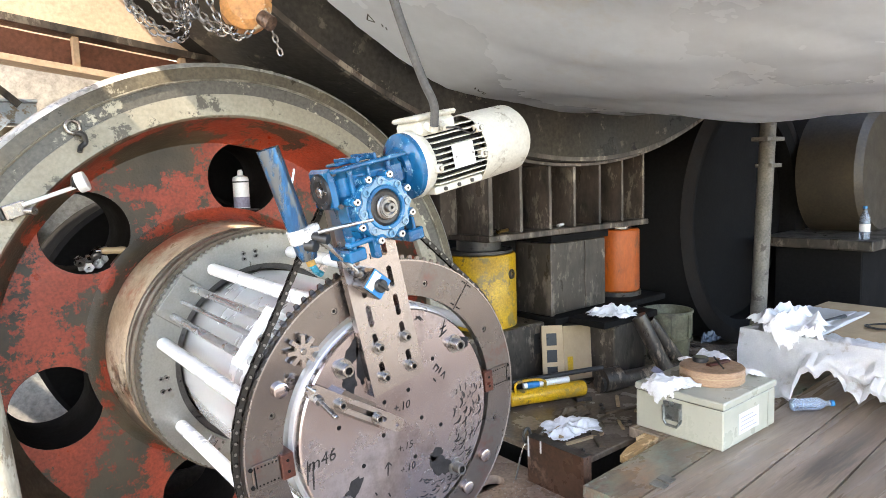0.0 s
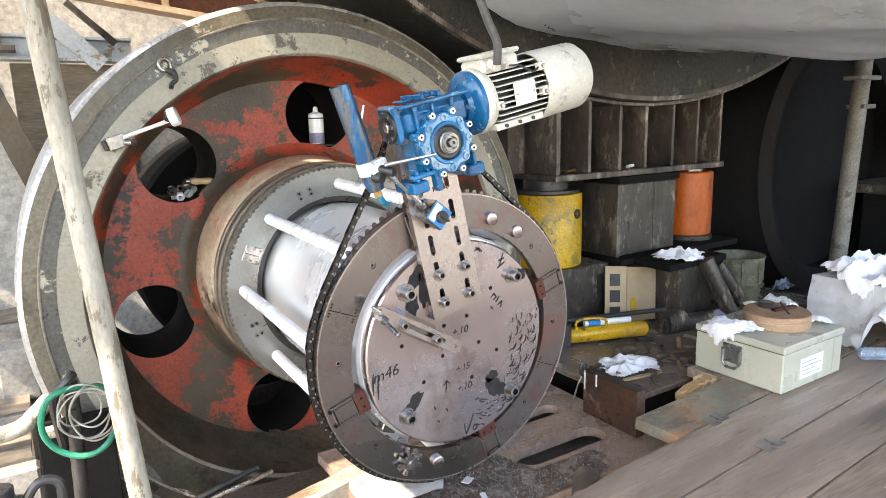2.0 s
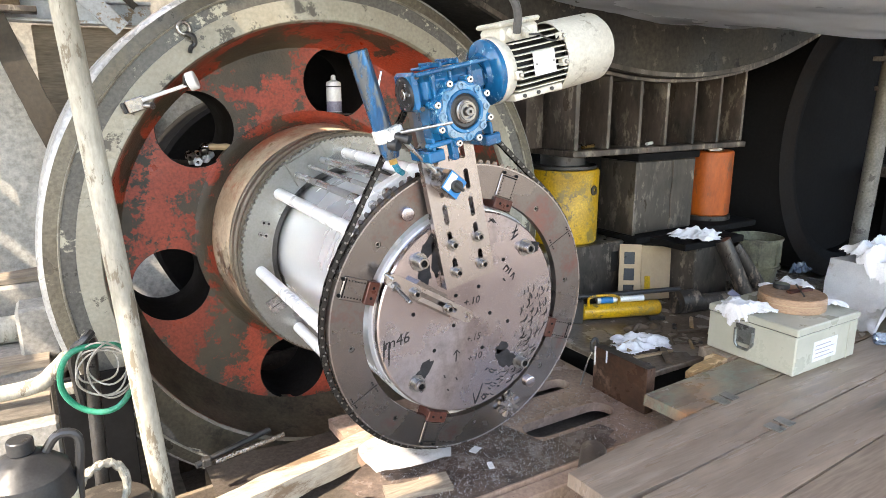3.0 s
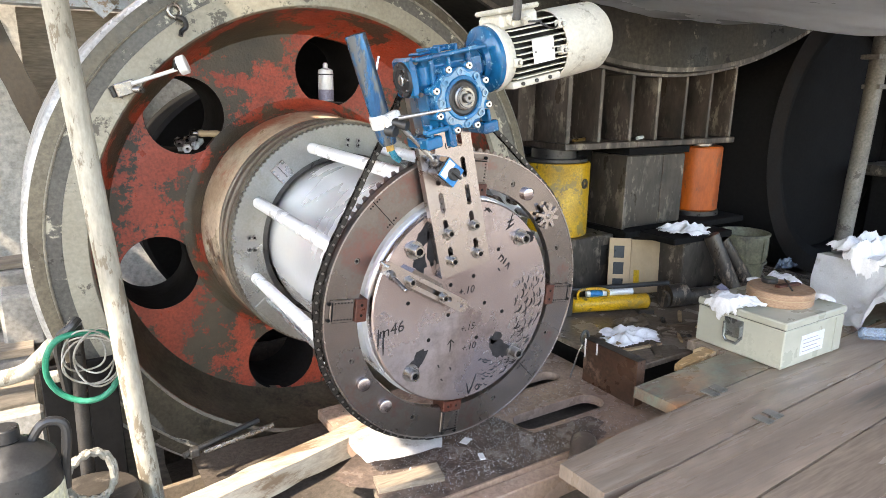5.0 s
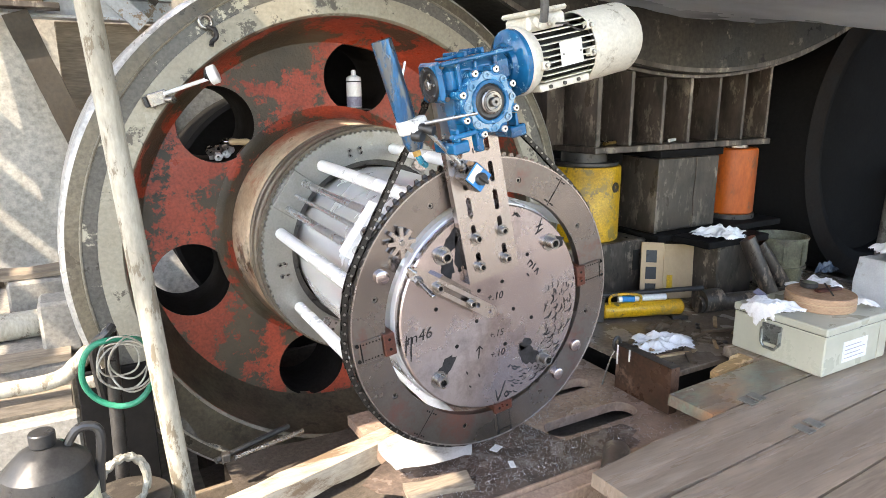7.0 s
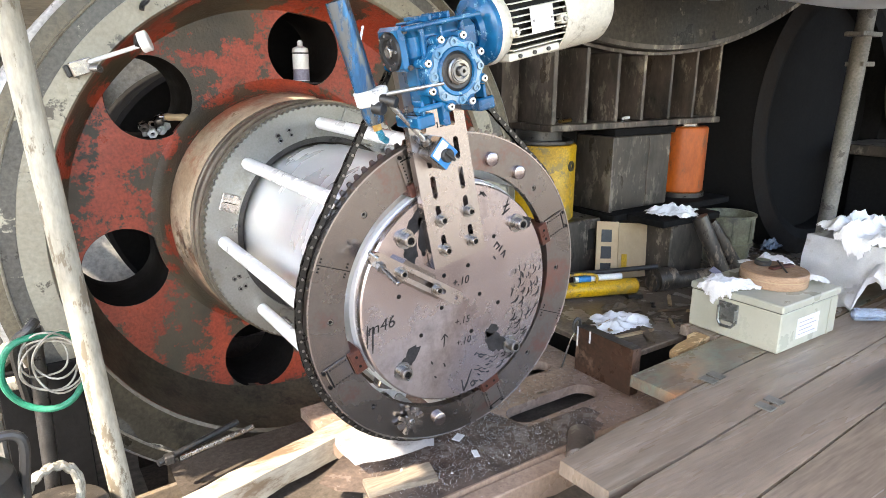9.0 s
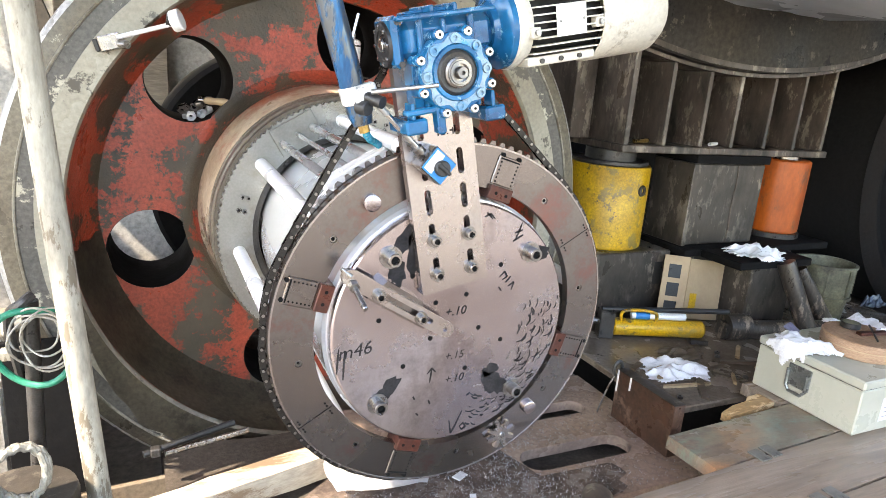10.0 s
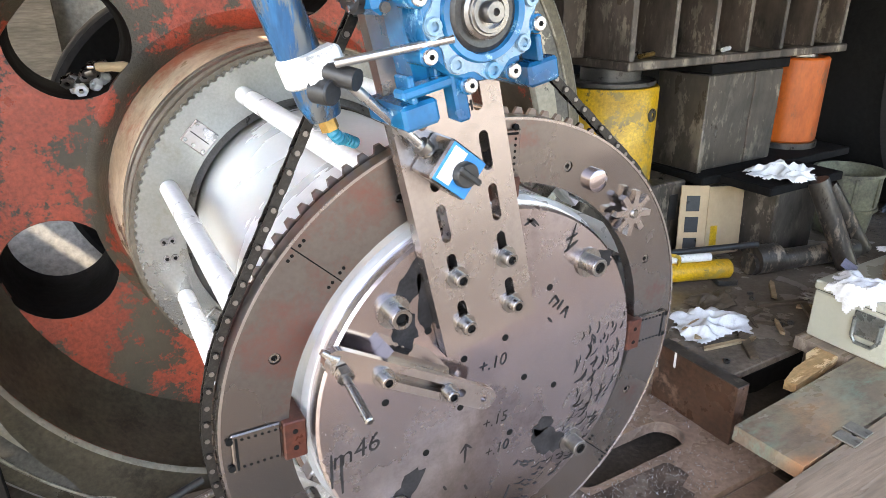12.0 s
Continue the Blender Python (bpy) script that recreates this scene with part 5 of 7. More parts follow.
def build_saddle():
    s = empty_thing("saddle_beam", (2.2, 1.3, 0.96), "grimy brown ribbed steel saddle under the kiln", "saddle")
    part("base_flange", box(1.435, 2.92, 1.2, 1.95, 0.955, 0.992, 0.005), M["saddle"], s)
    part("back_plate", box(1.46, 2.9, 1.62, 1.65, 0.993, 1.36, 0.003), M["saddle"], s)

    def wedge(x0, x1, y0, y1, name):
        bm = bmesh.new()
        vs = [bm.verts.new((x, y, z)) for x in (x0, x1) for y in (y0, y1) for z in (0.993, shell_z(x) - 0.024)]
        for f in ((0, 1, 3, 2), (4, 6, 7, 5), (0, 4, 5, 1), (2, 3, 7, 6), (0, 2, 6, 4), (1, 5, 7, 3)):
            bm.faces.new([vs[i] for i in f])
        bmesh.ops.bevel(bm, geom=bm.edges[:], offset=0.003, segments=1, affect="EDGES")
        part(name, bm, M["saddle"], s)

    for x in (1.70, 1.945, 2.165, 2.41, 2.645, 2.88):
        wedge(x - 0.012, x + 0.012, 1.215, 1.619, "rib")
    wedge(1.445, 1.475, 1.21, 1.94, "end_plate")
    wedge(1.30, 1.42, 1.45, 1.80, "side_bracket")
    wedge(2.50, 2.60, 1.40, 1.44, "stiffener")
    bm = bmesh.new()
    rows = []
    for k in range(41):
        x = 1.28 + 2.22 * k / 40
        rows.append([bm.verts.new((x, y, shell_z(x) - d)) for y, d in ((1.205, 0.004), (1.95, 0.004), (1.95, 0.022), (1.205, 0.022))])
    for a, b in zip(rows, rows[1:]):
        for i in range(4):
            bm.faces.new((a[i], a[(i + 1) % 4], b[(i + 1) % 4], b[i]))
    bm.faces.new(rows[0])
    bm.faces.new(rows[-1])
    part("curved_flange", bm, M["saddle"], s, "curved top flange")
    for x, y, ln_, mt in ((1.60, 1.26, 0.10, "brass"), (1.66, 1.30, 0.12, "steel"), (2.08, 1.25, 0.07, "rod"), (1.56, 1.30, 0.08, "steel")):
        solo("loose_bolt", rod((x - ln_ / 2, y, 1.004), (x + ln_ / 2, y + 0.02, 1.008), 0.010, 8), M[mt], "loose metal bolt lying in the saddle", "bolt", group="loose bolts in the saddle")
    j = empty_thing("hydraulic_jack", (1.55, 1.42, 0.455), "chipped yellow hydraulic jack on a steel block", "jack")
    c = (1.55, 1.42, 0)
    body = part("body", lathe([(0, 0.458), (0.205, 0.458), (0.212, 0.466), (0.212, 0.868), (0.205, 0.878), (0, 0.878)], c, (0, 0, 1), 56), M["yellow"], j)
    part("top_ring", lathe([(0, 0.8785), (0.19, 0.8785), (0.195, 0.884), (0.195, 0.899), (0, 0.899)], c, (0, 0, 1), 48), M["dark_steel"], j, "dark top collar")
    part("piston", lathe([(0, 0.8995), (0.13, 0.8995), (0.13, 0.953), (0, 0.953)], c, (0, 0, 1), 32), M["dark_steel"], j, "oily piston")
    n = Vector((0.06, -0.205, 0)).normalized()
    hp = Vector((1.55, 1.42, 0.765)) + n * 0.208
    part("oil_port", lathe([(0, 0.003), (0.012, 0.003), (0.012, 0.010), (0.027, 0.010), (0.029, 0.006), (0.029, 0), (0, 0)], hp, n, 24), M["dark_steel"], body, "dark oil port")
    k = empty_thing("hydraulic_jack", (2.78, 1.36, 0.5), "orange hydraulic jack on a steel block", "jack")
    part("body", rod((2.78, 1.36, 0.505), (2.78, 1.36, 0.93), 0.15, 40, chamfer=0.01), M["orange"], k)
    part("piston", rod((2.78, 1.36, 0.9305), (2.78, 1.36, 0.9545), 0.09, 28), M["steel"], k)
    part("foot", rod((2.78, 1.36, 0.475), (2.78, 1.36, 0.5045), 0.16, 32), M["dark_steel"], k)
    b = empty_thing("steel_block", (2.15, 1.2, 0.475), "grey steel support block with a welded seam", "support block")
    part("block", box(1.93, 2.44, 1.20, 1.65, 0.476, 0.91, 0.008), M["block"], b)
    part("weld_seam", tube([(2.235 + 0.004 * math.sin(q), 1.199, 0.48 + 0.042 * q) for q in range(11)], 0.006, 6), M["saddle"], b, "raised weld seam")
    part("edge_flange", box(1.90, 1.929, 1.18, 1.62, 0.476, 0.91, 0.004), M["block"], b)
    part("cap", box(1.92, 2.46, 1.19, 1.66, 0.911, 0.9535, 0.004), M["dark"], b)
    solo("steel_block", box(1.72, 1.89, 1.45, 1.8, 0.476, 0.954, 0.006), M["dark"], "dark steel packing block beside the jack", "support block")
    sb = empty_thing("steel_block", (1.5, 1.4, -0.1), "dark steel block under the yellow jack", "support block")
    part("block", box(1.22, 1.84, 1.18, 1.78, -0.12, 0.457, 0.008), M["block"], sb)
    part("lifting_slot", box(1.74, 1.79, 1.177, 1.18, 0.28, 0.40, 0.0), M["black"], sb)
    sh = empty_thing("support_shelf", (2.3, 1.2, -0.1), "black steel shelf on stout legs under the blocks", "shelf")
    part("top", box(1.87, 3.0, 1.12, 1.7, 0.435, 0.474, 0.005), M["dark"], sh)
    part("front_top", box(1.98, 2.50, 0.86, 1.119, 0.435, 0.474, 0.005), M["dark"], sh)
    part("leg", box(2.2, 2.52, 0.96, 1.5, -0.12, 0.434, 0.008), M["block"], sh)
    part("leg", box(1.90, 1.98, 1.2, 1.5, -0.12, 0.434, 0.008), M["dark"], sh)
    for (a, b_, r) in (((2.27, 0.84, 0.472), (2.40, 0.70, 0.08), 0.045), ((2.46, 0.90, 0.41), (2.66, 0.78, 0.08), 0.042), ((1.98, 0.905, 0.11), (2.56, 0.77, 0.11), 0.048)):
        solo("steel_pipe", rod(a, b_, r, 20), M["pipe"], "greasy black steel pipe lying by the shelf", "pipe", group="greasy pipes by the shelf")
    solo("pipe_collar", rod((2.0, 0.90, 0.127), (2.12, 0.872, 0.127), 0.066, 20), M["pipe"], "heavy black collar on a pipe", "collar")
    bx, by = 2.91, 1.05
    bk = empty_thing("bucket", (bx, by, 0.06), "dirty olive plastic bucket on the oily platform", "bucket")
    part("shell", lathe([(0, 0.061), (0.135, 0.061), (0.148, 0.20), (0.153, 0.204), (0.157, 0.37), (0.166, 0.372), (0.166, 0.385), (0.15, 0.385), (0.135, 0.09), (0, 0.09)], (bx, by, 0), (0, 0, 1), 36), M["bucket"], bk)
    for a in range(0, 360, 45):
        part("rib", pbox(-0.010, 0.010, 0.152, 0.163, 0.215, 0.366, pose(bx, by, 0, 0, 0, a)), M["bucket"], bk)
    part("band", lathe([(0.149, 0.185), (0.162, 0.187), (0.162, 0.202), (0.149, 0.203)], (bx, by, 0), (0, 0, 1), 36, closed=True), M["bucket"], bk)
    cb = empty_thing("cardboard_box", (1.95, 1.05, 0.06), "torn brown cardboard carton leaning on a block", "cardboard box")
    m = pose(1.92, 1.06, 0.100, -8, 9, 6)
    part("panel", pbox(-0.062, 0.23, -0.004, 0.004, 0.012, 0.33, m, 0.001), M["card"], cb)
    fm = m @ pose(-0.066, 0, 0, 0, 0, -20)
    part("flap", pbox(-0.145, 0.0, -0.003, 0.003, 0.0, 0.335, fm, 0.001), M["card"], cb)
    for z in (0.03, 0.125, 0.22):
        part("printed_bar", pbox(-0.115, -0.045, -0.0045, -0.0035, z, z + 0.07, fm, 0.0), M["black"], cb, "black printed bar")
    part("printed_patch", pbox(-0.03, 0.025, -0.0055, -0.0045, 0.06, 0.15, m, 0.0), M["yellow"], cb, "yellow printed patch")
    pt = empty_thing("low_platform", (1.9, 0.85, -0.1), "black oily steel platform", "platform")
    part("top", box(1.16, 3.4, 0.40, 1.17, 0.03, 0.06, 0.004), M["dark_oil"], pt)
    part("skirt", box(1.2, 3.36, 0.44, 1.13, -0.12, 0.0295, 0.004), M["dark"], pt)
    hp_ = empty_thing("hand_pump", (1.65, 0.98, 0.06), "yellow hydraulic hand pump with a black handle", "hand pump")
    turn = Matrix.Translation((1.85, 0.90, 0)) @ pose(0, 0, 0, 0, 0, -25.6) @ Matrix.Translation((-1.82, -0.88, 0))

    def pump_part(name, bm, material, parent, label=""):
        bmesh.ops.transform(bm, matrix=turn, verts=bm.verts)
        return part(name, bm, material, parent, label)

    pump_part("barrel", rod((1.36, 0.86, 0.115), (1.82, 0.88, 0.125), 0.043, 24, chamfer=0.012), M["yellow"], hp_)
    pump_part("head", box(1.29, 1.365, 0.82, 0.90, 0.061, 0.20, 0.006), M["dark_steel"], hp_)
    pump_part("sleeve", rod((1.45, 0.865, 0.178), (1.72, 0.875, 0.184), 0.018, 16), M["rod"], hp_, "silver sleeve")
    pump_part("sleeve_label", rod((1.47, 0.8655, 0.178), (1.54, 0.868, 0.1795), 0.0186, 16), M["blue_flat"], hp_, "blue label")
    pump_part("handle", rod((1.3, 0.85, 0.205), (1.95, 0.92, 0.215), 0.014, 12), M["black"], hp_, "long black handle")
    pump_part("strap", tube(spline([(1.40, 0.845, 0.15), (1.40, 0.84, 0.20), (1.47, 0.84, 0.215), (1.56, 0.84, 0.205), (1.57, 0.845, 0.16)], 5), 0.008, 8), M["yellow"], hp_)
    pump_part("foot", box(1.75, 1.84, 0.83, 0.93, 0.061, 0.085, 0.003), M["dark_steel"], hp_)
    pump_part("fitting", rod((1.24, 0.85, 0.14), (1.289, 0.855, 0.14), 0.016, 8), M["steel"], hp_)


def rag(name, at, sx, sy, h, seed, label, n=44):
    def z(x, y):
        u, v = (x - at[0]) / sx, (y - at[1]) / sy
        k = max(0.0, 1 - (u * u + v * v) ** 1.0 * 0.9)
        fold = 0.5 + 0.55 * noise.noise((u * 1.7 + seed, v * 1.7, seed)) + 0.32 * noise.noise((u * 3.4 - v * 1.8 + seed, v * 3.2 + u, 1)) - 0.35 * abs(noise.noise((u * 3.0 + v * 2.2 + seed, v * 2.6 - u, 4)))
        return at[2] + 0.005 + h * min(1.0, k * 1.6) * max(0.06, 0.9 * fold)
    bm = grid_sheet(at[0] - sx, at[0] + sx, at[1] - sy, at[1] + sy, n, n, z)
    bmesh.ops.delete(bm, geom=[v for v in bm.verts if math.hypot((v.co.x - at[0]) / sx, (v.co.y - at[1]) / sy) > 1.0], context="VERTS")
    for v in bm.verts:
        u, w = (v.co.x - at[0]) / sx, (v.co.y - at[1]) / sy
        r = math.hypot(u, w)
        if r > 1e-4:
            a = math.atan2(w, u)
            m_ = 0.70 + 0.38 * noise.noise((math.cos(a) * 1.5 + seed, math.sin(a) * 1.5, seed)) + 0.12 * noise.noise((math.cos(a) * 4 + seed, math.sin(a) * 4, 2))
            k = m_
            v.co.x, v.co.y = at[0] + u * sx * k, at[1] + w * sy * k
    bmesh.ops.solidify(bm, geom=bm.faces[:], thickness=0.002)
    return solo(name, bm, M["cloth"], label, "rag", at)


def drape(name, at, sx, sy, turn, h, seed, label, low_x=None, high_x=None, low_y=None, drop=0.2, n=56):
    """A crumpled cloth lying on a flat top at `at`; what reaches past an edge of the top hangs down beside it."""
    bm = bmesh.new()
    c, s = math.cos(radians(turn)), math.sin(radians(turn))
    grid = {}
    for i in range(n + 1):
        for j in range(n + 1):
            u, v = 2 * i / n - 1, 2 * j / n - 1
            a, r = math.atan2(v, u), math.hypot(u, v)
            reach = 0.78 + 0.34 * noise.noise((math.cos(a) * 1.6 + seed, math.sin(a) * 1.6, seed)) + 0.16 * noise.noise((math.cos(a) * 4.5 + seed, math.sin(a) * 4.5, 2))
            if r > reach:
                continue
            u += 0.05 * noise.noise((u * 3 + seed, v * 3, 8))
            v += 0.05 * noise.noise((u * 3 - seed, v * 3, 5))
            fold = 1 - abs(noise.noise((u * 1.5 + v * 0.9 + seed, v * 1.3, seed))) * 2.4
            crease = 1 - abs(noise.noise((u * 3.1 - v * 2.0 + seed, v * 3.4 + u, 3))) * 2.2
            edge = min(1.0, (reach - r) * 3.2)
            lift = h * (0.25 + 0.75 * edge) * max(0.05, 0.66 * fold + 0.24 * crease + 0.05 * noise.noise((u * 7, v * 7, seed)))
            x, y, z = at[0] + u * sx * c - v * sy * s, at[1] + u * sx * s + v * sy * c, at[2] + 0.003 + lift
            for lim, side, axis in ((low_x, -1, 0), (high_x, 1, 0), (low_y, -1, 1)):
                p = x if axis == 0 else y
                if lim is None or (p - lim) * side <= 0:
                    continue
                over = min(drop, (p - lim) * side)
                out = lim + side * (0.005 + 0.35 * lift + 0.006 * min(1.0, over * 30))
                z -= over
                if axis == 0:
                    x = out
                else:
                    y = out
            grid[i, j] = bm.verts.new((x, y, z))
    for i in range(n):
        for j in range(n):
            q = [grid.get(k) for k in ((i, j), (i + 1, j), (i + 1, j + 1), (i, j + 1))]
            if None not in q:
                bm.faces.new(q)
    bmesh.ops.delete(bm, geom=[v for v in bm.verts if not v.link_faces], context="VERTS")
    bmesh.ops.solidify(bm, geom=bm.faces[:], thickness=0.002)
    return solo(name, bm, M["cloth"], label, "rag", at)


DECK_TURN = 3.0


def build_deck():
    d = empty_thing("timber_deck", (1.6, -0.3, 0.10), "oily dark timber plank deck", "deck")
    R = Matrix.Translation((1.0, -0.14, 0)) @ pose(0, 0, 0, 0, 0, DECK_TURN) @ Matrix.Translation((-1.0, 0.14, 0))

    def plank(x0, x1, y0, y1, seed, end=0.03):
        bm = bmesh.new()
        n = 14
        rows = []
        for k in range(n + 1):
            u = k / n
            x = x0 + (x1 - x0) * u
            j0, j1 = 0.004 * noise.noise((x * 3, seed, 0)), 0.004 * noise.noise((x * 3, seed, 7))
            cut = end if k == 0 else 0
            rows.append([bm.verts.new((xx, y, z)) for xx, y, z in ((x, y0 + j0 + cut, 0.13), (x + (0.004 if k == 0 else 0), y1 + j1 - cut, 0.13), (x, y1 + j1 - cut, 0.085), (x, y0 + j0 + cut, 0.085))])
        for a, b in zip(rows, rows[1:]):
            for i in range(4):
                bm.faces.new((a[i], a[(i + 1) % 4], b[(i + 1) % 4], b[i]))
        bm.faces.new(rows[0])
        bm.faces.new(list(reversed(rows[-1])))
        bmesh.ops.bevel(bm, geom=[e for e in bm.edges if e.calc_face_angle(0) > 0.8], offset=0.007, segments=2, affect="EDGES")
        bmesh.ops.transform(bm, matrix=R, verts=bm.verts)
        return bm

    part("plank", plank(0.94, 4.6, -0.03, 0.17, 1, 0.0), M["deck_teal"], d, "plank with worn teal paint at the end")
    part("plank", plank(1.56, 4.6, 0.176, 0.36, 2, 0.0), M["deck"], d)
    part("plank", plank(0.30, 4.6, -0.262, -0.038, 3, 0.02), M["deck"], d)
    part("plank", plank(0.10, 4.6, -0.50, -0.27, 4, 0.02), M["deck"], d)
    part("plank", plank(-0.05, 4.6, -0.74, -0.508, 5, 0.02), M["deck"], d)
    part("plank", plank(-0.1, 4.6, -1.0, -0.748, 6, 0.02), M["deck"], d)
    for x, y1 in ((0.72, -0.06), (1.6, 0.34), (3.0, 0.34)):
        part("bearer", box(x, x + 0.09, -1.0, y1, -0.13, 0.084, 0.006, m=R), M["deck"], d)
    for x, y in ((1.14, -0.034), (1.20, -0.03), (1.11, -0.266), (1.18, -0.262)):
        solo("steel_clip", box(x - 0.022, x + 0.022, y - 0.03, y + 0.03, 0.131, 0.137, 0.001, m=R @ pose(0, 0, 0)), M["prop"], "small flat steel clip on the planks", "clip", group="clips on the deck")
    solo("wood_splinter", sheet_plate([(1.262, 0.262), (1.27, 0.226), (1.40, 0.24), (1.572, 0.262), (1.568, 0.335), (1.47, 0.325), (1.43, 0.30), (1.35, 0.29)], [], 0.03, pose(0, -0.02, 0.092)), M["split_wood"], "bright split wood at the broken plank", "splinter")
    t = empty_thing("tool_case", (1.9, 0.15, 0.13), "beige enamelled steel tool case with a chrome latch", "tool case")
    x0, x1, y0, y1 = 1.575, 2.045, -0.045, 0.378
    part("body", box(x0, x1, y0, y1, 0.132, 0.305, 0.005), M["box"], t)
    part("lid", box(x0 - 0.005, x1 + 0.005, y0 - 0.005, y1 + 0.005, 0.309, 0.342, 0.006), M["box"], t)
    part("lid_gap", box(x0 + 0.004, x1 - 0.004, y0 + 0.004, y1 - 0.004, 0.3052, 0.3088, 0.0), M["black"], t)
    la = part("latch", box(x0 - 0.008, x0 - 0.0005, 0.14, 0.235, 0.205, 0.292, 0.003), M["latch_grey"], t, "chrome latch plate")
    part("latch_loop", tube([(x0 - 0.0135, y, z) for y, z in ((0.148, 0.27), (0.148, 0.205), (0.163, 0.185), (0.212, 0.185), (0.227, 0.205), (0.227, 0.27))], 0.0065, 8), M["latch_grey"], la)
    part("paper_label", box(1.705, 1.885, y0 - 0.0018, y0 - 0.0006, 0.17, 0.262, 0.0), M["white"], t, "white paper label")
    for k in range(4):
        part("label_line", box(1.72, 1.865 - 0.03 * (k % 2), y0 - 0.0026, y0 - 0.0019, 0.186 + 0.018 * k, 0.1885 + 0.018 * k, 0.0), M["label_purple"], t, "grey line of small print")
    part("corner_post", box(x1 - 0.075, x1 - 0.068, y0 - 0.004, y0 - 0.0005, 0.134, 0.30, 0.001), M["box"], t)
    w = empty_thing("wooden_disc", (1.86, 0.17, 0.343), "round varnished wooden disc on the tool case", "wooden disc")
    part("disc", lathe([(0, 0.3425), (0.138, 0.3425), (0.142, 0.347), (0.142, 0.402), (0.138, 0.407), (0, 0.407)], (1.85, 0.157, 0), (0, 0, 1), 48), M["disc_wood"], w)
    part("groove", lathe([(0.1422, 0.376), (0.143, 0.376), (0.143, 0.380), (0.1422, 0.380)], (1.85, 0.157, 0), (0, 0, 1), 48, closed=True), M["card"], w)
    k = empty_thing("dial_gauge", (1.86, 0.19, 0.391), "small black dial gauge on the wooden disc", "gauge")
    part("case", lathe([(0, 0.4075), (0.033, 0.4075), (0.036, 0.411), (0.036, 0.427), (0.033, 0.43), (0, 0.43)], (1.87, 0.225, 0), (0, 0, 1), 28), M["black"], k)
    part("dial", lathe([(0, 0.4303), (0.029, 0.4303), (0.029, 0.4309), (0, 0.4309)], (1.87, 0.225, 0), (0, 0, 1), 24), M["bucket"], k)
    solo("red_tool", box(-0.07, 0.07, -0.014, 0.014, 0, 0.012, 0.003, m=pose(1.885, 0.145, 0.4075, 0, 0, -10)), M["redblock"], "dark red flat tool on the wooden disc", "tool")
    solo("pencil", rod((1.82, 0.085, 0.4125), (1.93, 0.19, 0.4235), 0.004, 8), M["black"], "thin black rod on the wooden disc", "rod")
    drape("rag", (1.625, 0.25, 0.342), 0.15, 0.15, 20, 0.045, 3, "crumpled white rag hanging over the tool case edge", low_x=x0 - 0.006, drop=0.10)
    drape("rag", (2.03, 0.20, 0.342), 0.17, 0.26, -8, 0.085, 8, "crumpled white rag spilling over the end of the tool case", high_x=x1 + 0.006, drop=0.16)
    drape("rag", (2.19, 0.96, 0.475), 0.23, 0.15, -6, 0.055, 5, "crumpled white rag on the black shelf")
    drape("rag", (1.43, 0.665, 0.062), 0.22, 0.15, -12, 0.05, 12, "crumpled white rag on the oily platform")
    solo("tag", box(-0.04, 0.04, -0.025, 0.025, 0, 0.003, 0.0, m=pose(1.72, 0.36, 0.362, 30, 0, 20)), M["label_purple"], "small clear plastic tag on the case", "tag")
    bt = empty_thing("water_bottle", (2.35, -0.12, 0.13), "clear blue plastic bottle lying on the planks", "bottle")
    part("bottle", lathe([(0, 0), (0.026, 0.002), (0.031, 0.012), (0.029, 0.03), (0.031, 0.05), (0.029, 0.075), (0.031, 0.10), (0.03, 0.13), (0.012, 0.165), (0.012, 0.185), (0, 0.186)], (2.25, -0.03, 0.164), (0.75, -0.66, 0.02), 20), M["bottle"], bt)
    part("cap", rod((2.390, -0.153, 0.168), (2.402, -0.163, 0.168), 0.015, 14), M["blue_flat"], bt)
    be = empty_thing("work_bench", (3.0, -0.3, 0.13), "low white painted bench with a brown board top", "bench")
    part("top", box(2.47, 3.5, -0.95, 0.28, 0.42, 0.45, 0.004), M["card"], be, "brown board top")
    for x, y in ((2.52, -0.9), (2.52, 0.23), (3.45, -0.9), (3.45, 0.23)):
        part("leg", box(x - 0.025, x + 0.025, y - 0.025, y + 0.025, 0.131, 0.419, 0.003), M["white"], be)
    part("rail", box(2.50, 2.53, -0.87, 0.20, 0.33, 0.39, 0.003), M["white"], be)
    # torn cloth over the bench edge, hanging in folds
    bm = bmesh.new()
    rows = []
    n1, n2 = 90, 24
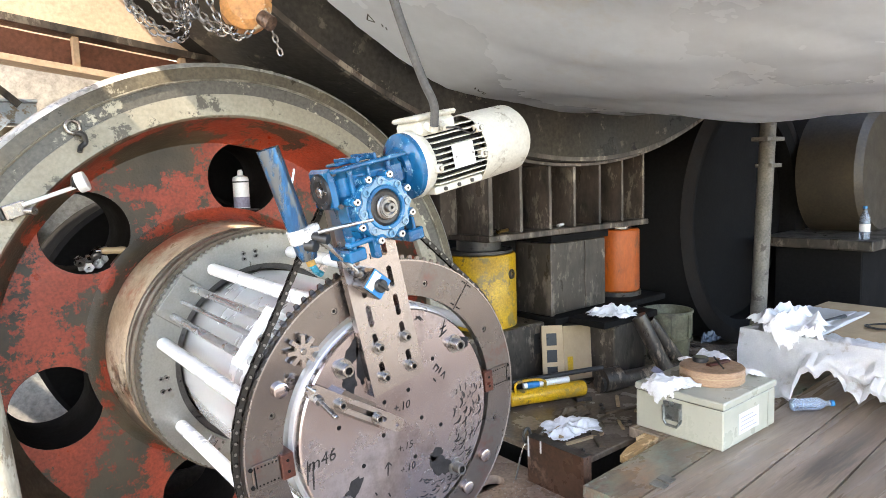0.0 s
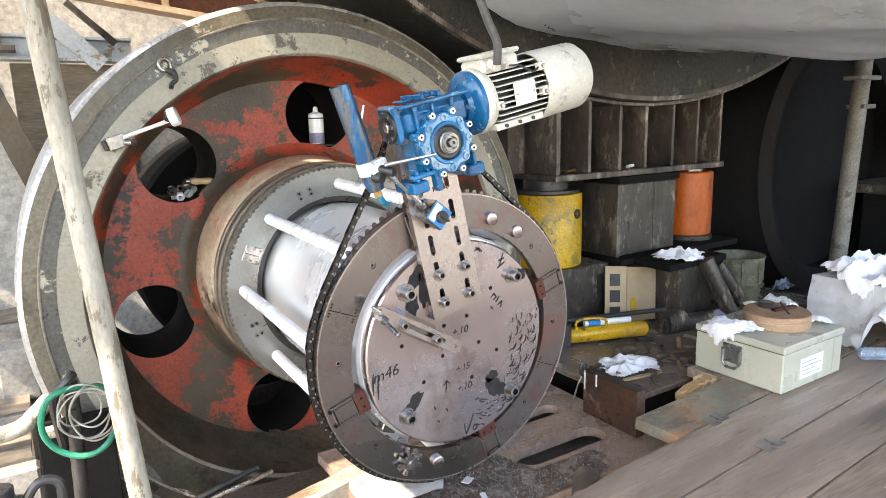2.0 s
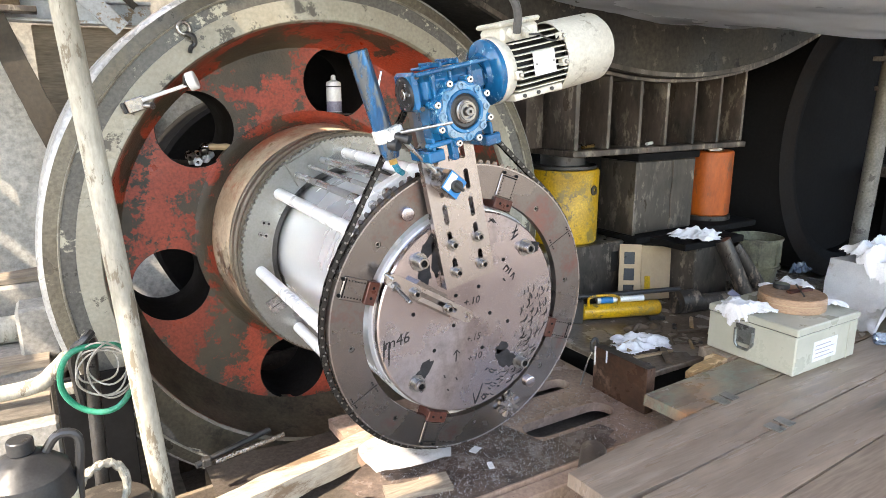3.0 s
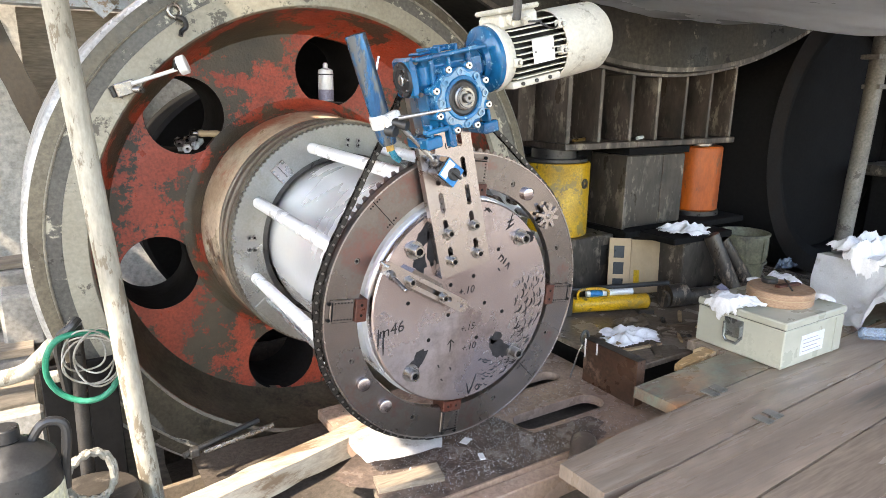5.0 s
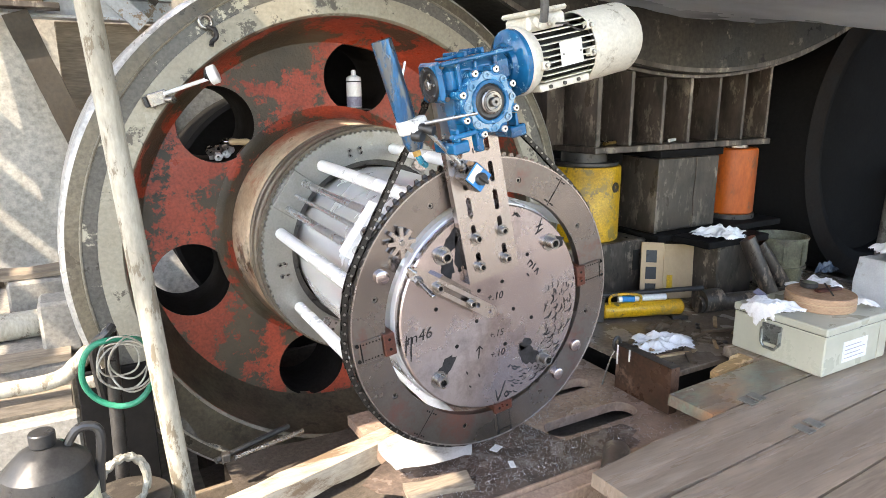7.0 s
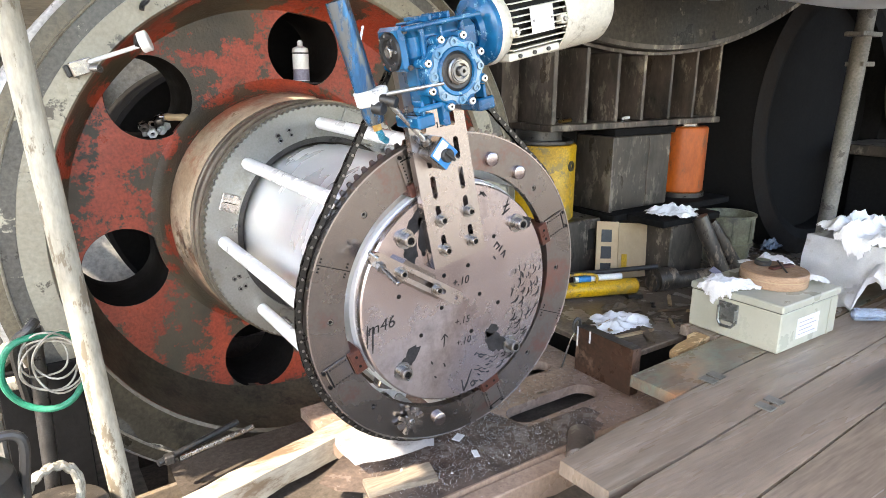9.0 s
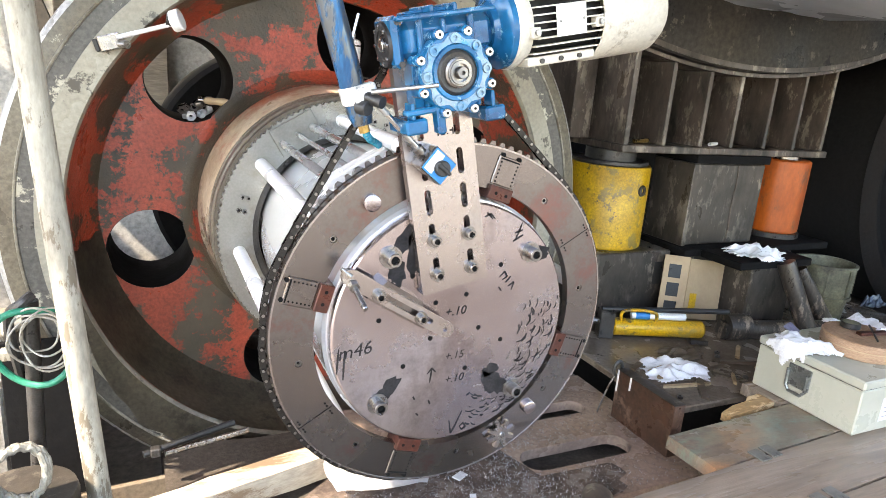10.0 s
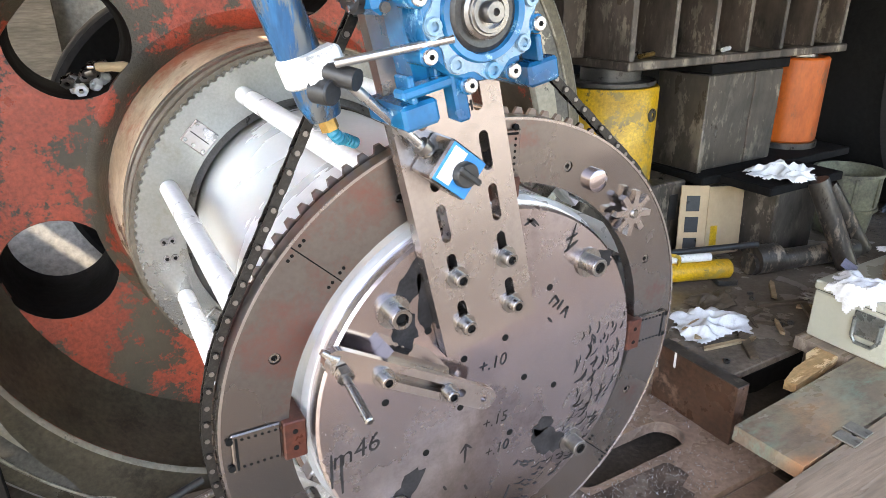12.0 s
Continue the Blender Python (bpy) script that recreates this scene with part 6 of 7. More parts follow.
    for i in range(n1 + 1):
        u = i / n1
        y = 0.33 - 1.25 * u
        row = []
        low = 0.245 + 0.16 * noise.noise((u * 7, 1, 0)) + 0.10 * noise.noise((u * 19, 4, 0)) + 0.03 * noise.noise((u * 60, 4, 0))
        if u < 0.25:
            low = 0.14 + 0.03 * noise.noise((u * 30, 2, 2))
        inner = 0.10 if u > 0.30 else 0.75
        for j in range(n2 + 1):
            v = j / n2
            fold = (0.10 * abs(noise.noise((u * 6 + v * 2.2, v * 1.6, 2))) + 0.022 * noise.noise((u * 15 - v * 4, v * 4.5, 6)) + 0.008 * noise.noise((u * 40, v * 14, 3)) + 0.03) * min(1.0, 1.6 * max(0.0, v - 0.25))
            if v < 0.25:
                inn = inner * (0.25 - v) / 0.25
                yy = min(y, 0.27) - (0.10 * noise.noise((u * 12, 3, 1)) * (0.25 - v) * 4 if u < 0.3 else 0)
                row.append(bm.verts.new((2.468 + inn, yy, 0.455 + 0.03 * abs(noise.noise((u * 16, v * 9, 3))) + 0.014 * abs(noise.noise((u * 40, v * 22, 5))))))
            else:
                z = 0.452 - (0.452 - low) * (v - 0.25) / 0.75
                row.append(bm.verts.new((2.462 - fold, y, z)))
        rows.append(row)
    for a, b in zip(rows, rows[1:]):
        for j in range(n2):
            bm.faces.new((a[j], a[j + 1], b[j + 1], b[j]))
    bmesh.ops.solidify(bm, geom=bm.faces[:], thickness=0.003)
    solo("bench_cloth", bm, M["cloth"], "torn white cloth draped over the bench edge", "cloth")
    drape("rag", (2.60, 0.12, 0.475), 0.36, 0.24, 25, 0.10, 17, "heap of crumpled white cloth on the bench corner", low_x=2.44, drop=0.14)
    solo("marker_pen", rod((2.78, 0.05, 0.465), (3.04, 0.02, 0.465), 0.011, 10), M["black"], "black pen on the bench board", "pen")
    solo("wire_bundle", tube(spline([Vector((2.92 + 0.10 * math.cos(q * 1.7) * (1 - q * 0.03), -0.20 + 0.08 * math.sin(q * 1.7), 0.456 + 0.004 * (q % 4))) for q in range(14)], 5), 0.003, 6), M["black"], "tangled thin black wire on the bench board", "wire")
    # slotted base plate and the plate standing on it
    outer = [(-0.14, 0.10), (1.08, 0.10), (1.08, 0.86), (-0.14, 0.86)]
    bm = sheet_plate(outer, [slot(0.705, 0.350, 0.45, 0.125), slot(0.735, 0.625, 0.40, 0.095)], 0.04, pose(0, 0, -0.04))
    solo("base_plate", bm, M["base"], "oily slotted steel base plate covered in chips", "base plate")
    bm = bmesh.new()
    ring = []
    for k in range(60):
        th = 2 * math.pi * k / 60
        q = 1 + 0.28 * noise.noise((math.cos(th) * 1.6, math.sin(th) * 1.6, 7)) + 0.10 * noise.noise((math.cos(th) * 5, math.sin(th) * 5, 2))
        q *= 1 + 0.12 * noise.noise((math.cos(th) * 13, math.sin(th) * 13, 4))
        x, y = 0.28 + 0.50 * q * math.cos(th), 0.28 + 0.28 * q * math.sin(th)
        ring.append(bm.verts.new((x, max(0.104 + 0.001 * (k % 3), min(0.56 if x < 0.44 else 0.268 - 0.03 * (x - 0.44), y)), 0.0012)))
    bm.faces.new(ring)
    solo("oil_puddle", bm, M["wet_oil"], "black wet oil spread over the base plate", "oil")
    fp = empty_thing("flat_plate", (1.0, 0.34, 0.0), "rusty flat steel plate standing on edge", "steel plate")
    part("plate", box(0.99, 1.04, 0.215, 0.52, 0.001, 0.20, 0.002), M["rust"], fp)
    part("top_edge", box(0.991, 1.039, 0.216, 0.519, 0.2005, 0.2025, 0.0), M["block"], fp, "bare steel top edge")
    for y, z in ((0.51, 0.115), (0.44, 0.15)):
        part("paint_run", box(0.9865, 0.9895, y - 0.003, y + 0.004, z, 0.203, 0.0), M["white"], fp, "white paint run")
    solo("shackle_ring", tube([Vector((1.0 + 0.02 * math.cos(a), 0.53, 0.20 + 0.03 * math.sin(a))) for a in [2 * math.pi * k / 18 for k in range(18)]], 0.007, 8, closed=True), M["dark_steel"], "dark steel ring hanging at the plate", "ring")
    solo("tie_wire", tube(spline([(1.0, 0.53, 0.175), (0.98, 0.545, 0.12), (0.955, 0.56, 0.004)], 6), 0.004, 6), M["steel"], "bent wire beside the rusty plate", "wire")
    solo("steel_channel", box(-0.2, 1.02, 0.03, 0.095, -0.13, -0.015, 0.004), M["base"], "oily steel channel along the base plate", "channel")
    solo("stub_pipe", rod((0.52, 0.03, -0.02), (0.62, 0.12, 0.008), 0.048, 24, chamfer=0.008), M["saddle"], "short greasy pipe stub beside the base plate", "pipe")


def beam(a, b, w, h, bevel=0.006, seed=0.0):
    """A worn timber from a to b (centre of its top), of that width and height."""
    a, b = Vector(a), Vector(b)
    d = b - a
    m = Matrix.Translation(a) @ d.to_track_quat("X", "Z").to_matrix().to_4x4()
    bm = bmesh.new()
    n = 12
    rows = []
    for k in range(n + 1):
        x = d.length * k / n
        j = [0.006 * noise.noise((x * 7, seed, q)) for q in range(4)]
        rows.append([bm.verts.new(m @ Vector((x, s * w / 2 + j[i], z + j[i]))) for i, (s, z) in enumerate(((-1, 0), (1, 0), (1, -h), (-1, -h)))])
    for p, q in zip(rows, rows[1:]):
        for i in range(4):
            bm.faces.new((p[i], p[(i + 1) % 4], q[(i + 1) % 4], q[i]))
    bm.faces.new(rows[0])
    bm.faces.new(list(reversed(rows[-1])))
    bmesh.ops.bevel(bm, geom=[e for e in bm.edges if e.calc_face_angle(0) > 0.8], offset=bevel, segments=2, affect="EDGES")
    return bm


def build_front_ground():
    solo("timber_beam", beam((-0.95, 0.40, 0.02), (-0.03, 0.635, 0.02), 0.085, 0.085, seed=1), M["wood_pale"], "pale splintered timber beam beside the roller", "timber")
    solo("timber_beam", beam((-0.17, 0.262, 0.02), (0.05, 0.215, 0.02), 0.075, 0.07, seed=4), M["wood_grey"], "broken chip-covered timber end below the ring", "timber")
    bm = grid_sheet(-0.155, 0.155, -0.11, 0.11, 22, 16, lambda x, y: 0.078 + 0.010 * noise.noise((x * 9, y * 9, 1)) - 0.05 * max(0.0, abs(y) / 0.11 - 0.75) - 0.04 * max(0.0, abs(x) / 0.155 - 0.8))
    bmesh.ops.solidify(bm, geom=bm.faces[:], thickness=0.066)
    for v in bm.verts:
        u, w = v.co.x / 0.155, v.co.y / 0.11
        v.co.x, v.co.y = v.co.x * math.sqrt(1 - 0.32 * min(1.0, w * w)) * 1.06, v.co.y * math.sqrt(1 - 0.32 * min(1.0, u * u)) * 1.08
    bmesh.ops.transform(bm, matrix=pose(-0.025, 0.40, 0, 0, 0, -8), verts=bm.verts)
    solo("white_pad", bm, M["pad_cloth"], "folded white cloth pad under the ring", "pad")
    solo("paper_scrap", box(-0.025, 0.025, -0.015, 0.015, 0, 0.004, 0.001, m=pose(0.24, 0.345, 0.004, 0, 4, 30)), M["white"], "white scrap lying among the chips", "scrap")
    solo("paper_scrap", box(-0.02, 0.02, -0.01, 0.01, 0, 0.004, 0.001, m=pose(0.23, 0.23, 0.004, 0, 0, 70)), M["white"], "white scrap lying among the chips", "scrap")
    # chips
    rng = random.Random(11)
    verts, faces = [], []
    for k in range(4800):
        if k % 4:
            x, y = rng.gauss(0.33, 0.26), rng.uniform(0.12, 0.62)
        else:
            x, y = rng.uniform(-0.13, 1.05), rng.uniform(0.11, 0.85)
        if not (-0.13 < x < 1.06 and 0.11 < y < 0.85) or (0.47 < x < 0.95 and (0.28 < y < 0.42 or 0.57 < y < 0.68)):
            continue
        z = 0.002 + 0.004 * rng.random()
        a, ln_, w = rng.uniform(0, 6.28), rng.uniform(0.002, 0.011), rng.uniform(0.0006, 0.0018)
        c, s = math.cos(a), math.sin(a)
        i = len(verts)
        lift = rng.uniform(0, 0.006)
        verts += [(x - c * ln_ - s * w, y - s * ln_ + c * w, z), (x - c * ln_ + s * w, y - s * ln_ - c * w, z), (x, y, z + lift + 0.001), (x + c * ln_ + s * w, y + s * ln_ - c * w, z + lift * 0.5), (x + c * ln_ - s * w, y + s * ln_ + c * w, z + lift * 0.3)]
        faces += [(i, i + 1, i + 2), (i + 2, i + 3, i + 4)]
    me = bpy.data.meshes.new("metal_chips")
    me.from_pydata(verts, [], faces)
    me.materials.append(M["chips"])
    tagged(new("metal_chips", me), "bright curled metal chips scattered over the base", "metal chips", kind="stuff")


def build_debris():
    rng = random.Random(21)
    for k in range(16):
        x, y, a = rng.uniform(1.25, 2.05), rng.uniform(0.48, 0.80), rng.uniform(-50, 50)
        ln_, w = rng.uniform(0.06, 0.24), rng.uniform(0.012, 0.04)
        bm = sheet_plate([(-ln_ / 2, -w / 2), (ln_ / 2 - 0.02, -w / 2 * 0.7), (ln_ / 2, 0.2 * w), (ln_ / 3, w / 2), (-ln_ / 2 + 0.01, w / 3)], [], rng.uniform(0.004, 0.014), pose(x, y, 0.061 + 0.002 * (k % 4), rng.uniform(-3, 3), rng.uniform(-3, 3), a))
        solo("wood_splinter", bm, M["wood_dark"] if k % 3 else M["wood"], "oily broken wood splinter on the platform", "splinter", group="splinters on the platform")
    for k in range(10):
        x, y = rng.uniform(1.2, 2.1), rng.uniform(0.43, 0.78)
        solo("loose_nut", lathe([(0.006, 0), (0.012, 0), (0.012, 0.01), (0.006, 0.01)], (x, y, 0.062), (0, 0, 1), 6, closed=True), M["dark_steel"], "loose black nut on the oily platform", "nut", group="loose nuts on the platform")


def build_left():
    p = empty_thing("leaning_pole", (-0.73, 0.6, -0.62), "scuffed cream painted scaffold pole leaning upright", "pole")
    part("pole", rod((-0.754, 0.6, -0.62), (-0.988, 0.6, 2.75), 0.0315, 24), M["pole"], p)
    # concrete block, pipes and boards behind the roller's edge
    solo("foundation_block", box(-3.2, -1.075, 1.2, 2.59, -0.62, 0.32, 0.015), M["concrete"], "dusty concrete foundation beside the roller", "foundation", kind="structure")
    solo("concrete_block", box(-1.17, -1.035, 1.28, 1.44, 0.321, 0.525, 0.012), M["concrete"], "rough concrete block on the foundation", "concrete block")
    solo("steel_pipe", rod((-2.6, 1.50, 0.378), (-1.14, 1.55, 0.378), 0.055, 20), M["pole"], "dusty thick pipe lying on the foundation", "pipe")
    solo("concrete_kerb", box(-1.30, -1.07, 1.72, 1.92, 0.321, 0.51, 0.012), M["concrete"], "pale dusty concrete kerb piece", "kerb")
    solo("wood_board", beam((-2.0, 1.80, 0.54), (-1.07, 1.84, 0.535), 0.16, 0.022, 0.003, 5), M["wood_grey"], "pale board lying on the kerb piece", "board")
    solo("wood_board", beam((-2.2, 1.25, 0.352), (-1.08, 1.25, 0.348), 0.11, 0.03, 0.004, 3), M["wood_grey"], "weathered grey board on the foundation", "board")
    solo("steel_pipe", tube(spline([(-2.2, 1.08, 0.30), (-1.4, 1.06, 0.305), (-1.14, 1.05, 0.31), (-1.06, 1.04, 0.36), (-1.02, 1.03, 0.40), (-0.99, 1.02, 0.41)], 8), 0.028, 14), M["pole"], "bent dusty pipe end beside the roller", "pipe")
    solo("wood_board", beam((-2.2, 1.09, 0.255), (-1.09, 1.09, 0.25), 0.10, 0.04, 0.004, 9), M["wood_grey"], "weathered grey board below the pipe", "board")
    solo("stone_slab", box(-2.2, -1.07, 0.96, 1.03, -0.62, 0.205, 0.01), M["concrete"], "upright pale concrete slab", "slab")
    # steelwork in front of the yard wall
    k = empty_thing("steel_hopper", (-1.45, 2.32, 1.67), "brown dusty steel hopper edge with a dark leg", "hopper")
    part("panel", box(-1.9, -1.03, 2.30, 2.34, 1.70, 2.25, 0.004), M["panel_brown"], k)
    part("lip", box(-1.9, -0.965, 2.24, 2.36, 1.672, 1.699, 0.003), M["saddle"], k, "rusty projecting lip")
    part("leg", beam((-1.10, 2.33, 1.671), (-0.885, 2.33, 1.02), 0.06, 0.11, 0.004, 3), M["brown_dark"], k, "dark rusty slanting leg")
    solo("steel_brace", rod((-1.62, 2.45, 2.2), (-1.42, 2.45, 0.322), 0.04, 8), M["saddle"], "dark rusty upright steel brace", "brace")
    g = empty_thing("white_girder", (-0.8, 2.42, 1.64), "white painted steel girder with a slanting strut", "girder")
    part("web_plate", box(-1.3, -0.45, 2.43, 2.45, 1.66, 1.75, 0.002), M["pale_steel"], g)
    part("flange", box(-1.3, -0.45, 2.38, 2.50, 1.7505, 1.765, 0.002), M["pale_steel"], g)
    part("flange", box(-1.3, -0.45, 2.38, 2.50, 1.645, 1.6595, 0.002), M["pale_steel"], g)
    part("strut", beam((-0.86, 2.36, 1.93), (-0.57, 2.36, 1.655), 0.03, 0.085, 0.003, 2), M["pale_steel"], g, "pale blue slanting strut")
    part("strut", beam((-0.72, 2.34, 1.93), (-0.52, 2.34, 1.74), 0.03, 0.03, 0.003, 2), M["saddle"], g, "thin rusty strut")
    # grey sheet added over the wall where it lies in shade
    solo("grey_panel", box(-1.0, -0.5, 2.51, 2.54, 0.95, 1.64, 0.004), M["wood_grey"], "grey panel standing in for shade on the wall below the girder", "panel")
    # overhead structure behind the roller
    o = empty_thing("overhead_beam", (-0.4, 2.3, 1.95), "rusty overhead steel beam with tan panels", "beam")
    part("flange", beam((-1.6, 2.22, 2.24), (1.2, 2.30, 1.92), 0.12, 0.035, 0.004, 2), M["saddle"], o)
    part("web_plate", beam((-1.6, 2.30, 2.20), (1.2, 2.38, 1.88), 0.02, 0.14, 0.003, 2), M["panel_red"], o, "red brown web plate")
    part("lower_flange", beam((-1.6, 2.24, 2.06), (1.2, 2.32, 1.74), 0.14, 0.03, 0.004, 2), M["panel_tan"], o, "tan lower flange")
    for x in (-0.75, -0.30, 0.2):
        z = 2.24 - (x + 1.6) * 0.114
        part("stiffener", box(x, x + 0.03, 2.24, 2.29, z - 0.18, z - 0.036, 0.003), M["panel_tan"], o)
    solo("back_panel", box(-2.6, 1.6, 2.9, 2.95, 1.9, 3.6, 0.0), M["panel_tan"], "tan painted sheet wall behind the beam", "wall", kind="structure")
    # hose and wire coils
    h = empty_thing("hose_coil", (-0.95, 0.72, 0.34), "green rubber hose coil hanging with pale wire", "hose")
    part("hose", tube([Vector((-0.94 + 0.100 * math.cos(a), 0.72 + 0.02 * math.sin(2 * a), 0.432 + 0.122 * math.sin(a) + 0.02 * max(0.0, math.sin(a)) * math.sin(2 * a + 2))) for a in [2 * math.pi * k / 40 for k in range(40)]], 0.0095, 10, closed=True), M["green"], h)
    for k in range(5):
        c = Vector((-0.935 + 0.010 * k, 0.70 - 0.006 * k, 0.475 - 0.012 * (k % 3)))
        rx, rz = 0.058 + 0.012 * (k % 3), 0.058 + 0.016 * ((k * 2) % 3)
        part("wire_loop", tube([c + Vector((rx * math.cos(a), 0.012 * math.sin(3 * a + k), rz * math.sin(a))) for a in [2 * math.pi * q / 30 for q in range(30)]], 0.003, 6, closed=True), M["wire"], h, "pale wire loop")
    part("hook", tube(spline([(-0.94, 0.75, 0.57), (-0.96, 0.73, 0.555), (-1.0, 0.75, 0.50), (-0.99, 0.8, 0.3)], 6), 0.014, 8), M["dark_steel"], h, "dark steel hanger")
    solo("hose_post", rod((-0.985, 0.8, -0.62), (-0.95, 0.78, 0.545), 0.022, 14), M["dark_steel"], "dark steel post carrying the hose", "post")
    solo("small_bracket", box(-1.04, -0.985, 0.79, 0.83, 0.36, 0.39, 0.004), M["pole"], "pale steel bracket behind the hose", "bracket")
    # black sheet added in place of the shadowed cavity
    solo("dark_panel", box(-1.065, -0.84, 0.93, 0.95, -0.62, 0.36, 0.003), M["dark"], "black panel standing in for the dark cavity behind the hose", "panel")
    # jug, rope and box at the front left
    solo("steel_drum", lathe([(0, -0.62), (0.21, -0.62), (0.215, -0.60), (0.205, -0.25), (0.215, 0.08), (0.21, 0.10), (0, 0.10)], (-1.13, 0.33, 0), (0, 0, 1), 36), M["dark"], "black oily steel drum standing upright", "drum")
    j = empty_thing("oil_jug", (-1.13, 0.33, 0.10), "black plastic oil jug with a pale label", "jug")
    part("body", lathe([(0, 0.101), (0.085, 0.101), (0.11, 0.115), (0.11, 0.31), (0.10, 0.37), (0.06, 0.41), (0.03, 0.425), (0, 0.425)], (-1.13, 0.33, 0), (0, 0, 1), 28), M["black"], j)
    part("cap", rod((-1.13, 0.33, 0.4255), (-1.13, 0.33, 0.462), 0.03, 16, chamfer=0.003), M["black"], j)
    part("label", lathe([(0.1103, 0.16), (0.1108, 0.16), (0.1108, 0.30), (0.1103, 0.30)], (-1.13, 0.33, 0), (0, 0, 1), 28, closed=True), M["label_pale"], j, "pale yellow label")
    part("handle", tube(spline([(-1.09, 0.33, 0.395), (-1.05, 0.33, 0.45), (-1.005, 0.33, 0.43), (-1.015, 0.33, 0.32), (-1.02, 0.33, 0.26)], 6), 0.012, 10), M["black"], j, "curved handle")
    r = empty_thing("rope_coil", (-0.97, 0.5, 0.05), "frayed grey wire rope coil", "rope")
    for k in range(3):
        part("strand", tube([Vector((-0.965 + (0.058 + 0.004 * k) * math.cos(a), 0.48 + 0.006 * k + 0.012 * math.sin(2 * a), 0.18 + 0.075 * math.sin(a) + 0.004 * math.sin(14 * a + 2 * k))) for a in [2 * math.pi * q / 60 for q in range(60)]], 0.0085, 8, closed=True), M["wire"], r)
    solo("steel_drum", lathe([(0, -0.62), (0.13, -0.62), (0.135, -0.60), (0.135, 0.08), (0.13, 0.10), (0, 0.10)], (-0.97, 0.52, 0), (0, 0, 1), 30), M["block"], "grey metal can under the rope", "can")
    solo("rusty_sheet", box(-0.85, -0.1, 0.80, 0.82, -0.50, -0.12, 0.002, m=pose(0, 0.05, 0, 0, 0, 4)), M["rust_orange"], "rust streaked steel sheet under the roller", "steel sheet")
    t = empty_thing("grease_gun", (-0.45, 0.76, 0.06), "black grease gun lying on the timber", "grease gun")
    part("barrel", rod((-0.68, 0.71, 0.04), (-0.40, 0.79, 0.06), 0.011, 16), M["black"], t)
    part("head", box(-0.66, -0.63, 0.695, 0.725, 0.03, 0.06, 0.004), M["dark_steel"], t)
    part("lever", rod((-0.62, 0.69, 0.045), (-0.36, 0.745, 0.05), 0.010, 10), M["steel"], t)


def build_scraps():
    sc = rag("plastic_scrap", (3.42, 1.02, 0.07), 0.17, 0.07, 0.09, 23, "crumpled clear blue plastic film by the prop", 24)
    sc.data.materials.clear()
    sc.data.materials.append(M["film"])
    sc = rag("plastic_scrap", (3.18, 1.10, 0.062), 0.09, 0.06, 0.07, 31, "dark crumpled plastic wrapper beside the bucket", 20)
    sc.data.materials.clear()
    sc.data.materials.append(M["label_purple"])
    sc = rag("sacking", (1.62, 0.80, 0.062), 0.20, 0.10, 0.05, 41, "oily brown folded sacking beside the hand pump", 30)
    sc.data.materials.clear()
    sc.data.materials.append(M["wood_dark"])
    rng = random.Random(8)
    pts = [(1.98 + rng.uniform(-0.07, 0.07), 0.58 + rng.uniform(-0.06, 0.06), 0.066 + rng.uniform(0, 0.05)) for q in range(9)]
    solo("wire_clump", tube(spline(pts, 4), 0.004, 6), M["wire"], "tangled pale wire on the oily platform", "wire")


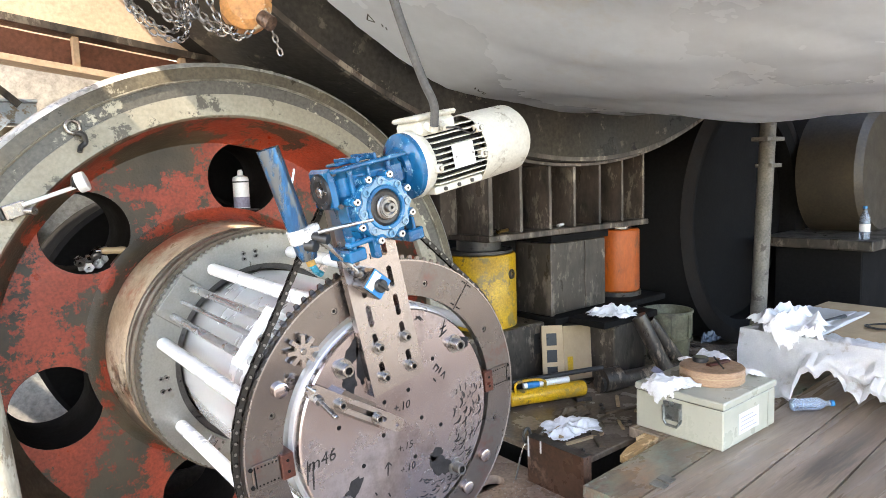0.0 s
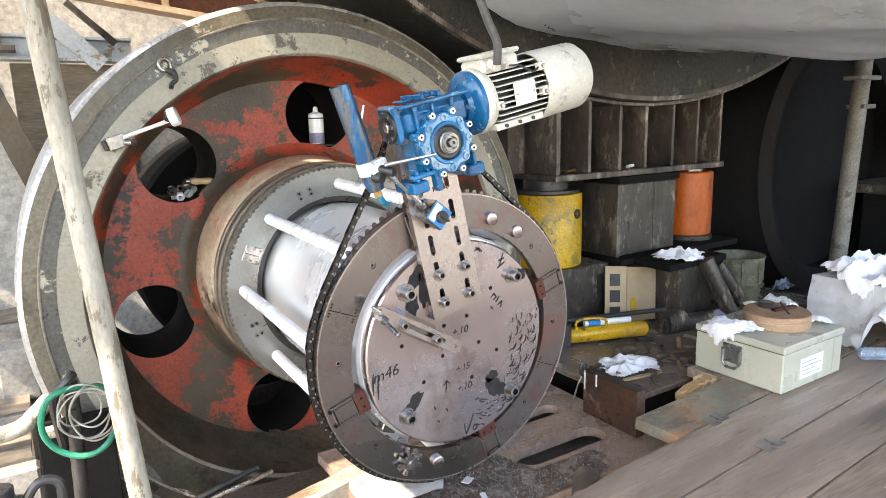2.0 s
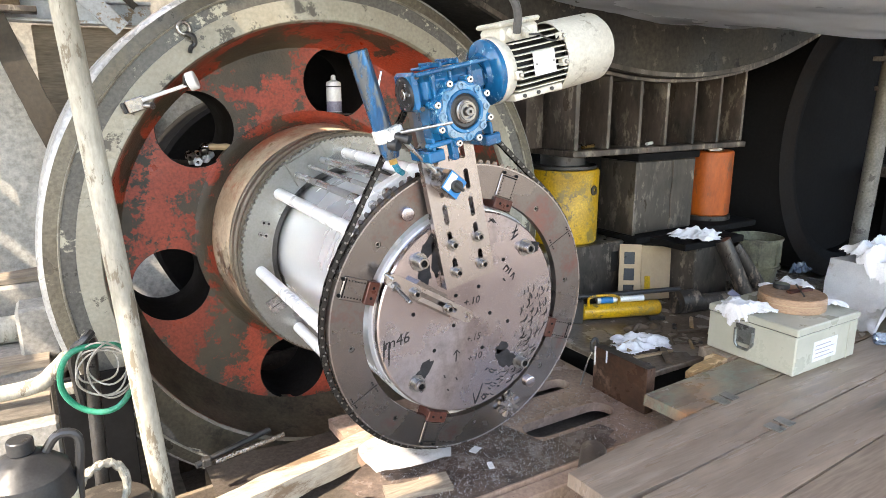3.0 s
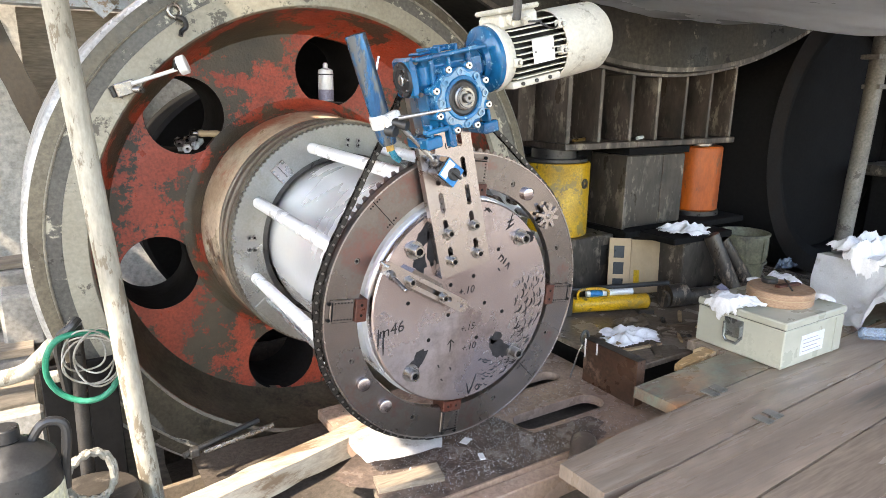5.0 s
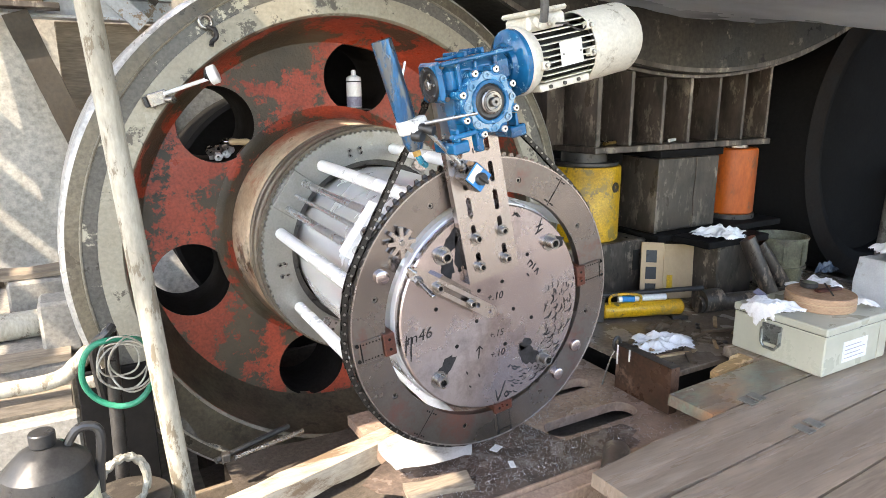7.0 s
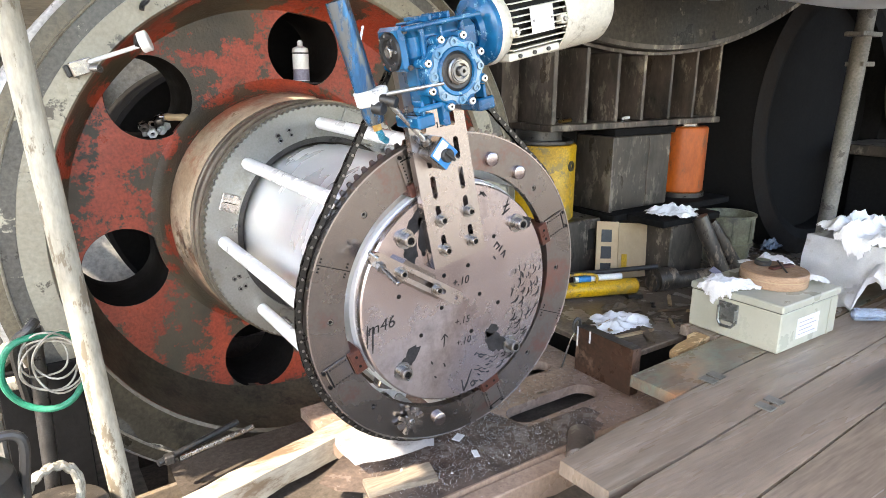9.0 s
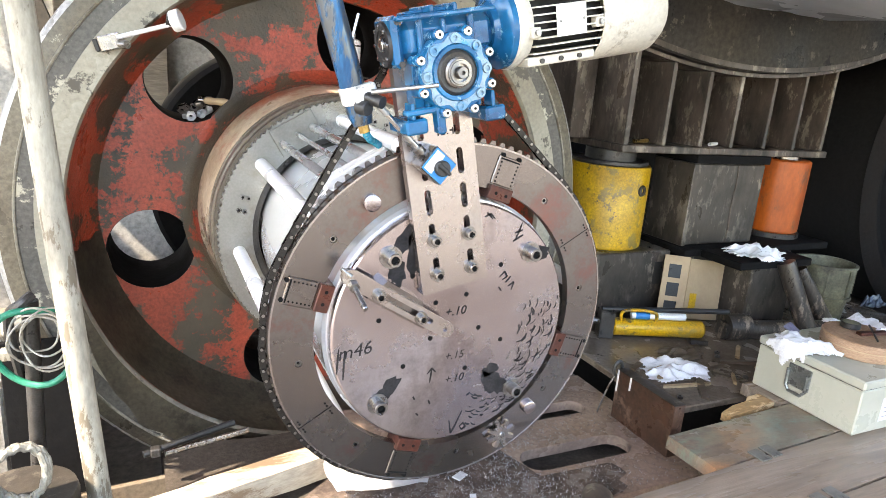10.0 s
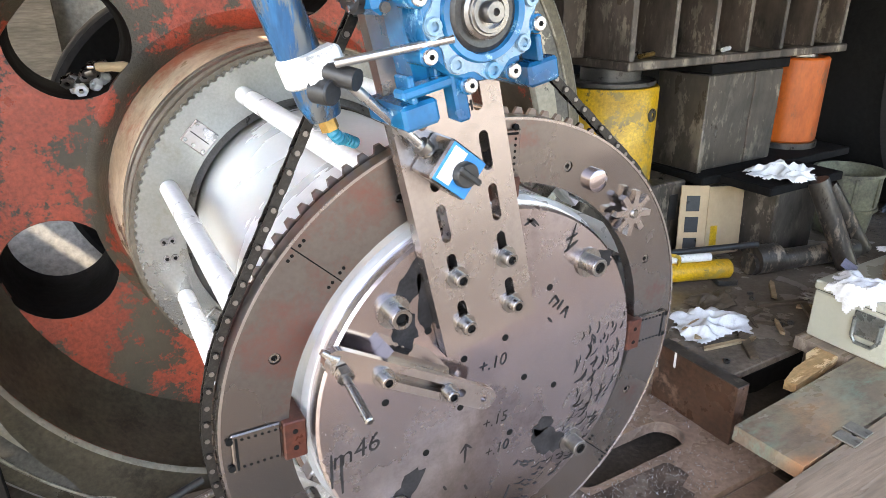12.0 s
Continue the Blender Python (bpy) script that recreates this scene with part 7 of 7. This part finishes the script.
def build_hoist():
    h = empty_thing("chain_hoist", (-0.23, 0.3, 1.7), "chain hoist with an orange block and hanging chains", "chain hoist")
    c = Vector((-0.235, 0.3, 1.765))
    part("block", lathe([(0, -0.045), (0.045, -0.045), (0.062, -0.02), (0.064, 0.03), (0.045, 0.05), (0, 0.05)], c, (-0.35, -1, 0.1), 20), M["hoist_orange"], h, "worn orange hoist block")
    part("block_frame", box(-0.29, -0.17, 0.27, 0.33, 1.775, 2.3, 0.012), M["hoist_orange"], h)
    part("hook_nut", rod(c + Vector((0.02, -0.05, -0.03)), c + Vector((0.035, -0.075, -0.05)), 0.02, 12), M["rust"], h)

    def link_run(pts, pitch, width, wire):
        p = spline(pts, 14)
        acc, last, k = 0.0, p[0], 0
        for q in p[1:]:
            acc += (q - last).length
            if acc >= pitch:
                m = Matrix.Translation(q) @ (q - last).to_track_quat("X", "Z").to_matrix().to_4x4() @ pose(0, 0, 0, 90 * (k % 2) + 25, 0, 0)
                part("hoist_link", tube([m @ Vector((x, y, 0)) for x, y in slot(0, 0, pitch * 1.5, width, 0, 4)], wire, 6, closed=True), M["steel"], h)
                acc, k = 0.0, k + 1
            last = q

    for ox, low, wide, dy in ((-0.545, 1.665, 0.16, 0.0), (-0.525, 1.69, 0.13, 0.025), (-0.50, 1.70, 0.11, -0.02), (-0.475, 1.72, 0.12, 0.015)):
        link_run([(ox, 0.3 + dy, 2.05), (ox + 0.005, 0.3 + dy, 1.80), (ox + 0.35 * wide, 0.29 + dy, low + 0.03), (ox + 0.8 * wide, 0.29 + dy, low), (ox + wide, 0.3 + dy, low + 0.05), (ox + 0.85 * wide, 0.3 + dy, 1.9), (ox + 0.8 * wide, 0.3 + dy, 2.1)], 0.0135, 0.013, 0.0026)
    for ox, low, wide, dy in ((-0.40, 1.70, 0.13, 0.0), (-0.375, 1.715, 0.12, 0.02), (-0.35, 1.69, 0.11, -0.02)):
        link_run([(ox, 0.3 + dy, 2.05), (ox + 0.01, 0.3 + dy, 1.79), (ox + 0.55 * wide, 0.29 + dy, low), (ox + wide, 0.29 + dy, low + 0.01), (ox + wide + 0.015, 0.3 + dy, low + 0.07)], 0.0155, 0.0145, 0.003)
    link_run([(-0.19, 0.3, 1.75), (-0.165, 0.3, 1.715), (-0.145, 0.3, 1.66)], 0.0135, 0.012, 0.0026)


def build_right():
    p = empty_thing("prop_pipe", (3.9, 0.85, -0.1), "scuffed grey steel prop pipe with a clamp", "prop")
    part("pipe", rod((3.76, 0.85, -0.12), (3.90, 0.85, shell_z(3.95) - 0.03), 0.055, 20), M["prop"], p)
    part("clamp", box(3.75, 4.02, 0.79, 0.91, 1.50, 1.53, 0.004), M["prop"], p)
    part("clamp", box(3.82, 3.98, 0.79, 0.91, 1.31, 1.34, 0.004), M["prop"], p)
    b = empty_thing("bearing_house", (5.2, 0.5, -0.1), "dark bearing house of the second roller", "bearing house")
    part("cap", lathe([(0, 0), (0.5, 0), (0.55, 0.05), (0.55, 0.5), (0, 0.5)], (5.5, 0.6, 1.25), (0, 1, 0), 48), M["brown_dark"], b)
    part("ledge", box(4.5, 6.6, 0.35, 1.2, 0.66, 0.74, 0.01), M["block"], b)
    part("base", box(4.6, 6.5, 0.45, 1.1, -0.12, 0.659, 0.01), M["dark"], b)
    bt = empty_thing("water_bottle", (4.62, 0.45, 0.74), "clear water bottle standing on the bearing ledge", "bottle")
    part("bottle", lathe([(0, 0.741), (0.034, 0.741), (0.036, 0.75), (0.036, 0.90), (0.014, 0.96), (0.014, 0.975), (0, 0.975)], (4.62, 0.45, 0), (0, 0, 1), 20), M["bottle"], bt)
    part("label", lathe([(0.0362, 0.80), (0.0366, 0.80), (0.0366, 0.86), (0.0362, 0.86)], (4.62, 0.45, 0), (0, 0, 1), 20, closed=True), M["white"], bt, "white label")
    part("cap", rod((4.62, 0.45, 0.9755), (4.62, 0.45, 0.995), 0.016, 12), M["blue_flat"], bt, "blue cap")


build_setting()
build_kiln()
build_sheet()
build_roller()
FRAME = build_turning_frame()
LINKS = build_chain()
build_end_plate()
build_bracket()
build_gearbox()
build_motor()
build_magnet_stand()
build_roller_clutter()
build_saddle()
build_deck()
build_front_ground()
build_debris()
build_left()
build_scraps()
build_hoist()
build_right()


def motions():
    walk(FRAME, [(0.5 * k, pose(AX, 0, AZ, LIFT, 0, 0) @ pose(0, 0, 0, 0, -SPEED * 0.5 * k, 0)) for k in range(25)])
    for k, ob in enumerate(LINKS):
        walk(ob, [(0.3 * i, link_pose(k, 0.3 * i)) for i in range(41)])


motions()
